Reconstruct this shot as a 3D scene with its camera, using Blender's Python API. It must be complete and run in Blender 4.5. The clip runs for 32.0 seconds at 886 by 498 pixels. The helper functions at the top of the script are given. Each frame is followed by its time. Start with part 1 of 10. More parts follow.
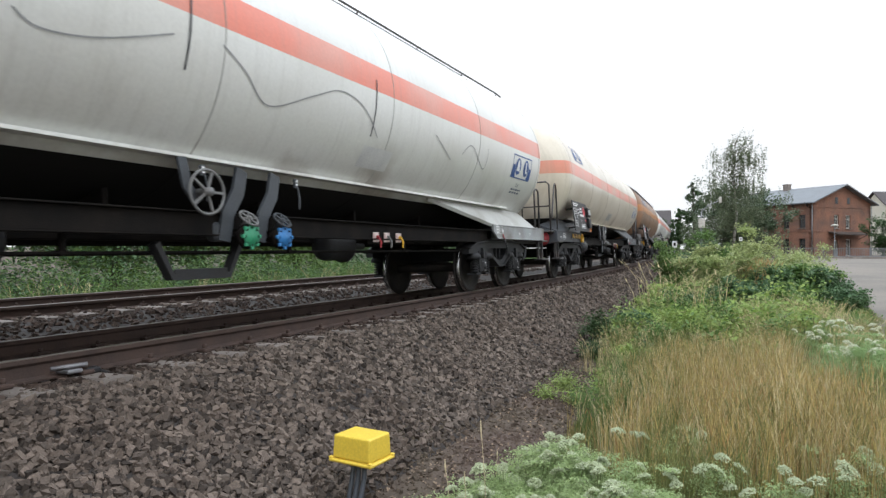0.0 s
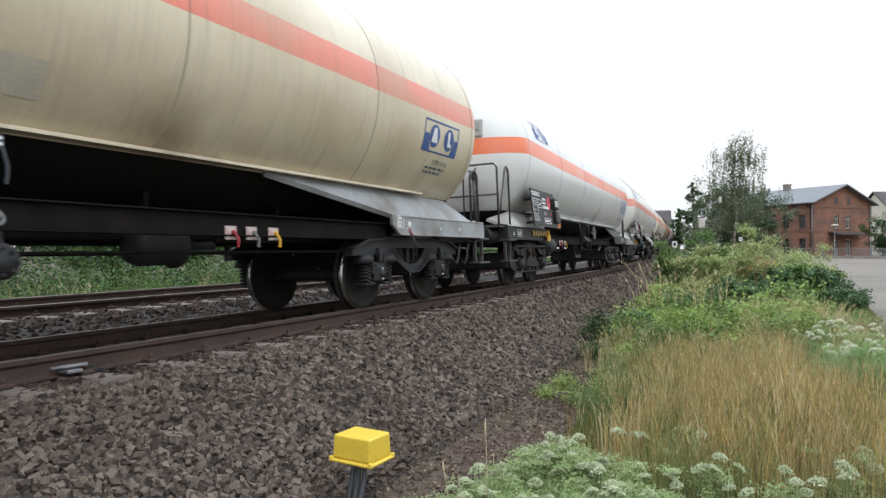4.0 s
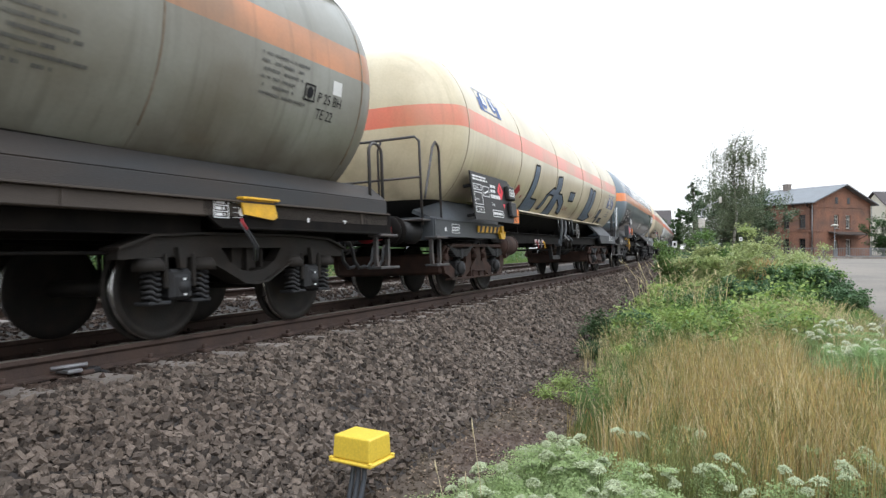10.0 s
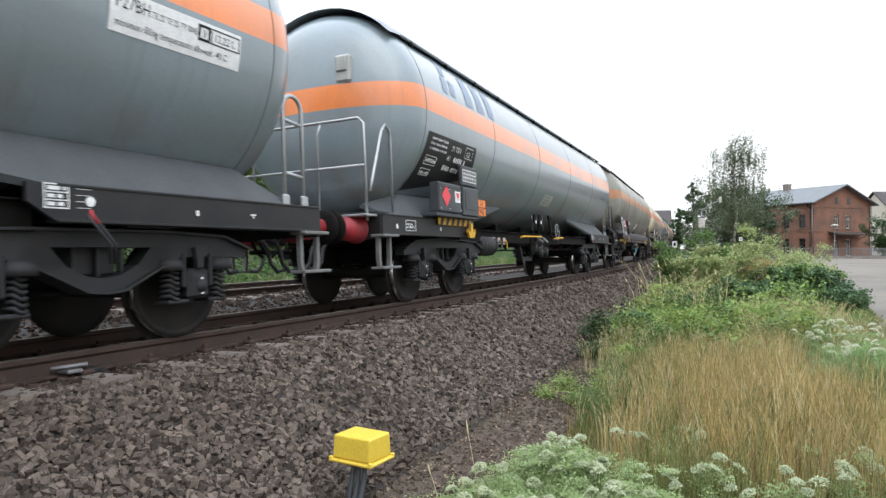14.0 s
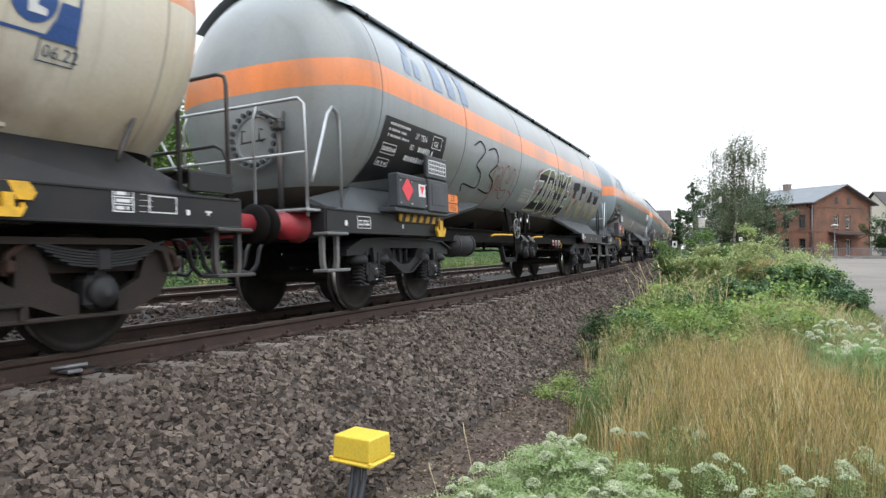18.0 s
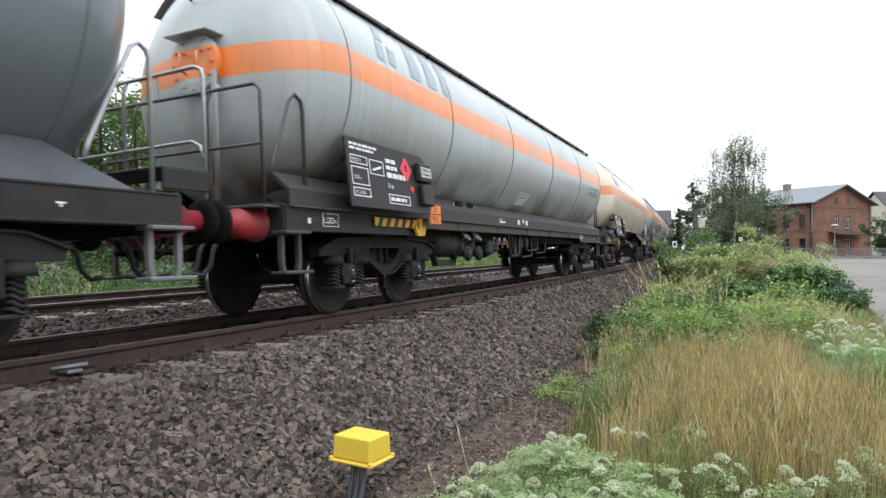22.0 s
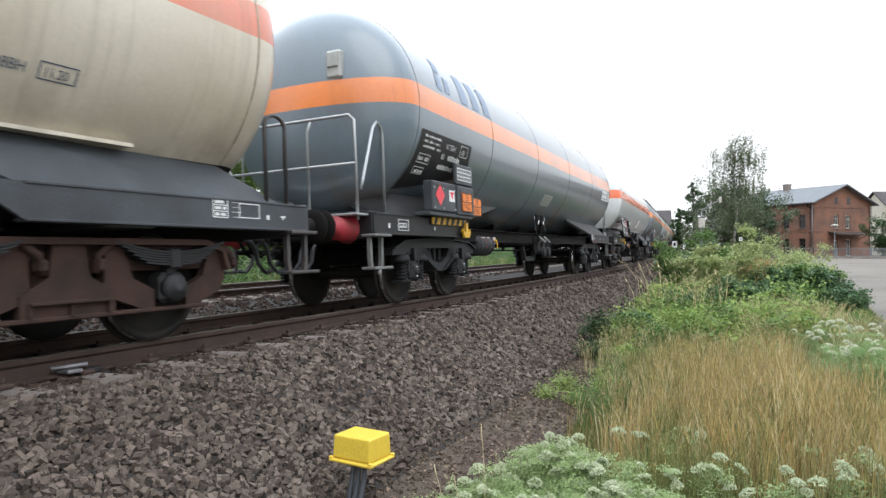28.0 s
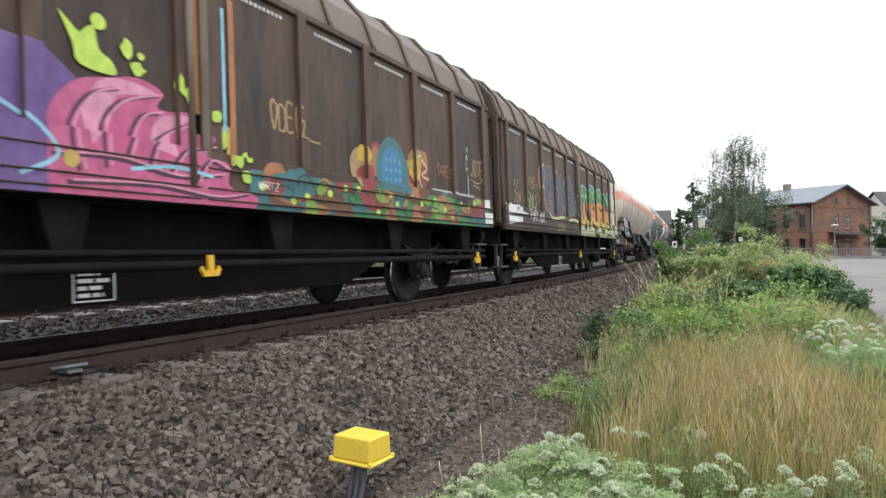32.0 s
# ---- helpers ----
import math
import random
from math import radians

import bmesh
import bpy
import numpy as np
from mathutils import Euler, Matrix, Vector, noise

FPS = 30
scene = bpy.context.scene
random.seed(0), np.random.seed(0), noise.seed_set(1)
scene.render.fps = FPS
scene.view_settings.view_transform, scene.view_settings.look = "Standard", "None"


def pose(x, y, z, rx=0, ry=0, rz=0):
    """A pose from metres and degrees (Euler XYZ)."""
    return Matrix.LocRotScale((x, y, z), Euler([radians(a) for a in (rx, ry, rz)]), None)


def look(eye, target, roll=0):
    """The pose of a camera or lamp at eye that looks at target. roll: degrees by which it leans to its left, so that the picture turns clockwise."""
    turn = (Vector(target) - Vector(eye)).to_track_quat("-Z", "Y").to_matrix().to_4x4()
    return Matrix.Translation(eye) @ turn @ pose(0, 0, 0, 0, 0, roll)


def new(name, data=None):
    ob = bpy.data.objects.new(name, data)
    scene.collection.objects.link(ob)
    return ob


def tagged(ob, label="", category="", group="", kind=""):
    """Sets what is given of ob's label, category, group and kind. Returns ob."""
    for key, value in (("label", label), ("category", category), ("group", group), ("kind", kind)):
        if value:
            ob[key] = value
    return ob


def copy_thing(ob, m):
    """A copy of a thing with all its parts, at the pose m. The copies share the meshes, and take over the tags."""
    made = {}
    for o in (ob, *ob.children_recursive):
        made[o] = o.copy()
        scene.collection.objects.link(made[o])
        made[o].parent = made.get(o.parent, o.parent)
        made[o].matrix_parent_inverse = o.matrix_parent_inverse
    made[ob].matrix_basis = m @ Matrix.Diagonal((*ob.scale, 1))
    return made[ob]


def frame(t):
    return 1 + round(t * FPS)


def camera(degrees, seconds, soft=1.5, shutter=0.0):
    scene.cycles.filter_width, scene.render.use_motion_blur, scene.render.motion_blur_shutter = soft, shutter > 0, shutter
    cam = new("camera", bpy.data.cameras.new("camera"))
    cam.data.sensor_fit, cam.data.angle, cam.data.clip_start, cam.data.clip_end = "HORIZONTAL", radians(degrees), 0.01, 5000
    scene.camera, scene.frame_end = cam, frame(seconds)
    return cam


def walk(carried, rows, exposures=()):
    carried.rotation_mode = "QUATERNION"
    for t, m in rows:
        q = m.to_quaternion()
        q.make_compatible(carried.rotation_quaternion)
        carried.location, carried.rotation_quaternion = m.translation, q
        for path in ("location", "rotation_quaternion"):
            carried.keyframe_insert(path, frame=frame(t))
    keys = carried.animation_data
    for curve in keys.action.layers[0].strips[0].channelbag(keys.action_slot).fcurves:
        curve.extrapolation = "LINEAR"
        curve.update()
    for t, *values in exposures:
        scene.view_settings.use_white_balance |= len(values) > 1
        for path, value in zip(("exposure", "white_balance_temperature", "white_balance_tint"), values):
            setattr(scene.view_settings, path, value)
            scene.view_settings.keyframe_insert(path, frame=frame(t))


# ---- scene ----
cam = camera(68.8, 32.0, soft=1.4, shutter=0.1)
EYE = (0.0, 0.0, 0.82)
AIM = (-math.sin(radians(26.83)), math.cos(radians(26.83)), 0.82 + math.tan(radians(-0.12)))
VIEW = look(EYE, AIM, 0.18)
walk(cam, [(0.0, VIEW), (32.0, VIEW)], [(0.0, -0.2), (3.0, -0.22), (6.0, -0.16), (9.0, -0.06), (12.0, 0.0), (29.0, 0.0), (30.5, -0.12), (32.0, 0.0)])

# ---- overcast daylight ----
world = bpy.data.worlds.new("overcast_sky")
scene.world = world
world.use_nodes = True
wn, wl = world.node_tree.nodes, world.node_tree.links
wn.clear()
sky = wn.new("ShaderNodeTexSky")
sky.sky_type, sky.sun_disc = "NISHITA", False
sky.sun_elevation, sky.sun_rotation = radians(52), radians(120)
sky.dust_density, sky.air_density = 4.0, 1.0
haze = wn.new("ShaderNodeMix")
haze.data_type = "RGBA"
haze.inputs[0].default_value = 0.90
# cloud layer: brightest overhead, a third as bright near the horizon
wc, wsep, wr = wn.new("ShaderNodeTexCoord"), wn.new("ShaderNodeSeparateXYZ"), wn.new("ShaderNodeValToRGB")
wr.color_ramp.elements[0].position, wr.color_ramp.elements[0].color = 0.0, (0.40, 0.41, 0.42, 1)
wr.color_ramp.elements[1].position, wr.color_ramp.elements[1].color = 0.9, (0.93, 1.02, 1.14, 1)
mid_sky = wr.color_ramp.elements.new(0.30)
mid_sky.color = (0.47, 0.48, 0.50, 1)
gain = wn.new("ShaderNodeVectorMath")
gain.operation, gain.inputs[1].default_value = "SCALE", (1, 1, 1)
gain.inputs["Scale"].default_value = 30.0
wl.new(wc.outputs["Generated"], wsep.inputs[0])
wl.new(wsep.outputs[2], wr.inputs[0])
wl.new(wr.outputs[0], gain.inputs[0])
wl.new(gain.outputs[0], haze.inputs[7])
bg = wn.new("ShaderNodeBackground")
bg.inputs[1].default_value = 0.10
wout = wn.new("ShaderNodeOutputWorld")
wl.new(sky.outputs[0], haze.inputs[6])
wl.new(haze.outputs[2], bg.inputs[0])
wl.new(bg.outputs[0], wout.inputs[0])

sun_data = bpy.data.lights.new("sun", "SUN")
sun_data.energy, sun_data.angle, sun_data.color = 0.9, radians(50), (1.0, 0.97, 0.93)
sun = new("sun", sun_data)
sun.matrix_world = look((18, -22, 40), (0, 0, 0))

# ---- the line's plan: near rail's inner edge, curve to the left, cant ----
GAUGE, CANT = 1.435, radians(2.5)
D_RAIL, K1, K3 = 4.868, 0.0035, 0.0000572
S_END = K1 / K3


def lat(s):
    """Sideways shift of the line at s metres along it."""
    s = max(s, 0.0)
    a = min(s, S_END)
    x = -K1 * a * a / 2 + K3 * a ** 3 / 6
    return x + (s - S_END) * (-K1 * S_END + K3 * S_END ** 2 / 2) if s > S_END else x


def on_track(s, u, z):
    """World place of a point u metres right of the near rail's inner edge and z above the rail tops."""
    c, q = math.cos(CANT), math.sin(CANT)
    return Vector((-D_RAIL + lat(s) + u * c - z * q, s, z * c + u * q))


def rail_frame(s, u=-GAUGE / 2):
    a, b = on_track(s - 0.5, u, 0), on_track(s + 0.5, u, 0)
    y = (b - a).normalized()
    x = y.cross(Vector((0, 0, 1))).normalized()
    m = Matrix((x, y, x.cross(y))).transposed().to_4x4()
    m.translation = on_track(s, u, 0)
    return m @ Matrix.Rotation(-CANT, 4, "Y")


# the train's run: speed rises from 8.0 to 9.45 m/s
V_T = (0.0, 7.0, 13.0, 21.0, 24.5, 32.0)
V_V = (8.0, 8.33, 8.38, 8.6, 8.85, 9.45)


def run(t):
    """Metres travelled by the train at t seconds."""
    s = 0.0
    for t0, t1, v0, v1 in zip(V_T, V_T[1:], V_V, V_V[1:]):
        d = min(max(t - t0, 0.0), t1 - t0)
        s += v0 * d + (v1 - v0) / (t1 - t0) * d * d / 2
    return s


# ---- materials ----
def material(name, col, rough=0.6, metal=0.0, col2=None, amount=0.5, scale=6.0, fine=0.12, fine_scale=60.0, bump=0.15, bump_scale=None,
             stretch=(1, 1, 1), coat=0.0, island=0.0, obj_random=0.0, coords="Object", shine=0.5):
    """A surface with large stains towards col2, fine grain and bump."""
    m = bpy.data.materials.new(name)
    m.use_nodes = True
    n, l = m.node_tree.nodes, m.node_tree.links
    b = n["Principled BSDF"]
    b.inputs["Roughness"].default_value, b.inputs["Metallic"].default_value = rough, metal
    b.inputs["Coat Weight"].default_value = coat
    b.inputs["Specular IOR Level"].default_value = shine
    b.inputs["Coat Roughness"].default_value = 0.15
    co = n.new("ShaderNodeTexCoord")
    mp = n.new("ShaderNodeMapping")
    mp.inputs["Scale"].default_value = stretch
    l.new(co.outputs[coords], mp.inputs[0])
    big, small = n.new("ShaderNodeTexNoise"), n.new("ShaderNodeTexNoise")
    big.inputs["Scale"].default_value, big.inputs["Detail"].default_value = scale, 6
    small.inputs["Scale"].default_value, small.inputs["Detail"].default_value = fine_scale, 3
    l.new(mp.outputs[0], big.inputs[0]), l.new(mp.outputs[0], small.inputs[0])
    ramp = n.new("ShaderNodeMapRange")
    ramp.inputs[1].default_value, ramp.inputs[2].default_value = 0.38, 0.68
    ramp.inputs[4].default_value = amount
    l.new(big.outputs[0], ramp.inputs[0])
    mix = n.new("ShaderNodeMix")
    mix.data_type = "RGBA"
    mix.inputs[6].default_value = (*col, 1)
    mix.inputs[7].default_value = (*(col2 or [c * 0.55 for c in col]), 1)
    l.new(ramp.outputs[0], mix.inputs[0])
    val = n.new("ShaderNodeMapRange")
    val.inputs[1].default_value, val.inputs[2].default_value = 0.25, 0.75
    val.inputs[3].default_value, val.inputs[4].default_value = 1 - fine, 1 + fine
    l.new(small.outputs[0], val.inputs[0])
    hs = n.new("ShaderNodeHueSaturation")
    l.new(mix.outputs[2], hs.inputs["Color"])
    last = val.outputs[0]
    if island or obj_random:
        r = n.new("ShaderNodeNewGeometry") if island else n.new("ShaderNodeObjectInfo")
        out = r.outputs["Random Per Island"] if island else r.outputs["Random"]
        rr = n.new("ShaderNodeMapRange")
        k = island or obj_random
        rr.inputs[3].default_value, rr.inputs[4].default_value = 1 - k, 1 + k
        l.new(out, rr.inputs[0])
        mul = n.new("ShaderNodeMath")
        mul.operation = "MULTIPLY"
        l.new(last, mul.inputs[0]), l.new(rr.outputs[0], mul.inputs[1])
        last = mul.outputs[0]
    l.new(last, hs.inputs["Value"])
    l.new(hs.outputs[0], b.inputs["Base Color"])
    if bump:
        bp = n.new("ShaderNodeBump")
        bp.inputs["Strength"].default_value, bp.inputs["Distance"].default_value = bump, 0.02
        src = small
        if bump_scale:
            src = n.new("ShaderNodeTexNoise")
            src.inputs["Scale"].default_value, src.inputs["Detail"].default_value = bump_scale, 4
            l.new(mp.outputs[0], src.inputs[0])
        l.new(src.outputs[0], bp.inputs["Height"])
        l.new(bp.outputs[0], b.inputs["Normal"])
    return m


def leafy(name, col, col2, rough=0.55, trans=0.35, rand=0.35):
    """Foliage: colour varies leaf by leaf, light passes through."""
    m = material(name, col, rough, col2=col2, amount=0.9, scale=2.2, fine=0.1, bump=0.0, island=rand * 0.55, shine=0.3)
    n, l = m.node_tree.nodes, m.node_tree.links
    b, out = n["Principled BSDF"], n["Material Output"]
    tr, mx = n.new("ShaderNodeBsdfTranslucent"), n.new("ShaderNodeMixShader")
    mx.inputs[0].default_value = trans
    l.new(b.inputs["Base Color"].links[0].from_socket, tr.inputs[0])
    l.new(b.outputs[0], mx.inputs[1]), l.new(tr.outputs[0], mx.inputs[2])
    l.new(mx.outputs[0], out.inputs[0])
    return m


def tank_paint(name, col, stripe, dirt, amount, z0=2.70, z1=3.04, rough=0.32, rust=0.0, belt=0.0, belly_shade_col=(0.010, 0.0095, 0.009), coat=0.25, stain=0.75, stain_col=(0.15, 0.10, 0.062)):
    """Tank paint with a painted stripe round the tank, grime in runs and blotches, and shade painted on the belly below
    belt.
    """
    m = material(name, col, rough, col2=dirt, amount=amount, scale=0.9, fine=0.05, fine_scale=30, bump=0.02, bump_scale=3.0, coat=coat)
    n, l = m.node_tree.nodes, m.node_tree.links
    b = n["Principled BSDF"]
    mix = [x for x in n if x.bl_idname == "ShaderNodeMix"][0]
    co = [x for x in n if x.bl_idname == "ShaderNodeTexCoord"][0]
    sep = n.new("ShaderNodeSeparateXYZ")
    l.new(co.outputs["Object"], sep.inputs[0])
    cr = n.new("ShaderNodeValToRGB")
    cr.color_ramp.interpolation = "CONSTANT"
    e = cr.color_ramp.elements
    e[0].color = (0, 0, 0, 1)
    e[1].position, e[1].color = z0 / 5, (1, 1, 1, 1)
    k = e.new(z1 / 5)
    k.color = (0, 0, 0, 1)
    # belly shade put into the paint: dark colour below the belt height
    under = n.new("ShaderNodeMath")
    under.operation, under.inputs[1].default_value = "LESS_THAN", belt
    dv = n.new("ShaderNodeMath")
    dv.operation, dv.inputs[1].default_value = "DIVIDE", 5.0
    l.new(sep.outputs[2], dv.inputs[0]), l.new(dv.outputs[0], cr.inputs[0])
    band = n.new("ShaderNodeMix")
    band.data_type = "RGBA"
    band.inputs[6].default_value, band.inputs[7].default_value = (*col, 1), (*stripe, 1)
    l.new(cr.outputs[0], band.inputs[0])
    l.new(band.outputs[2], mix.inputs[6])
    # runs of grime down the side
    mp = n.new("ShaderNodeMapping")
    mp.inputs["Scale"].default_value = (1.2, 7.0, 0.35)
    l.new(co.outputs["Object"], mp.inputs[0])
    runs = n.new("ShaderNodeTexNoise")
    runs.inputs["Scale"].default_value, runs.inputs["Detail"].default_value = 1.6, 7
    l.new(mp.outputs[0], runs.inputs[0])
    rr = n.new("ShaderNodeMapRange")
    rr.inputs[1].default_value, rr.inputs[2].default_value, rr.inputs[4].default_value = 0.52, 0.85, min(0.9, amount * 0.75 + rust)
    l.new(runs.outputs[0], rr.inputs[0])
    mix2 = n.new("ShaderNodeMix")
    mix2.data_type = "RGBA"
    mix2.inputs[7].default_value = (*[0.5 * c for c in dirt], 1) if not rust else (0.16, 0.085, 0.04, 1)
    hs = [x for x in n if x.bl_idname == "ShaderNodeHueSaturation"][0]
    belly_shade = n.new("ShaderNodeMix")
    belly_shade.data_type = "RGBA"
    belly_shade.inputs[7].default_value = (*belly_shade_col, 1)
    l.new(sep.outputs[2], under.inputs[0]), l.new(under.outputs[0], belly_shade.inputs[0])
    # the painted belly shade is dull too: no coat, little gloss
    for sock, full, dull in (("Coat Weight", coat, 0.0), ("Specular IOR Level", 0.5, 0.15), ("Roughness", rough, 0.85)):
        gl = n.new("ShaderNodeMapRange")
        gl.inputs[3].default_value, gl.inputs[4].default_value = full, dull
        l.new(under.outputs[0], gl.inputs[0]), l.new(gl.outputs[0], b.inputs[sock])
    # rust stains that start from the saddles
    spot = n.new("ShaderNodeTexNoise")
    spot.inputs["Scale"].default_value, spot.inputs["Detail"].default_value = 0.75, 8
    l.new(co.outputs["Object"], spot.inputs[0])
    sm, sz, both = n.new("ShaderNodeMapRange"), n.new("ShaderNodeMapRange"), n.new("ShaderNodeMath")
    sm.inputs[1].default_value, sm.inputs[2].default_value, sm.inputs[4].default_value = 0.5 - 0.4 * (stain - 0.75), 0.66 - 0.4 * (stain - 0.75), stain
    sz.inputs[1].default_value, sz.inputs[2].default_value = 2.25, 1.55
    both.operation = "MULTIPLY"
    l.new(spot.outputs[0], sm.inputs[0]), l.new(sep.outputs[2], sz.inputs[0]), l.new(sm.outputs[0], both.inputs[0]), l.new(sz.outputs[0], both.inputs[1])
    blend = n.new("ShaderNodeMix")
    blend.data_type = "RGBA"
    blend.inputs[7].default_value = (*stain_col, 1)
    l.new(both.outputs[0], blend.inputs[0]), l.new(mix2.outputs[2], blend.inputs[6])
    l.new(rr.outputs[0], mix2.inputs[0]), l.new(mix.outputs[2], mix2.inputs[6]), l.new(blend.outputs[2], belly_shade.inputs[6]), l.new(belly_shade.outputs[2], hs.inputs["Color"])
    return m


BLACK = material("black_paint", (0.014, 0.015, 0.017), 0.5, col2=(0.032, 0.028, 0.025), amount=0.5, scale=3, bump=0.05, shine=0.3)
UNDER = material("sooty_underframe", (0.0065, 0.006, 0.0058), 0.85, col2=(0.015, 0.012, 0.010), amount=0.7, scale=4, shine=0.12)
FRAME_GREY = material("grey_frame_paint", (0.058, 0.066, 0.075), 0.5, col2=(0.026, 0.026, 0.027), amount=0.6, scale=2, shine=0.35)
SADDLE_GREY = material("matt_grey_saddle_paint", (0.082, 0.092, 0.10), 0.65, col2=(0.05, 0.05, 0.05), amount=0.5, scale=1.5, shine=0.3)
FRAME_PALE = material("pale_dusty_frame_paint", (0.30, 0.32, 0.33), 0.55, col2=(0.12, 0.10, 0.08), amount=0.7, scale=2)
BOGIE = material("dark_bogie_steel", (0.023, 0.0245, 0.027), 0.6, col2=(0.020, 0.018, 0.017), amount=0.6, scale=5, shine=0.3)
BOGIE_RUST = material("rust_brown_bogie_steel", (0.058, 0.032, 0.025), 0.8, col2=(0.022, 0.018, 0.016), amount=0.8, scale=4, shine=0.25)
BOGIE_SOOT = material("sooty_black_bogie_steel", (0.017, 0.0155, 0.014), 0.75, col2=(0.024, 0.018, 0.014), amount=0.7, scale=5, shine=0.25)
BOGIE_BROWN = material("sooty_brown_bogie_steel", (0.036, 0.027, 0.023), 0.75, col2=(0.020, 0.018, 0.017), amount=0.7, scale=4, shine=0.25)
WHEEL = material("dark_wheel_steel", (0.016, 0.015, 0.014), 0.7, col2=(0.032, 0.025, 0.02), amount=0.6, shine=0.25)
TREAD = material("bright_wheel_tread", (0.5, 0.5, 0.5), 0.25, metal=1.0, fine=0.05, bump=0.0)
GALV = material("galvanised_tube", (0.42, 0.44, 0.45), 0.45, metal=0.6, amount=0.3, bump=0.05)
WHEEL_GREY = material("grey_handwheel_paint", (0.15, 0.155, 0.155), 0.5, col2=(0.12, 0.11, 0.1), amount=0.6)
RUST_RING = material("rusty_bolt_ring", (0.15, 0.095, 0.06), 0.7, col2=(0.07, 0.045, 0.03), amount=0.7, scale=8)
TUBE_DARK = material("dark_painted_tube", (0.04, 0.042, 0.045), 0.5, col2=(0.1, 0.06, 0.04), amount=0.4)
YELLOW = material("yellow_paint", (0.75, 0.42, 0.02), 0.5, col2=(0.35, 0.2, 0.03), amount=0.5, scale=8)
DULL_YELLOW = material("worn_yellow_paint", (0.50, 0.30, 0.06), 0.55, col2=(0.25, 0.16, 0.05), amount=0.6, scale=8)
RED = material("red_paint", (0.36, 0.024, 0.034), 0.55, col2=(0.15, 0.022, 0.025), amount=0.7, scale=5)
ORANGE_BUF = material("orange_buffer_paint", (0.75, 0.3, 0.1), 0.5, col2=(0.3, 0.14, 0.06), amount=0.6)
PLATE_ORANGE = material("orange_hazard_plate", (0.85, 0.22, 0.02), 0.45, amount=0.15)
SIGN_RED = material("red_hazard_label", (0.75, 0.03, 0.05), 0.4, amount=0.15)
FADED_RED = material("weathered_red_label", (0.38, 0.022, 0.03), 0.5, col2=(0.22, 0.02, 0.022), amount=0.7, scale=6)
PALE_SIGN = material("weathered_pale_plate", (0.55, 0.5, 0.48), 0.5, col2=(0.3, 0.12, 0.1), amount=0.7, scale=9)
WHITE = material("white_lettering", (0.75, 0.76, 0.76), 0.5, amount=0.25, scale=12)
LOGO_BLUE = material("blue_logo_paint", (0.03, 0.09, 0.28), 0.45, amount=0.25)
LOGO_PALE = material("faded_slate_blue_logo", (0.21, 0.27, 0.36), 0.45, amount=0.3, scale=2)
LABEL_FADED = material("faded_dark_print", (0.085, 0.085, 0.08), 0.6, col2=(0.15, 0.15, 0.13), amount=0.6, scale=5)
LOGO_FAINT = material("worn_slate_blue_logo", (0.27, 0.325, 0.365), 0.5, col2=(0.33, 0.37, 0.38), amount=0.7, scale=3)
LABEL_PALE = material("white_data_label", (0.66, 0.67, 0.65), 0.5, col2=(0.5, 0.5, 0.47), amount=0.5, scale=4)
LABEL_MARK = material("faded_grey_print", (0.30, 0.31, 0.31), 0.6, amount=0.4, scale=6)
LABEL_GREY = material("pale_grey_label", (0.40, 0.41, 0.39), 0.5, amount=0.5, scale=4)
VALVE_BLUE = material("blue_valve_paint", (0.03, 0.2, 0.5), 0.5)
VALVE_GREEN = material("green_valve_paint", (0.03, 0.28, 0.14), 0.5)
GRAF_SLATE = material("slate_graffiti_paint", (0.07, 0.10, 0.16), 0.5, amount=0.4, scale=3)
GRAF_BLACK = material("black_graffiti_line", (0.012, 0.012, 0.014), 0.6, bump=0.02, shine=0.2)

RAIL_RUST = material("rusty_rail_web", (0.055, 0.033, 0.025), 0.85, col2=(0.03, 0.02, 0.017), amount=0.7, scale=5)
RAIL_TOP = material("worn_rail_head", (0.12, 0.095, 0.08), 0.45, metal=0.4, col2=(0.2, 0.18, 0.16), amount=0.5, scale=3, stretch=(1, 0.2, 1))
CONCRETE = material("weathered_concrete", (0.23, 0.20, 0.178), 0.9, col2=(0.085, 0.07, 0.06), amount=0.7, scale=3, obj_random=0.15)
STONE = material("grey_brown_ballast_stone", (0.108, 0.087, 0.072), 0.92, col2=(0.074, 0.056, 0.045), amount=0.8, scale=0.7, fine=0.25, fine_scale=90, bump=0.3, island=0.7, shine=0.3)
# rust tint near the rails, taken darker for the shade under the train
STONE_RUST = material("rust_dusted_shaded_ballast_stone", (0.062, 0.044, 0.035), 0.92, col2=(0.040, 0.028, 0.022), amount=0.8, scale=0.9, fine=0.25, fine_scale=90, bump=0.3, island=0.55, shine=0.3)
# bed darker than its stones: shade in the gaps is put into the colour
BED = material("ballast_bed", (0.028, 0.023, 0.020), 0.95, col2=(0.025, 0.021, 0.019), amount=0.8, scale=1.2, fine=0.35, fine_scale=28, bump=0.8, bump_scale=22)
SOIL = material("soil_and_moss", (0.085, 0.060, 0.047), 0.95, col2=(0.060, 0.052, 0.030), amount=0.8, scale=0.6, fine=0.3, fine_scale=40, bump=0.5)
ASPHALT = material("dusty_asphalt", (0.215, 0.195, 0.17), 0.95, col2=(0.15, 0.14, 0.128), amount=0.8, scale=0.35, fine=0.2, fine_scale=60, bump=0.3, shine=0.1)
BOX_YELLOW = material("yellow_plastic", (0.72, 0.52, 0.06), 0.45, col2=(0.58, 0.40, 0.05), amount=0.35, scale=6, bump=0.03)
CABLE = material("black_cable_sheath", (0.03, 0.032, 0.036), 0.45, bump=0.0)


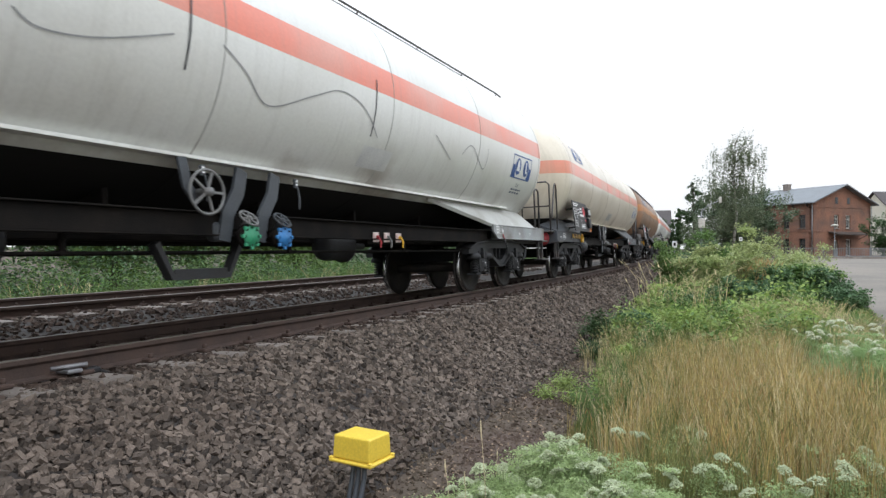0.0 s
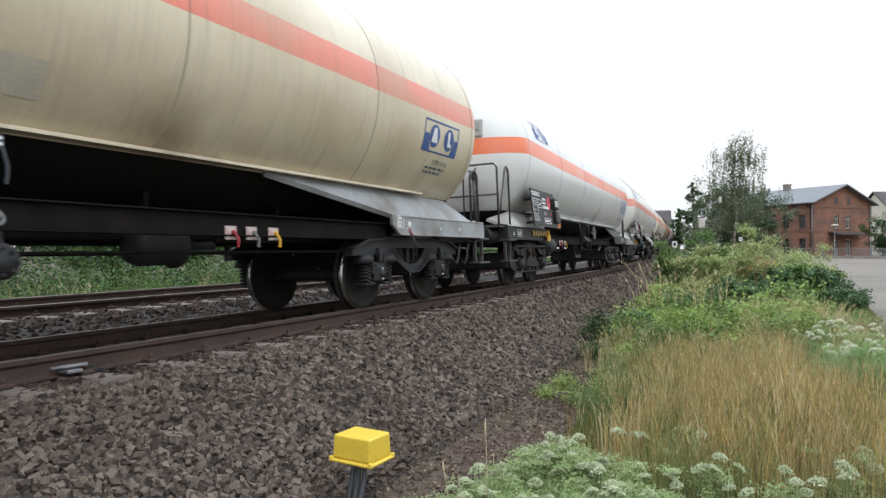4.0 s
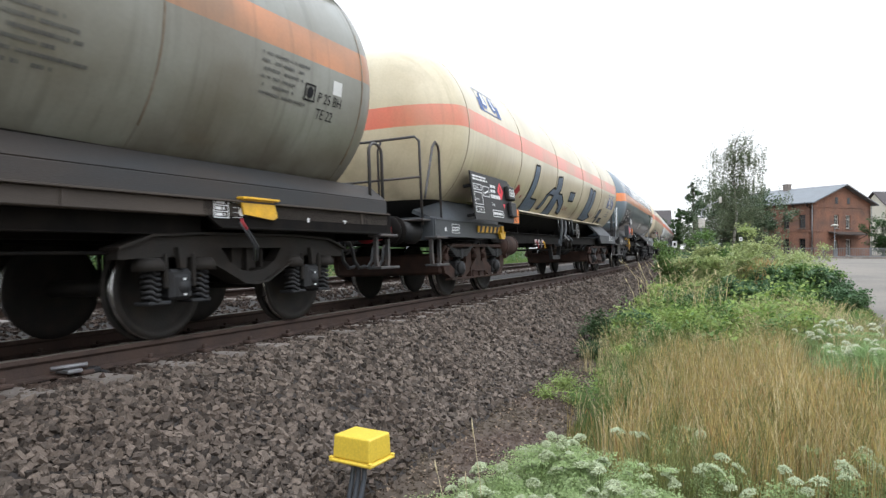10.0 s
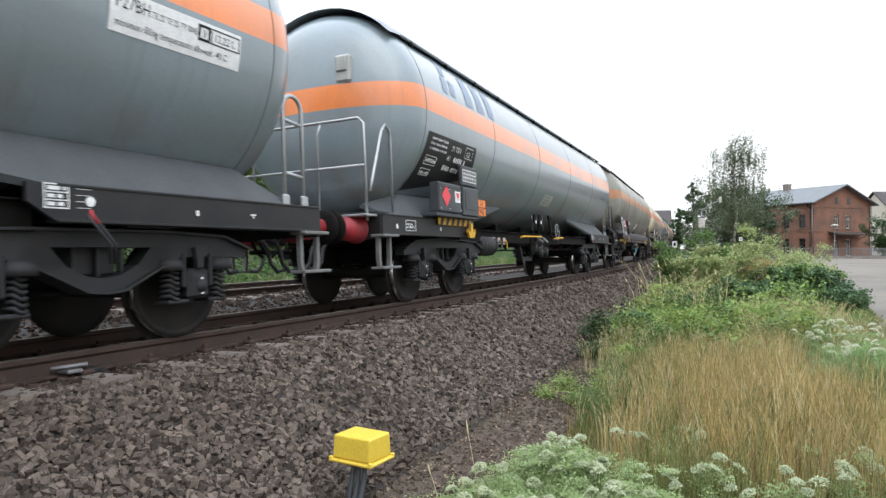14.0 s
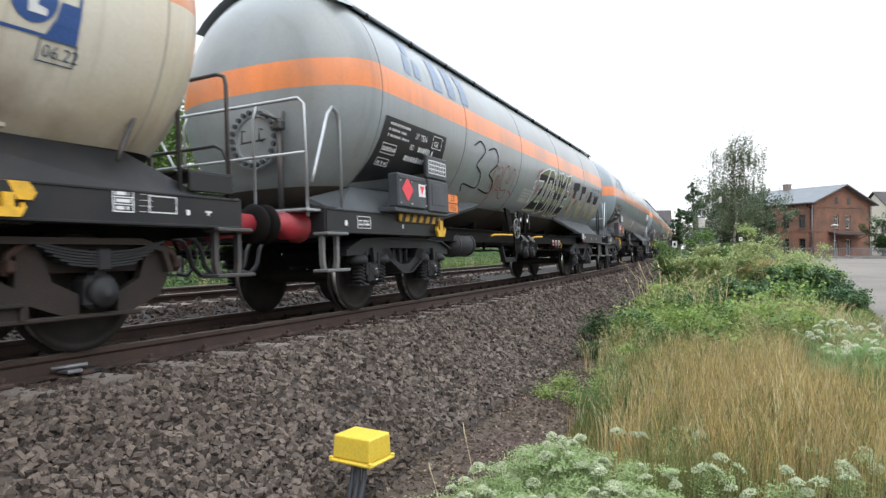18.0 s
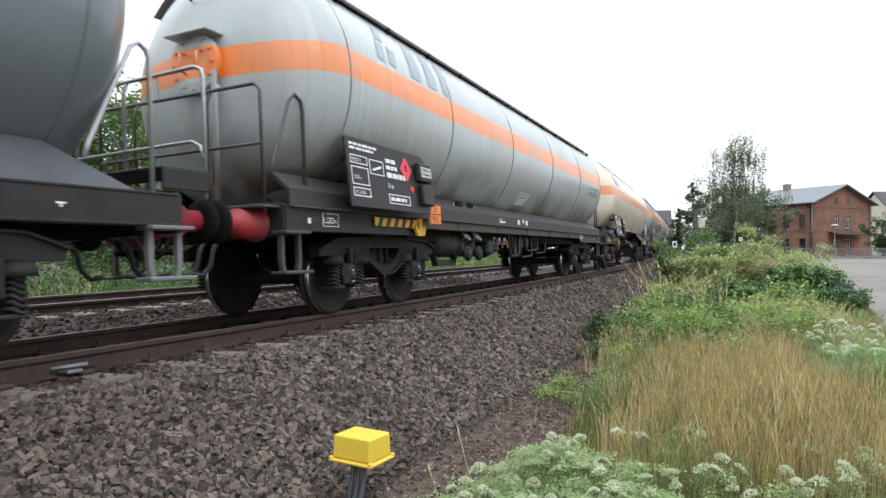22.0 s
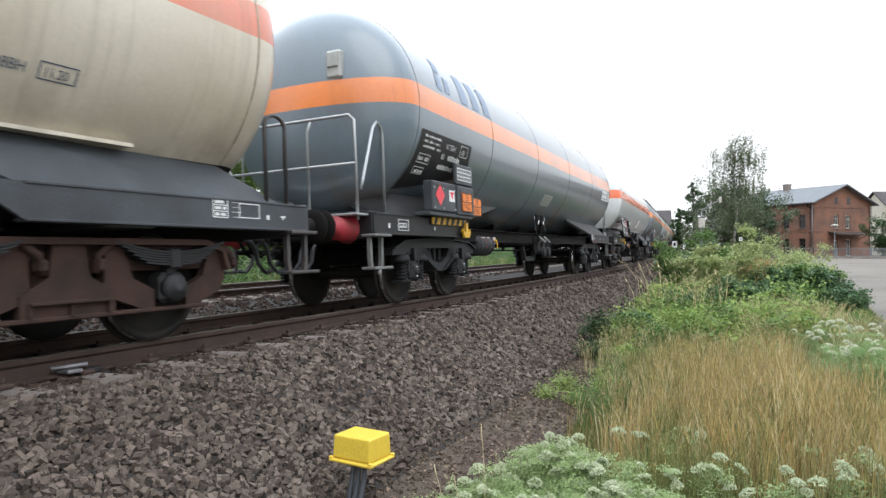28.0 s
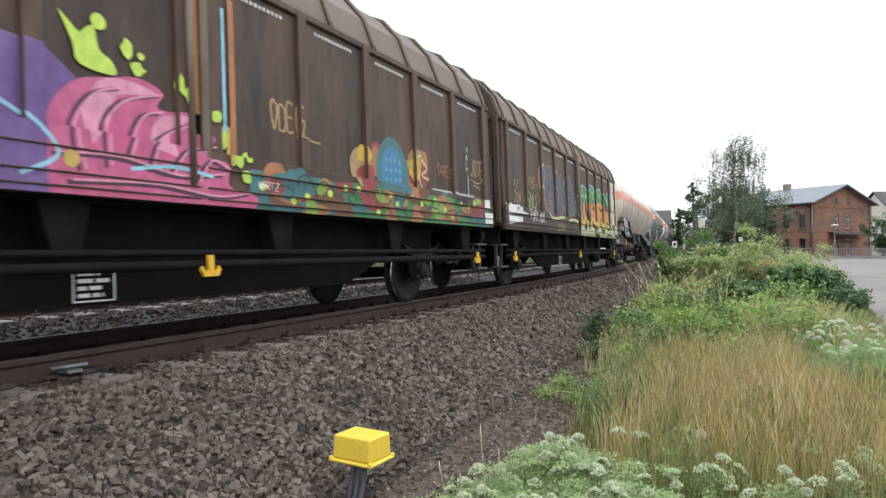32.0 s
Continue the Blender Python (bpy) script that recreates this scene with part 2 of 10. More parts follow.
# ---- mesh building ----
class Geo:
    """Collects faces into one mesh."""

    def __init__(self):
        self.v, self.f, self.smooth, self.slot = [], [], [], []

    def add(self, verts, faces, smooth=False, slot=0):
        o = len(self.v)
        self.v += [tuple(p) for p in verts]
        self.f += [tuple(i + o for i in q) for q in faces]
        self.smooth += [smooth] * len(faces)
        self.slot += [slot] * len(faces)
        return self

    def box(self, c, size, bevel=0.0, m=None, slot=0):
        h = [s / 2 for s in size]
        b = min(bevel, *[x * 0.8 for x in h])
        V, F, idx = [], [], {}
        for sx in (-1, 1):
            for sy in (-1, 1):
                for sz in (-1, 1):
                    for ax in range(3):
                        p = [sx * h[0], sy * h[1], sz * h[2]]
                        for k in range(3):
                            if k != ax:
                                p[k] -= (sx, sy, sz)[k] * b
                        idx[sx, sy, sz, ax] = len(V)
                        V.append(Vector(p))
        for ax in range(3):
            o1, o2 = (ax + 1) % 3, (ax + 2) % 3
            for s in (-1, 1):
                q = []
                for a, c2 in ((-1, -1), (1, -1), (1, 1), (-1, 1)):
                    k = [0, 0, 0]
                    k[ax], k[o1], k[o2] = s, a, c2
                    q.append(idx[(*k, ax)])
                F.append(q if s > 0 else q[::-1])
        if b > 0:
            for ax in range(3):
                o1, o2 = (ax + 1) % 3, (ax + 2) % 3
                for a in (-1, 1):
                    for c2 in (-1, 1):
                        k0, k1 = [0, 0, 0], [0, 0, 0]
                        k0[ax], k0[o1], k0[o2] = -1, a, c2
                        k1[ax], k1[o1], k1[o2] = 1, a, c2
                        q = [idx[(*k0, o1)], idx[(*k1, o1)], idx[(*k1, o2)], idx[(*k0, o2)]]
                        F.append(q if a * c2 < 0 else q[::-1])
            for sx in (-1, 1):
                for sy in (-1, 1):
                    for sz in (-1, 1):
                        q = [idx[sx, sy, sz, 0], idx[sx, sy, sz, 1], idx[sx, sy, sz, 2]]
                        F.append(q if sx * sy * sz > 0 else q[::-1])
        if m is not None:
            V = [m @ p for p in V]
        return self.add([p + Vector(c) for p in V], F, slot=slot)

    def tube(self, path, r, n=8, closed=False, slot=0, caps=True):
        path = [Vector(p) for p in path]
        k = len(path)
        V, F = [], []
        up = None
        for i, p in enumerate(path):
            a = path[i - 1] if (i or closed) else p
            b = path[(i + 1) % k] if (i < k - 1 or closed) else p
            d = (b - a).normalized()
            if up is None:
                up = Vector((0, 0, 1)) if abs(d.z) < 0.9 else Vector((1, 0, 0))
            s = d.cross(up).normalized()
            up = s.cross(d).normalized()
            rr = r[i] if isinstance(r, (list, tuple)) else r
            V += [p + (s * math.cos(6.2832 * j / n) + up * math.sin(6.2832 * j / n)) * rr for j in range(n)]
        for i in range(k if closed else k - 1):
            i2 = (i + 1) % k
            F += [(i * n + j, i2 * n + j, i2 * n + (j + 1) % n, i * n + (j + 1) % n) for j in range(n)]
        if not closed and caps:
            F += [tuple(range(n)), tuple(range((k - 1) * n, k * n))[::-1]]
        return self.add(V, F, True, slot)

    def revolve(self, prof, n=32, origin=(0, 0, 0), axis="y", slot=0, smooth=True, caps=True):
        """prof: (along, radius) pairs."""
        V, F = [], []
        for a, r in prof:
            for j in range(n):
                c, s = math.cos(6.28319 * j / n) * r, math.sin(6.28319 * j / n) * r
                V.append(Vector((c, a, s) if axis == "y" else (a, c, s) if axis == "x" else (s, c, a)) + Vector(origin))
        for i in range(len(prof) - 1):
            F += [(i * n + j, i * n + (j + 1) % n, (i + 1) * n + (j + 1) % n, (i + 1) * n + j) for j in range(n)]
        if caps:
            F += [tuple(range(n))[::-1], tuple(range((len(prof) - 1) * n, len(prof) * n))]
        return self.add(V, F, smooth, slot)

    def prism(self, outline, x0, x1, slot=0):
        """An outline in (y, z), extruded from x0 to x1."""
        n = len(outline)
        V = [(x0, y, z) for y, z in outline] + [(x1, y, z) for y, z in outline]
        F = [tuple(range(n))[::-1], tuple(range(n, 2 * n))] + [(i, (i + 1) % n, n + (i + 1) % n, n + i) for i in range(n)]
        return self.add(V, F, slot=slot)

    def bar(self, path, w, h, slot=0):
        """A flat bar along a path in the (y, z) plane at one x: path of (x, y, z), w across x, h in the plane."""
        path = [Vector(p) for p in path]
        V, F = [], []
        k = len(path)
        for i, p in enumerate(path):
            d = (path[min(i + 1, k - 1)] - path[max(i - 1, 0)]).normalized()
            s = Vector((1, 0, 0)) if abs(d.x) < 0.9 else Vector((0, 1, 0))
            u = d.cross(s).normalized()
            s = u.cross(d).normalized()
            V += [p + s * (a * w / 2) + u * (b * h / 2) for a, b in ((-1, -1), (1, -1), (1, 1), (-1, 1))]
        for i in range(k - 1):
            F += [(i * 4 + j, i * 4 + (j + 1) % 4, i * 4 + 4 + (j + 1) % 4, i * 4 + 4 + j) for j in range(4)]
        F += [(3, 2, 1, 0), tuple(range(k * 4 - 4, k * 4))]
        return self.add(V, F, slot=slot)

    def mesh(self, name, *mats):
        me = bpy.data.meshes.new(name)
        me.from_pydata(self.v, [], self.f)
        me.polygons.foreach_set("use_smooth", self.smooth)
        for m in mats:
            me.materials.append(m)
        if len(mats) > 1:
            me.polygons.foreach_set("material_index", self.slot)
        bm = bmesh.new()
        bm.from_mesh(me)
        bmesh.ops.recalc_face_normals(bm, faces=bm.faces)
        bm.to_mesh(me)
        bm.free()
        me.update()
        return me


CACHE = {}


def cached(key, mat, build):
    k = (key, mat.name)
    if k not in CACHE:
        g = Geo()
        build(g)
        CACHE[k] = g.mesh(key, mat)
    return CACHE[k]


def piece(name, mesh, parent, m=None, label=""):
    ob = new(name, mesh)
    ob.parent = parent
    if m is not None:
        ob.matrix_basis = m
    if label:
        ob["label"] = label
    return ob


def part(name, build, mat, parent, m=None, label="", key=None):
    """Builds one mesh (shared when key is given) and hangs it under parent."""
    if key:
        me = cached(key, mat, build)
    else:
        g = Geo()
        build(g)
        me = g.mesh(name, mat)
    return piece(name, me, parent, m, label)


def thing(name, build, mats, label, category, group="", kind="", m=None):
    g = Geo()
    build(g)
    ob = new(name, g.mesh(name, *(mats if isinstance(mats, (list, tuple)) else [mats])))
    if m is not None:
        ob.matrix_basis = m
    return tagged(ob, label, category, group, kind)


def empty(name, label, category, group="", m=None):
    ob = new(name)
    ob.empty_display_size = 0.3
    if m is not None:
        ob.matrix_basis = m
    return tagged(ob, label, category, group)


WORDS = {}


def word(text):
    """Flat outline of a word: verts and faces, 1 high, from x = 0."""
    if text not in WORDS:
        cu = bpy.data.curves.new("lettering", "FONT")
        cu.body, cu.size, cu.resolution_u = text, 1.0, 2
        ob = bpy.data.objects.new("lettering", cu)
        me = bpy.data.meshes.new_from_object(ob)
        WORDS[text] = ([tuple(v.co) for v in me.vertices], [tuple(p.vertices) for p in me.polygons])
        bpy.data.objects.remove(ob)
        bpy.data.curves.remove(cu)
        bpy.data.meshes.remove(me)
    return WORDS[text]


# ---- running gear, shared by all wagons ----
R_WHEEL = 0.46


def wheel_build(g):
    prof = [(-0.068, 0.30), (-0.066, 0.395), (-0.066, 0.488), (-0.05, 0.495), (-0.036, 0.486), (-0.028, 0.466), (0.066, 0.458), (0.068, 0.40), (0.03, 0.385), (0.018, 0.30),
            (0.012, 0.19), (0.06, 0.13), (0.085, 0.12), (0.085, 0.0)]
    g.revolve(prof, 40, axis="x")


def tread_build(g):
    g.revolve([(-0.026, 0.455), (-0.026, 0.4672), (0.05, 0.4612), (0.05, 0.455)], 40, axis="x", caps=False)


def axle_build(g):
    g.revolve([(-1.05, 0.06), (-0.85, 0.065), (-0.84, 0.095), (-0.65, 0.095), (-0.6, 0.082), (0.6, 0.082), (0.65, 0.095), (0.84, 0.095), (0.85, 0.065), (1.05, 0.06)], 20, axis="x")


MOVING_WHEELS = []


def wheelset(parent, y, r=R_WHEEL):
    ax = part("wheelset", axle_build, WHEEL, parent, pose(0, y, R_WHEEL), key="axle")
    for s in (-1, 1):
        w = part("wheel", wheel_build, WHEEL, ax, pose(s * 0.752, 0, 0, 0, 0, 0 if s > 0 else 180), key="wheel")
        part("tread", tread_build, TREAD, ax, pose(s * 0.752, 0, 0, 0, 0, 0 if s > 0 else 180), key="tread", label="polished running tread")
    MOVING_WHEELS.append((ax, y))
    return ax


def coil_build(g):
    for i in range(6):
        z = -0.13 + i * 0.045
        g.tube([(0.068 * math.cos(a * 0.628), 0.068 * math.sin(a * 0.628), z + 0.004 * a) for a in range(10)], 0.017, 6, closed=True)
    g.tube([(0, 0, -0.15), (0, 0, 0.14)], 0.035, 8)


def y25_frame_build(g):
    for s in (-1, 1):
        x = s * 1.0
        lo, hi = x - 0.07, x + 0.07
        g.prism([(-1.5, 0.70), (-1.5, 0.80), (-1.2, 0.895), (-0.6, 0.92), (0.6, 0.92), (1.2, 0.895), (1.5, 0.80), (1.5, 0.70), (1.18, 0.77), (0.7, 0.80), (-0.7, 0.80), (-1.18, 0.77)], lo, hi)
        for e in (-1, 1):
            g.prism([(e * 1.5, 0.70), (e * 1.18, 0.77), (e * 0.7, 0.80), (e * 0.42, 0.80), (e * 0.3, 0.66), (e * 0.42, 0.62), (e * 0.62, 0.71), (e * 1.0, 0.72)], lo, hi)
            g.prism([(e * 0.62, 0.71), (e * 0.42, 0.60), (e * 0.16, 0.47), (0, 0.455), (0, 0.56), (e * 0.14, 0.58), (e * 0.3, 0.66), (e * 0.42, 0.80), (e * 0.62, 0.80)], lo, hi)
            g.bar([(x, e * 0.64, 0.70), (x, e * 0.42, 0.595), (x, e * 0.16, 0.463), (x, 0, 0.447)], 0.24, 0.02)
        g.bar([(x, -1.52, 0.79), (x, -1.2, 0.90), (x, -0.6, 0.928), (x, 0.6, 0.928), (x, 1.2, 0.90), (x, 1.52, 0.79)], 0.24, 0.022)
        for y in (-0.2, 0.0, 0.2):
            g.box((x - s * 0.02, y, 0.69), (0.05, 0.03, 0.24), 0.006)
        for y0 in (-0.9, 0.9):
            for d in (-1, 1):
                g.box((x + s * 0.01, y0 + d * 0.15, 0.60), (0.16, 0.045, 0.30), 0.012)
                g.revolve([(0.60, 0.135), (0.66, 0.13), (0.71, 0.10), (0.715, 0.0)], 16, origin=(x + s * 0.02, y0 + d * 0.28, 0), axis="z")
            g.prism([(y0 - 0.05, 0.80), (y0 + 0.05, 0.80), (y0 + 0.03, 0.62), (y0 - 0.03, 0.62)], x + s * 0.07, x + s * 0.12)
    g.box((0, 0, 0.70), (1.9, 0.4, 0.26), 0.03)
    for y in (-0.48, 0.48):
        g.tube([(-0.8, y, 0.42), (0.8, y, 0.42)], 0.035)
        for s in (-1, 1):
            g.box((s * 0.75, y * 0.98, 0.45), (0.1, 0.07, 0.34), 0.015)


def y25_box_build(g):
    g.box((0, 0, 0.02), (0.2, 0.24, 0.27), 0.03)
    g.box((0.08, 0, 0.0), (0.09, 0.17, 0.21), 0.025)
    for d in (-1, 1):
        g.box((-0.01, d * 0.22, -0.13), (0.2, 0.22, 0.035), 0.01)
    g.tube([(0.12, 0, 0), (0.135, 0, 0)], 0.06, 12)


def mark_build(g):
    g.box((0, 0, 0.045), (0.006, 0.025, 0.06))
    g.box((0, 0, -0.045), (0.006, 0.025, 0.06))


def leaf_frame_build(g):
    for s in (-1, 1):
        x = s * 1.0
        g.bar([(x, -1.52, 0.60), (x, -1.46, 0.78), (x, -1.25, 0.845), (x, 1.25, 0.845), (x, 1.46, 0.78), (x, 1.52, 0.60)], 0.2, 0.05)
        g.box((x - s * 0.06, 0, 0.72), (0.05, 2.8, 0.22), 0.01)
        for y0 in (-0.9, 0.9):
            for d in (-1, 1):
                g.prism([(y0 + d * 0.16, 0.29), (y0 + d * 0.26, 0.29), (y0 + d * 0.55, 0.40), (y0 + d * 0.62, 0.52), (y0 + d * 0.6, 0.84), (y0 + d * 0.46, 0.84), (y0 + d * 0.36, 0.55), (y0 + d * 0.16, 0.45)], x - 0.05, x + 0.03)
        g.prism([(-0.36, 0.29), (0.36, 0.29), (0.36, 0.46), (0.16, 0.58), (0.12, 0.82), (-0.12, 0.82), (-0.16, 0.58), (-0.36, 0.46)], x - 0.04, x + 0.05)
        g.box((x + s * 0.03, 0, 0.40), (0.14, 0.62, 0.03), 0.008)
        g.box((x, 0, 0.285), (0.13, 2.5, 0.035), 0.008)
        for y in (-0.3, 0.0, 0.3):
            g.box((x + s * 0.05, y, 0.345), (0.06, 0.025, 0.1), 0.004)
    g.box((0, 0, 0.62), (1.9, 0.45, 0.22), 0.03)
    # end cross-beams
    for y in (-1.46, 1.46):
        g.box((0, y, 0.55), (1.96, 0.14, 0.34), 0.035)
        g.box((0, y * 0.9, 0.42), (1.7, 0.12, 0.1), 0.02)


def leaf_spring_build(g):
    for i in range(6):
        h = 0.56 - i * 0.055
        z = 0.075 - i * 0.021
        pts = [(0, h * k / 6, z - 0.09 * (h * k / 6 / 0.56) ** 2 * -1) for k in range(-6, 7)]
        g.bar(pts, 0.11, 0.016)
    g.box((0, 0, 0.02), (0.14, 0.11, 0.17), 0.012)


def shackle_build(g):
    g.tube([(0, 0.56, 0.14), (0.02, 0.66, 0.06), (0, 0.7, -0.08)], 0.03, 6)
    g.box((0, 0.68, -0.02), (0.14, 0.06, 0.09), 0.015)


def leaf_box_build(g):
    g.box((-0.02, 0, 0), (0.2, 0.26, 0.26), 0.04)
    g.revolve([(0.05, 0.125), (0.10, 0.12), (0.125, 0.10), (0.135, 0.06), (0.15, 0.05), (0.15, 0.0)], 20, axis="x")
    g.box((0, 0, 0.16), (0.12, 0.09, 0.1), 0.01)


def bogie(parent, y, kind, mat):
    fr = part("bogie_frame", y25_frame_build if kind == "coil" else leaf_frame_build, mat, parent, pose(0, y, 0), key=kind + "_frame")
    for s in (-1, 1):
        for d in (-0.9, 0.9):
            turn = 0 if s > 0 else 180
            if kind == "coil":
                part("axlebox", y25_box_build, BOGIE, fr, pose(s * 1.0, d, R_WHEEL, 0, 0, turn), key="coil_axlebox")
                for e in (-0.26, 0.26):
                    part("coil_spring", coil_build, BOGIE, fr, pose(s * 1.02, d + e, 0.48), key="coil")
                if s > 0:
                    part("axlebox_mark", mark_build, WHITE, fr, pose(s * 1.131, d, R_WHEEL), key="mark", label="white painted alignment mark")
            else:
                part("axlebox", leaf_box_build, BOGIE, fr, pose(s * 1.0, d, R_WHEEL, 0, 0, turn), key="leaf_axlebox")
                part("leaf_spring", leaf_spring_build, BOGIE, fr, pose(s * 1.05, d, 0.685), key="leaf_spring", label="stacked grey leaf spring")
                for turn_2 in (0, 180):
                    part("spring_shackle", shackle_build, BOGIE_RUST, fr, pose(s * 1.05, d, 0.685, 0, 0, turn_2), key="shackle")
    for d in (-0.9, 0.9):
        wheelset(parent, y + d)


def buffer_build(g):
    g.revolve([(0.0, 0.19), (0.03, 0.19), (0.035, 0.155), (0.30, 0.15), (0.305, 0.12), (0.34, 0.12), (0.345, 0.105), (0.52, 0.103)], 20)


def buffer_head_build(g):
    prof = []
    g.revolve([(0.50, 0.09), (0.545, 0.195), (0.57, 0.21), (0.60, 0.205), (0.612, 0.12), (0.615, 0.0)], 24)


def buffers(parent, half, mats, heads):
    """Two buffers at each end; mats: rear, front housing."""
    for e, mt in ((-1, mats[0]), (1, mats[1])):
        for s in (-1, 1):
            b = part("buffer", buffer_build, mt, parent, pose(s * 0.875, e * (half - 0.62), 1.05, 0, 0, 0 if e > 0 else 180), key="buffer")
            part("buffer_head", buffer_head_build, heads, b, None, key="buffer_head")
        part("coupling", coupling_build, UNDER, parent, pose(0, e * (half - 0.62), 1.03, 0, 0, 0 if e > 0 else 180), key="coupling")
        for x in (-0.45, 0.32, 0.5):
            part("brake_hose", hose_build, CABLE, parent, pose(x, e * (half - 0.62), 0.9, 0, 0, 0 if e > 0 else 180), key="hose")


def coupling_build(g):
    g.box((0, 0.1, 0), (0.1, 0.3, 0.14), 0.02)
    g.tube([(0, 0.2, 0.06), (0, 0.36, 0.09), (0, 0.44, 0.03), (0, 0.4, -0.05), (0, 0.33, -0.04)], 0.035, 8)
    for s in (-1, 1):
        g.tube([(s * 0.06, 0.3, 0.0), (s * 0.06, 0.45, -0.25), (s * 0.06, 0.55, -0.3)], 0.022, 6)
    g.tube([(-0.16, 0.44, -0.24), (0.16, 0.44, -0.24)], 0.03, 8)


def hose_build(g):
    g.tube([(0, 0.0, 0.02), (0, 0.14, 0.0), (0, 0.22, -0.1), (0, 0.26, -0.26), (0.03, 0.34, -0.36), (0.04, 0.46, -0.34)], 0.025, 8)


# ---- tank wagons ----
R_TANK, Z_TANK = 1.51, 2.75


def head_r(d, depth=0.74):
    """Radius of the dished head d metres out from its weld."""
    return R_TANK * max(0.0, 1 - (d / depth) ** 2.3) ** (1 / 2.3)


def tank_build(half):
    cyl = half - 1.55

    def build(g):
        ds = [0.74 * math.sin(i / 14 * math.pi / 2) for i in range(15)][::-1]
        prof = [(-cyl - d, max(head_r(d), 0.001)) for d in ds]
        prof += [(-cyl + 2 * cyl * i / 6, R_TANK) for i in range(1, 6)]
        prof += [(cyl + d, max(head_r(d), 0.001)) for d in ds[::-1]]
        g.revolve(prof, 72, origin=(0, 0, Z_TANK))
    return build


def on_tank(y, a, e=0.006):
    """A point on the tank's right side: a metres up along the shell from its widest line."""
    q = a / R_TANK
    return ((R_TANK + e) * math.cos(q), y, Z_TANK + (R_TANK + e) * math.sin(q))


def patch(g, y0, y1, a0, a1, e=0.006, n=6, skew=0.0):
    V, F = [], []
    for i in range(n + 1):
        a = a0 + (a1 - a0) * i / n
        V += [on_tank(y0 + skew * i / n, a, e), on_tank(y1 + skew * i / n, a, e)]
    F = [(2 * i, 2 * i + 1, 2 * i + 3, 2 * i + 2) for i in range(n)]
    g.add(V, F, True)


def shell_word(g, text, y, a, h, e=0.007, skew=0.0, wide=1.0):
    V, F = word(text)
    shell_shape(g, [(y + p[0] * h * 1.35 * wide + skew * p[1] * h, a + p[1] * h * 1.35) for p in V], F, e)


def flat_word(g, text, x, y, z, h, wide=1.0):
    """A word on a plane that faces right (+x)."""
    V, F = word(text)
    g.add([(x, y + p[0] * h * 1.35 * wide, z + p[1] * h * 1.35) for p in V], F)


def stroke(g, pts, w, e=0.008):
    """A brush line on the tank's shell through (y, a) points."""
    pts = [Vector(p) for p in pts]
    fine = []
    for i in range(len(pts) - 1):
        p0, p1, p2, p3 = pts[max(i - 1, 0)], pts[i], pts[i + 1], pts[min(i + 2, len(pts) - 1)]
        for k in range(6):
            t = k / 6
            fine.append(0.5 * ((2 * p1) + (p2 - p0) * t + (2 * p0 - 5 * p1 + 4 * p2 - p3) * t * t + (3 * p1 - p0 - 3 * p2 + p3) * t ** 3))
    fine.append(pts[-1])
    V = []
    for i, p in enumerate(fine):
        d = fine[min(i + 1, len(fine) - 1)] - fine[max(i - 1, 0)]
        nrm = Vector((-d.y, d.x)).normalized() * w / 2
        V += [on_tank(*(p - nrm), e), on_tank(*(p + nrm), e)]
    g.add(V, [(2 * i, 2 * i + 1, 2 * i + 3, 2 * i + 2) for i in range(len(fine) - 1)], True)


def shell_shape(g, V, F, e):
    """A flat (y, a) shape, cut into strips and wrapped on the shell."""
    bm = bmesh.new()
    vs = [bm.verts.new((p[0], p[1], 0)) for p in V]
    for f in F:
        bm.faces.new([vs[i] for i in f])
    lo, hi = min(p[1] for p in V), max(p[1] for p in V)
    k = math.ceil(lo / 0.12)
    while k * 0.12 < hi:
        bmesh.ops.bisect_plane(bm, geom=bm.verts[:] + bm.edges[:] + bm.faces[:], plane_co=(0, k * 0.12, 0), plane_no=(0, 1, 0))
        k += 1
    bm.verts.index_update()
    g.add([on_tank(v.co.x, v.co.y, e) for v in bm.verts], [tuple(v.index for v in f.verts) for f in bm.faces])
    bm.free()


def poly(g, pts, e=0.006):
    """A filled shape on the shell."""
    shell_shape(g, pts, [tuple(range(len(pts)))], e)


def flange_build(g):
    g.revolve([(0.2, 0.33), (-0.01, 0.33), (-0.012, 0.37), (-0.06, 0.37), (-0.065, 0.27), (-0.045, 0.26), (-0.05, 0.001)], 36, origin=(0, 0, Z_TANK - 0.55), smooth=False)


def bolt_ring_build(g):
    for i in range(22):
        a = 6.2832 * i / 22
        g.revolve([(-0.1, 0.0), (-0.1, 0.03), (-0.055, 0.03)], 6, origin=(0.32 * math.cos(a), 0, Z_TANK - 0.55 + 0.32 * math.sin(a)), smooth=False)


def handwheel_build(g):
    g.tube([(0, 0.2 * math.cos(i * 0.2618), 0.2 * math.sin(i * 0.2618)) for i in range(24)], 0.014, 8, closed=True)
    for i in range(5):
        a = i * 1.2566
        g.bar([(0, 0, 0), (0, 0.19 * math.cos(a), 0.19 * math.sin(a))], 0.02, 0.022)
    g.tube([(-0.12, 0, 0), (0.05, 0, 0)], 0.04, 10)


def valve_cap_build(g):
    g.tube([(0.215, 0, -0.12), (0.245, 0, -0.12)], 0.105, 14)
    for i in range(8):
        g.box((0.235, 0.11 * math.cos(i * 0.785), -0.12 + 0.11 * math.sin(i * 0.785)), (0.03, 0.035, 0.035), 0.005)


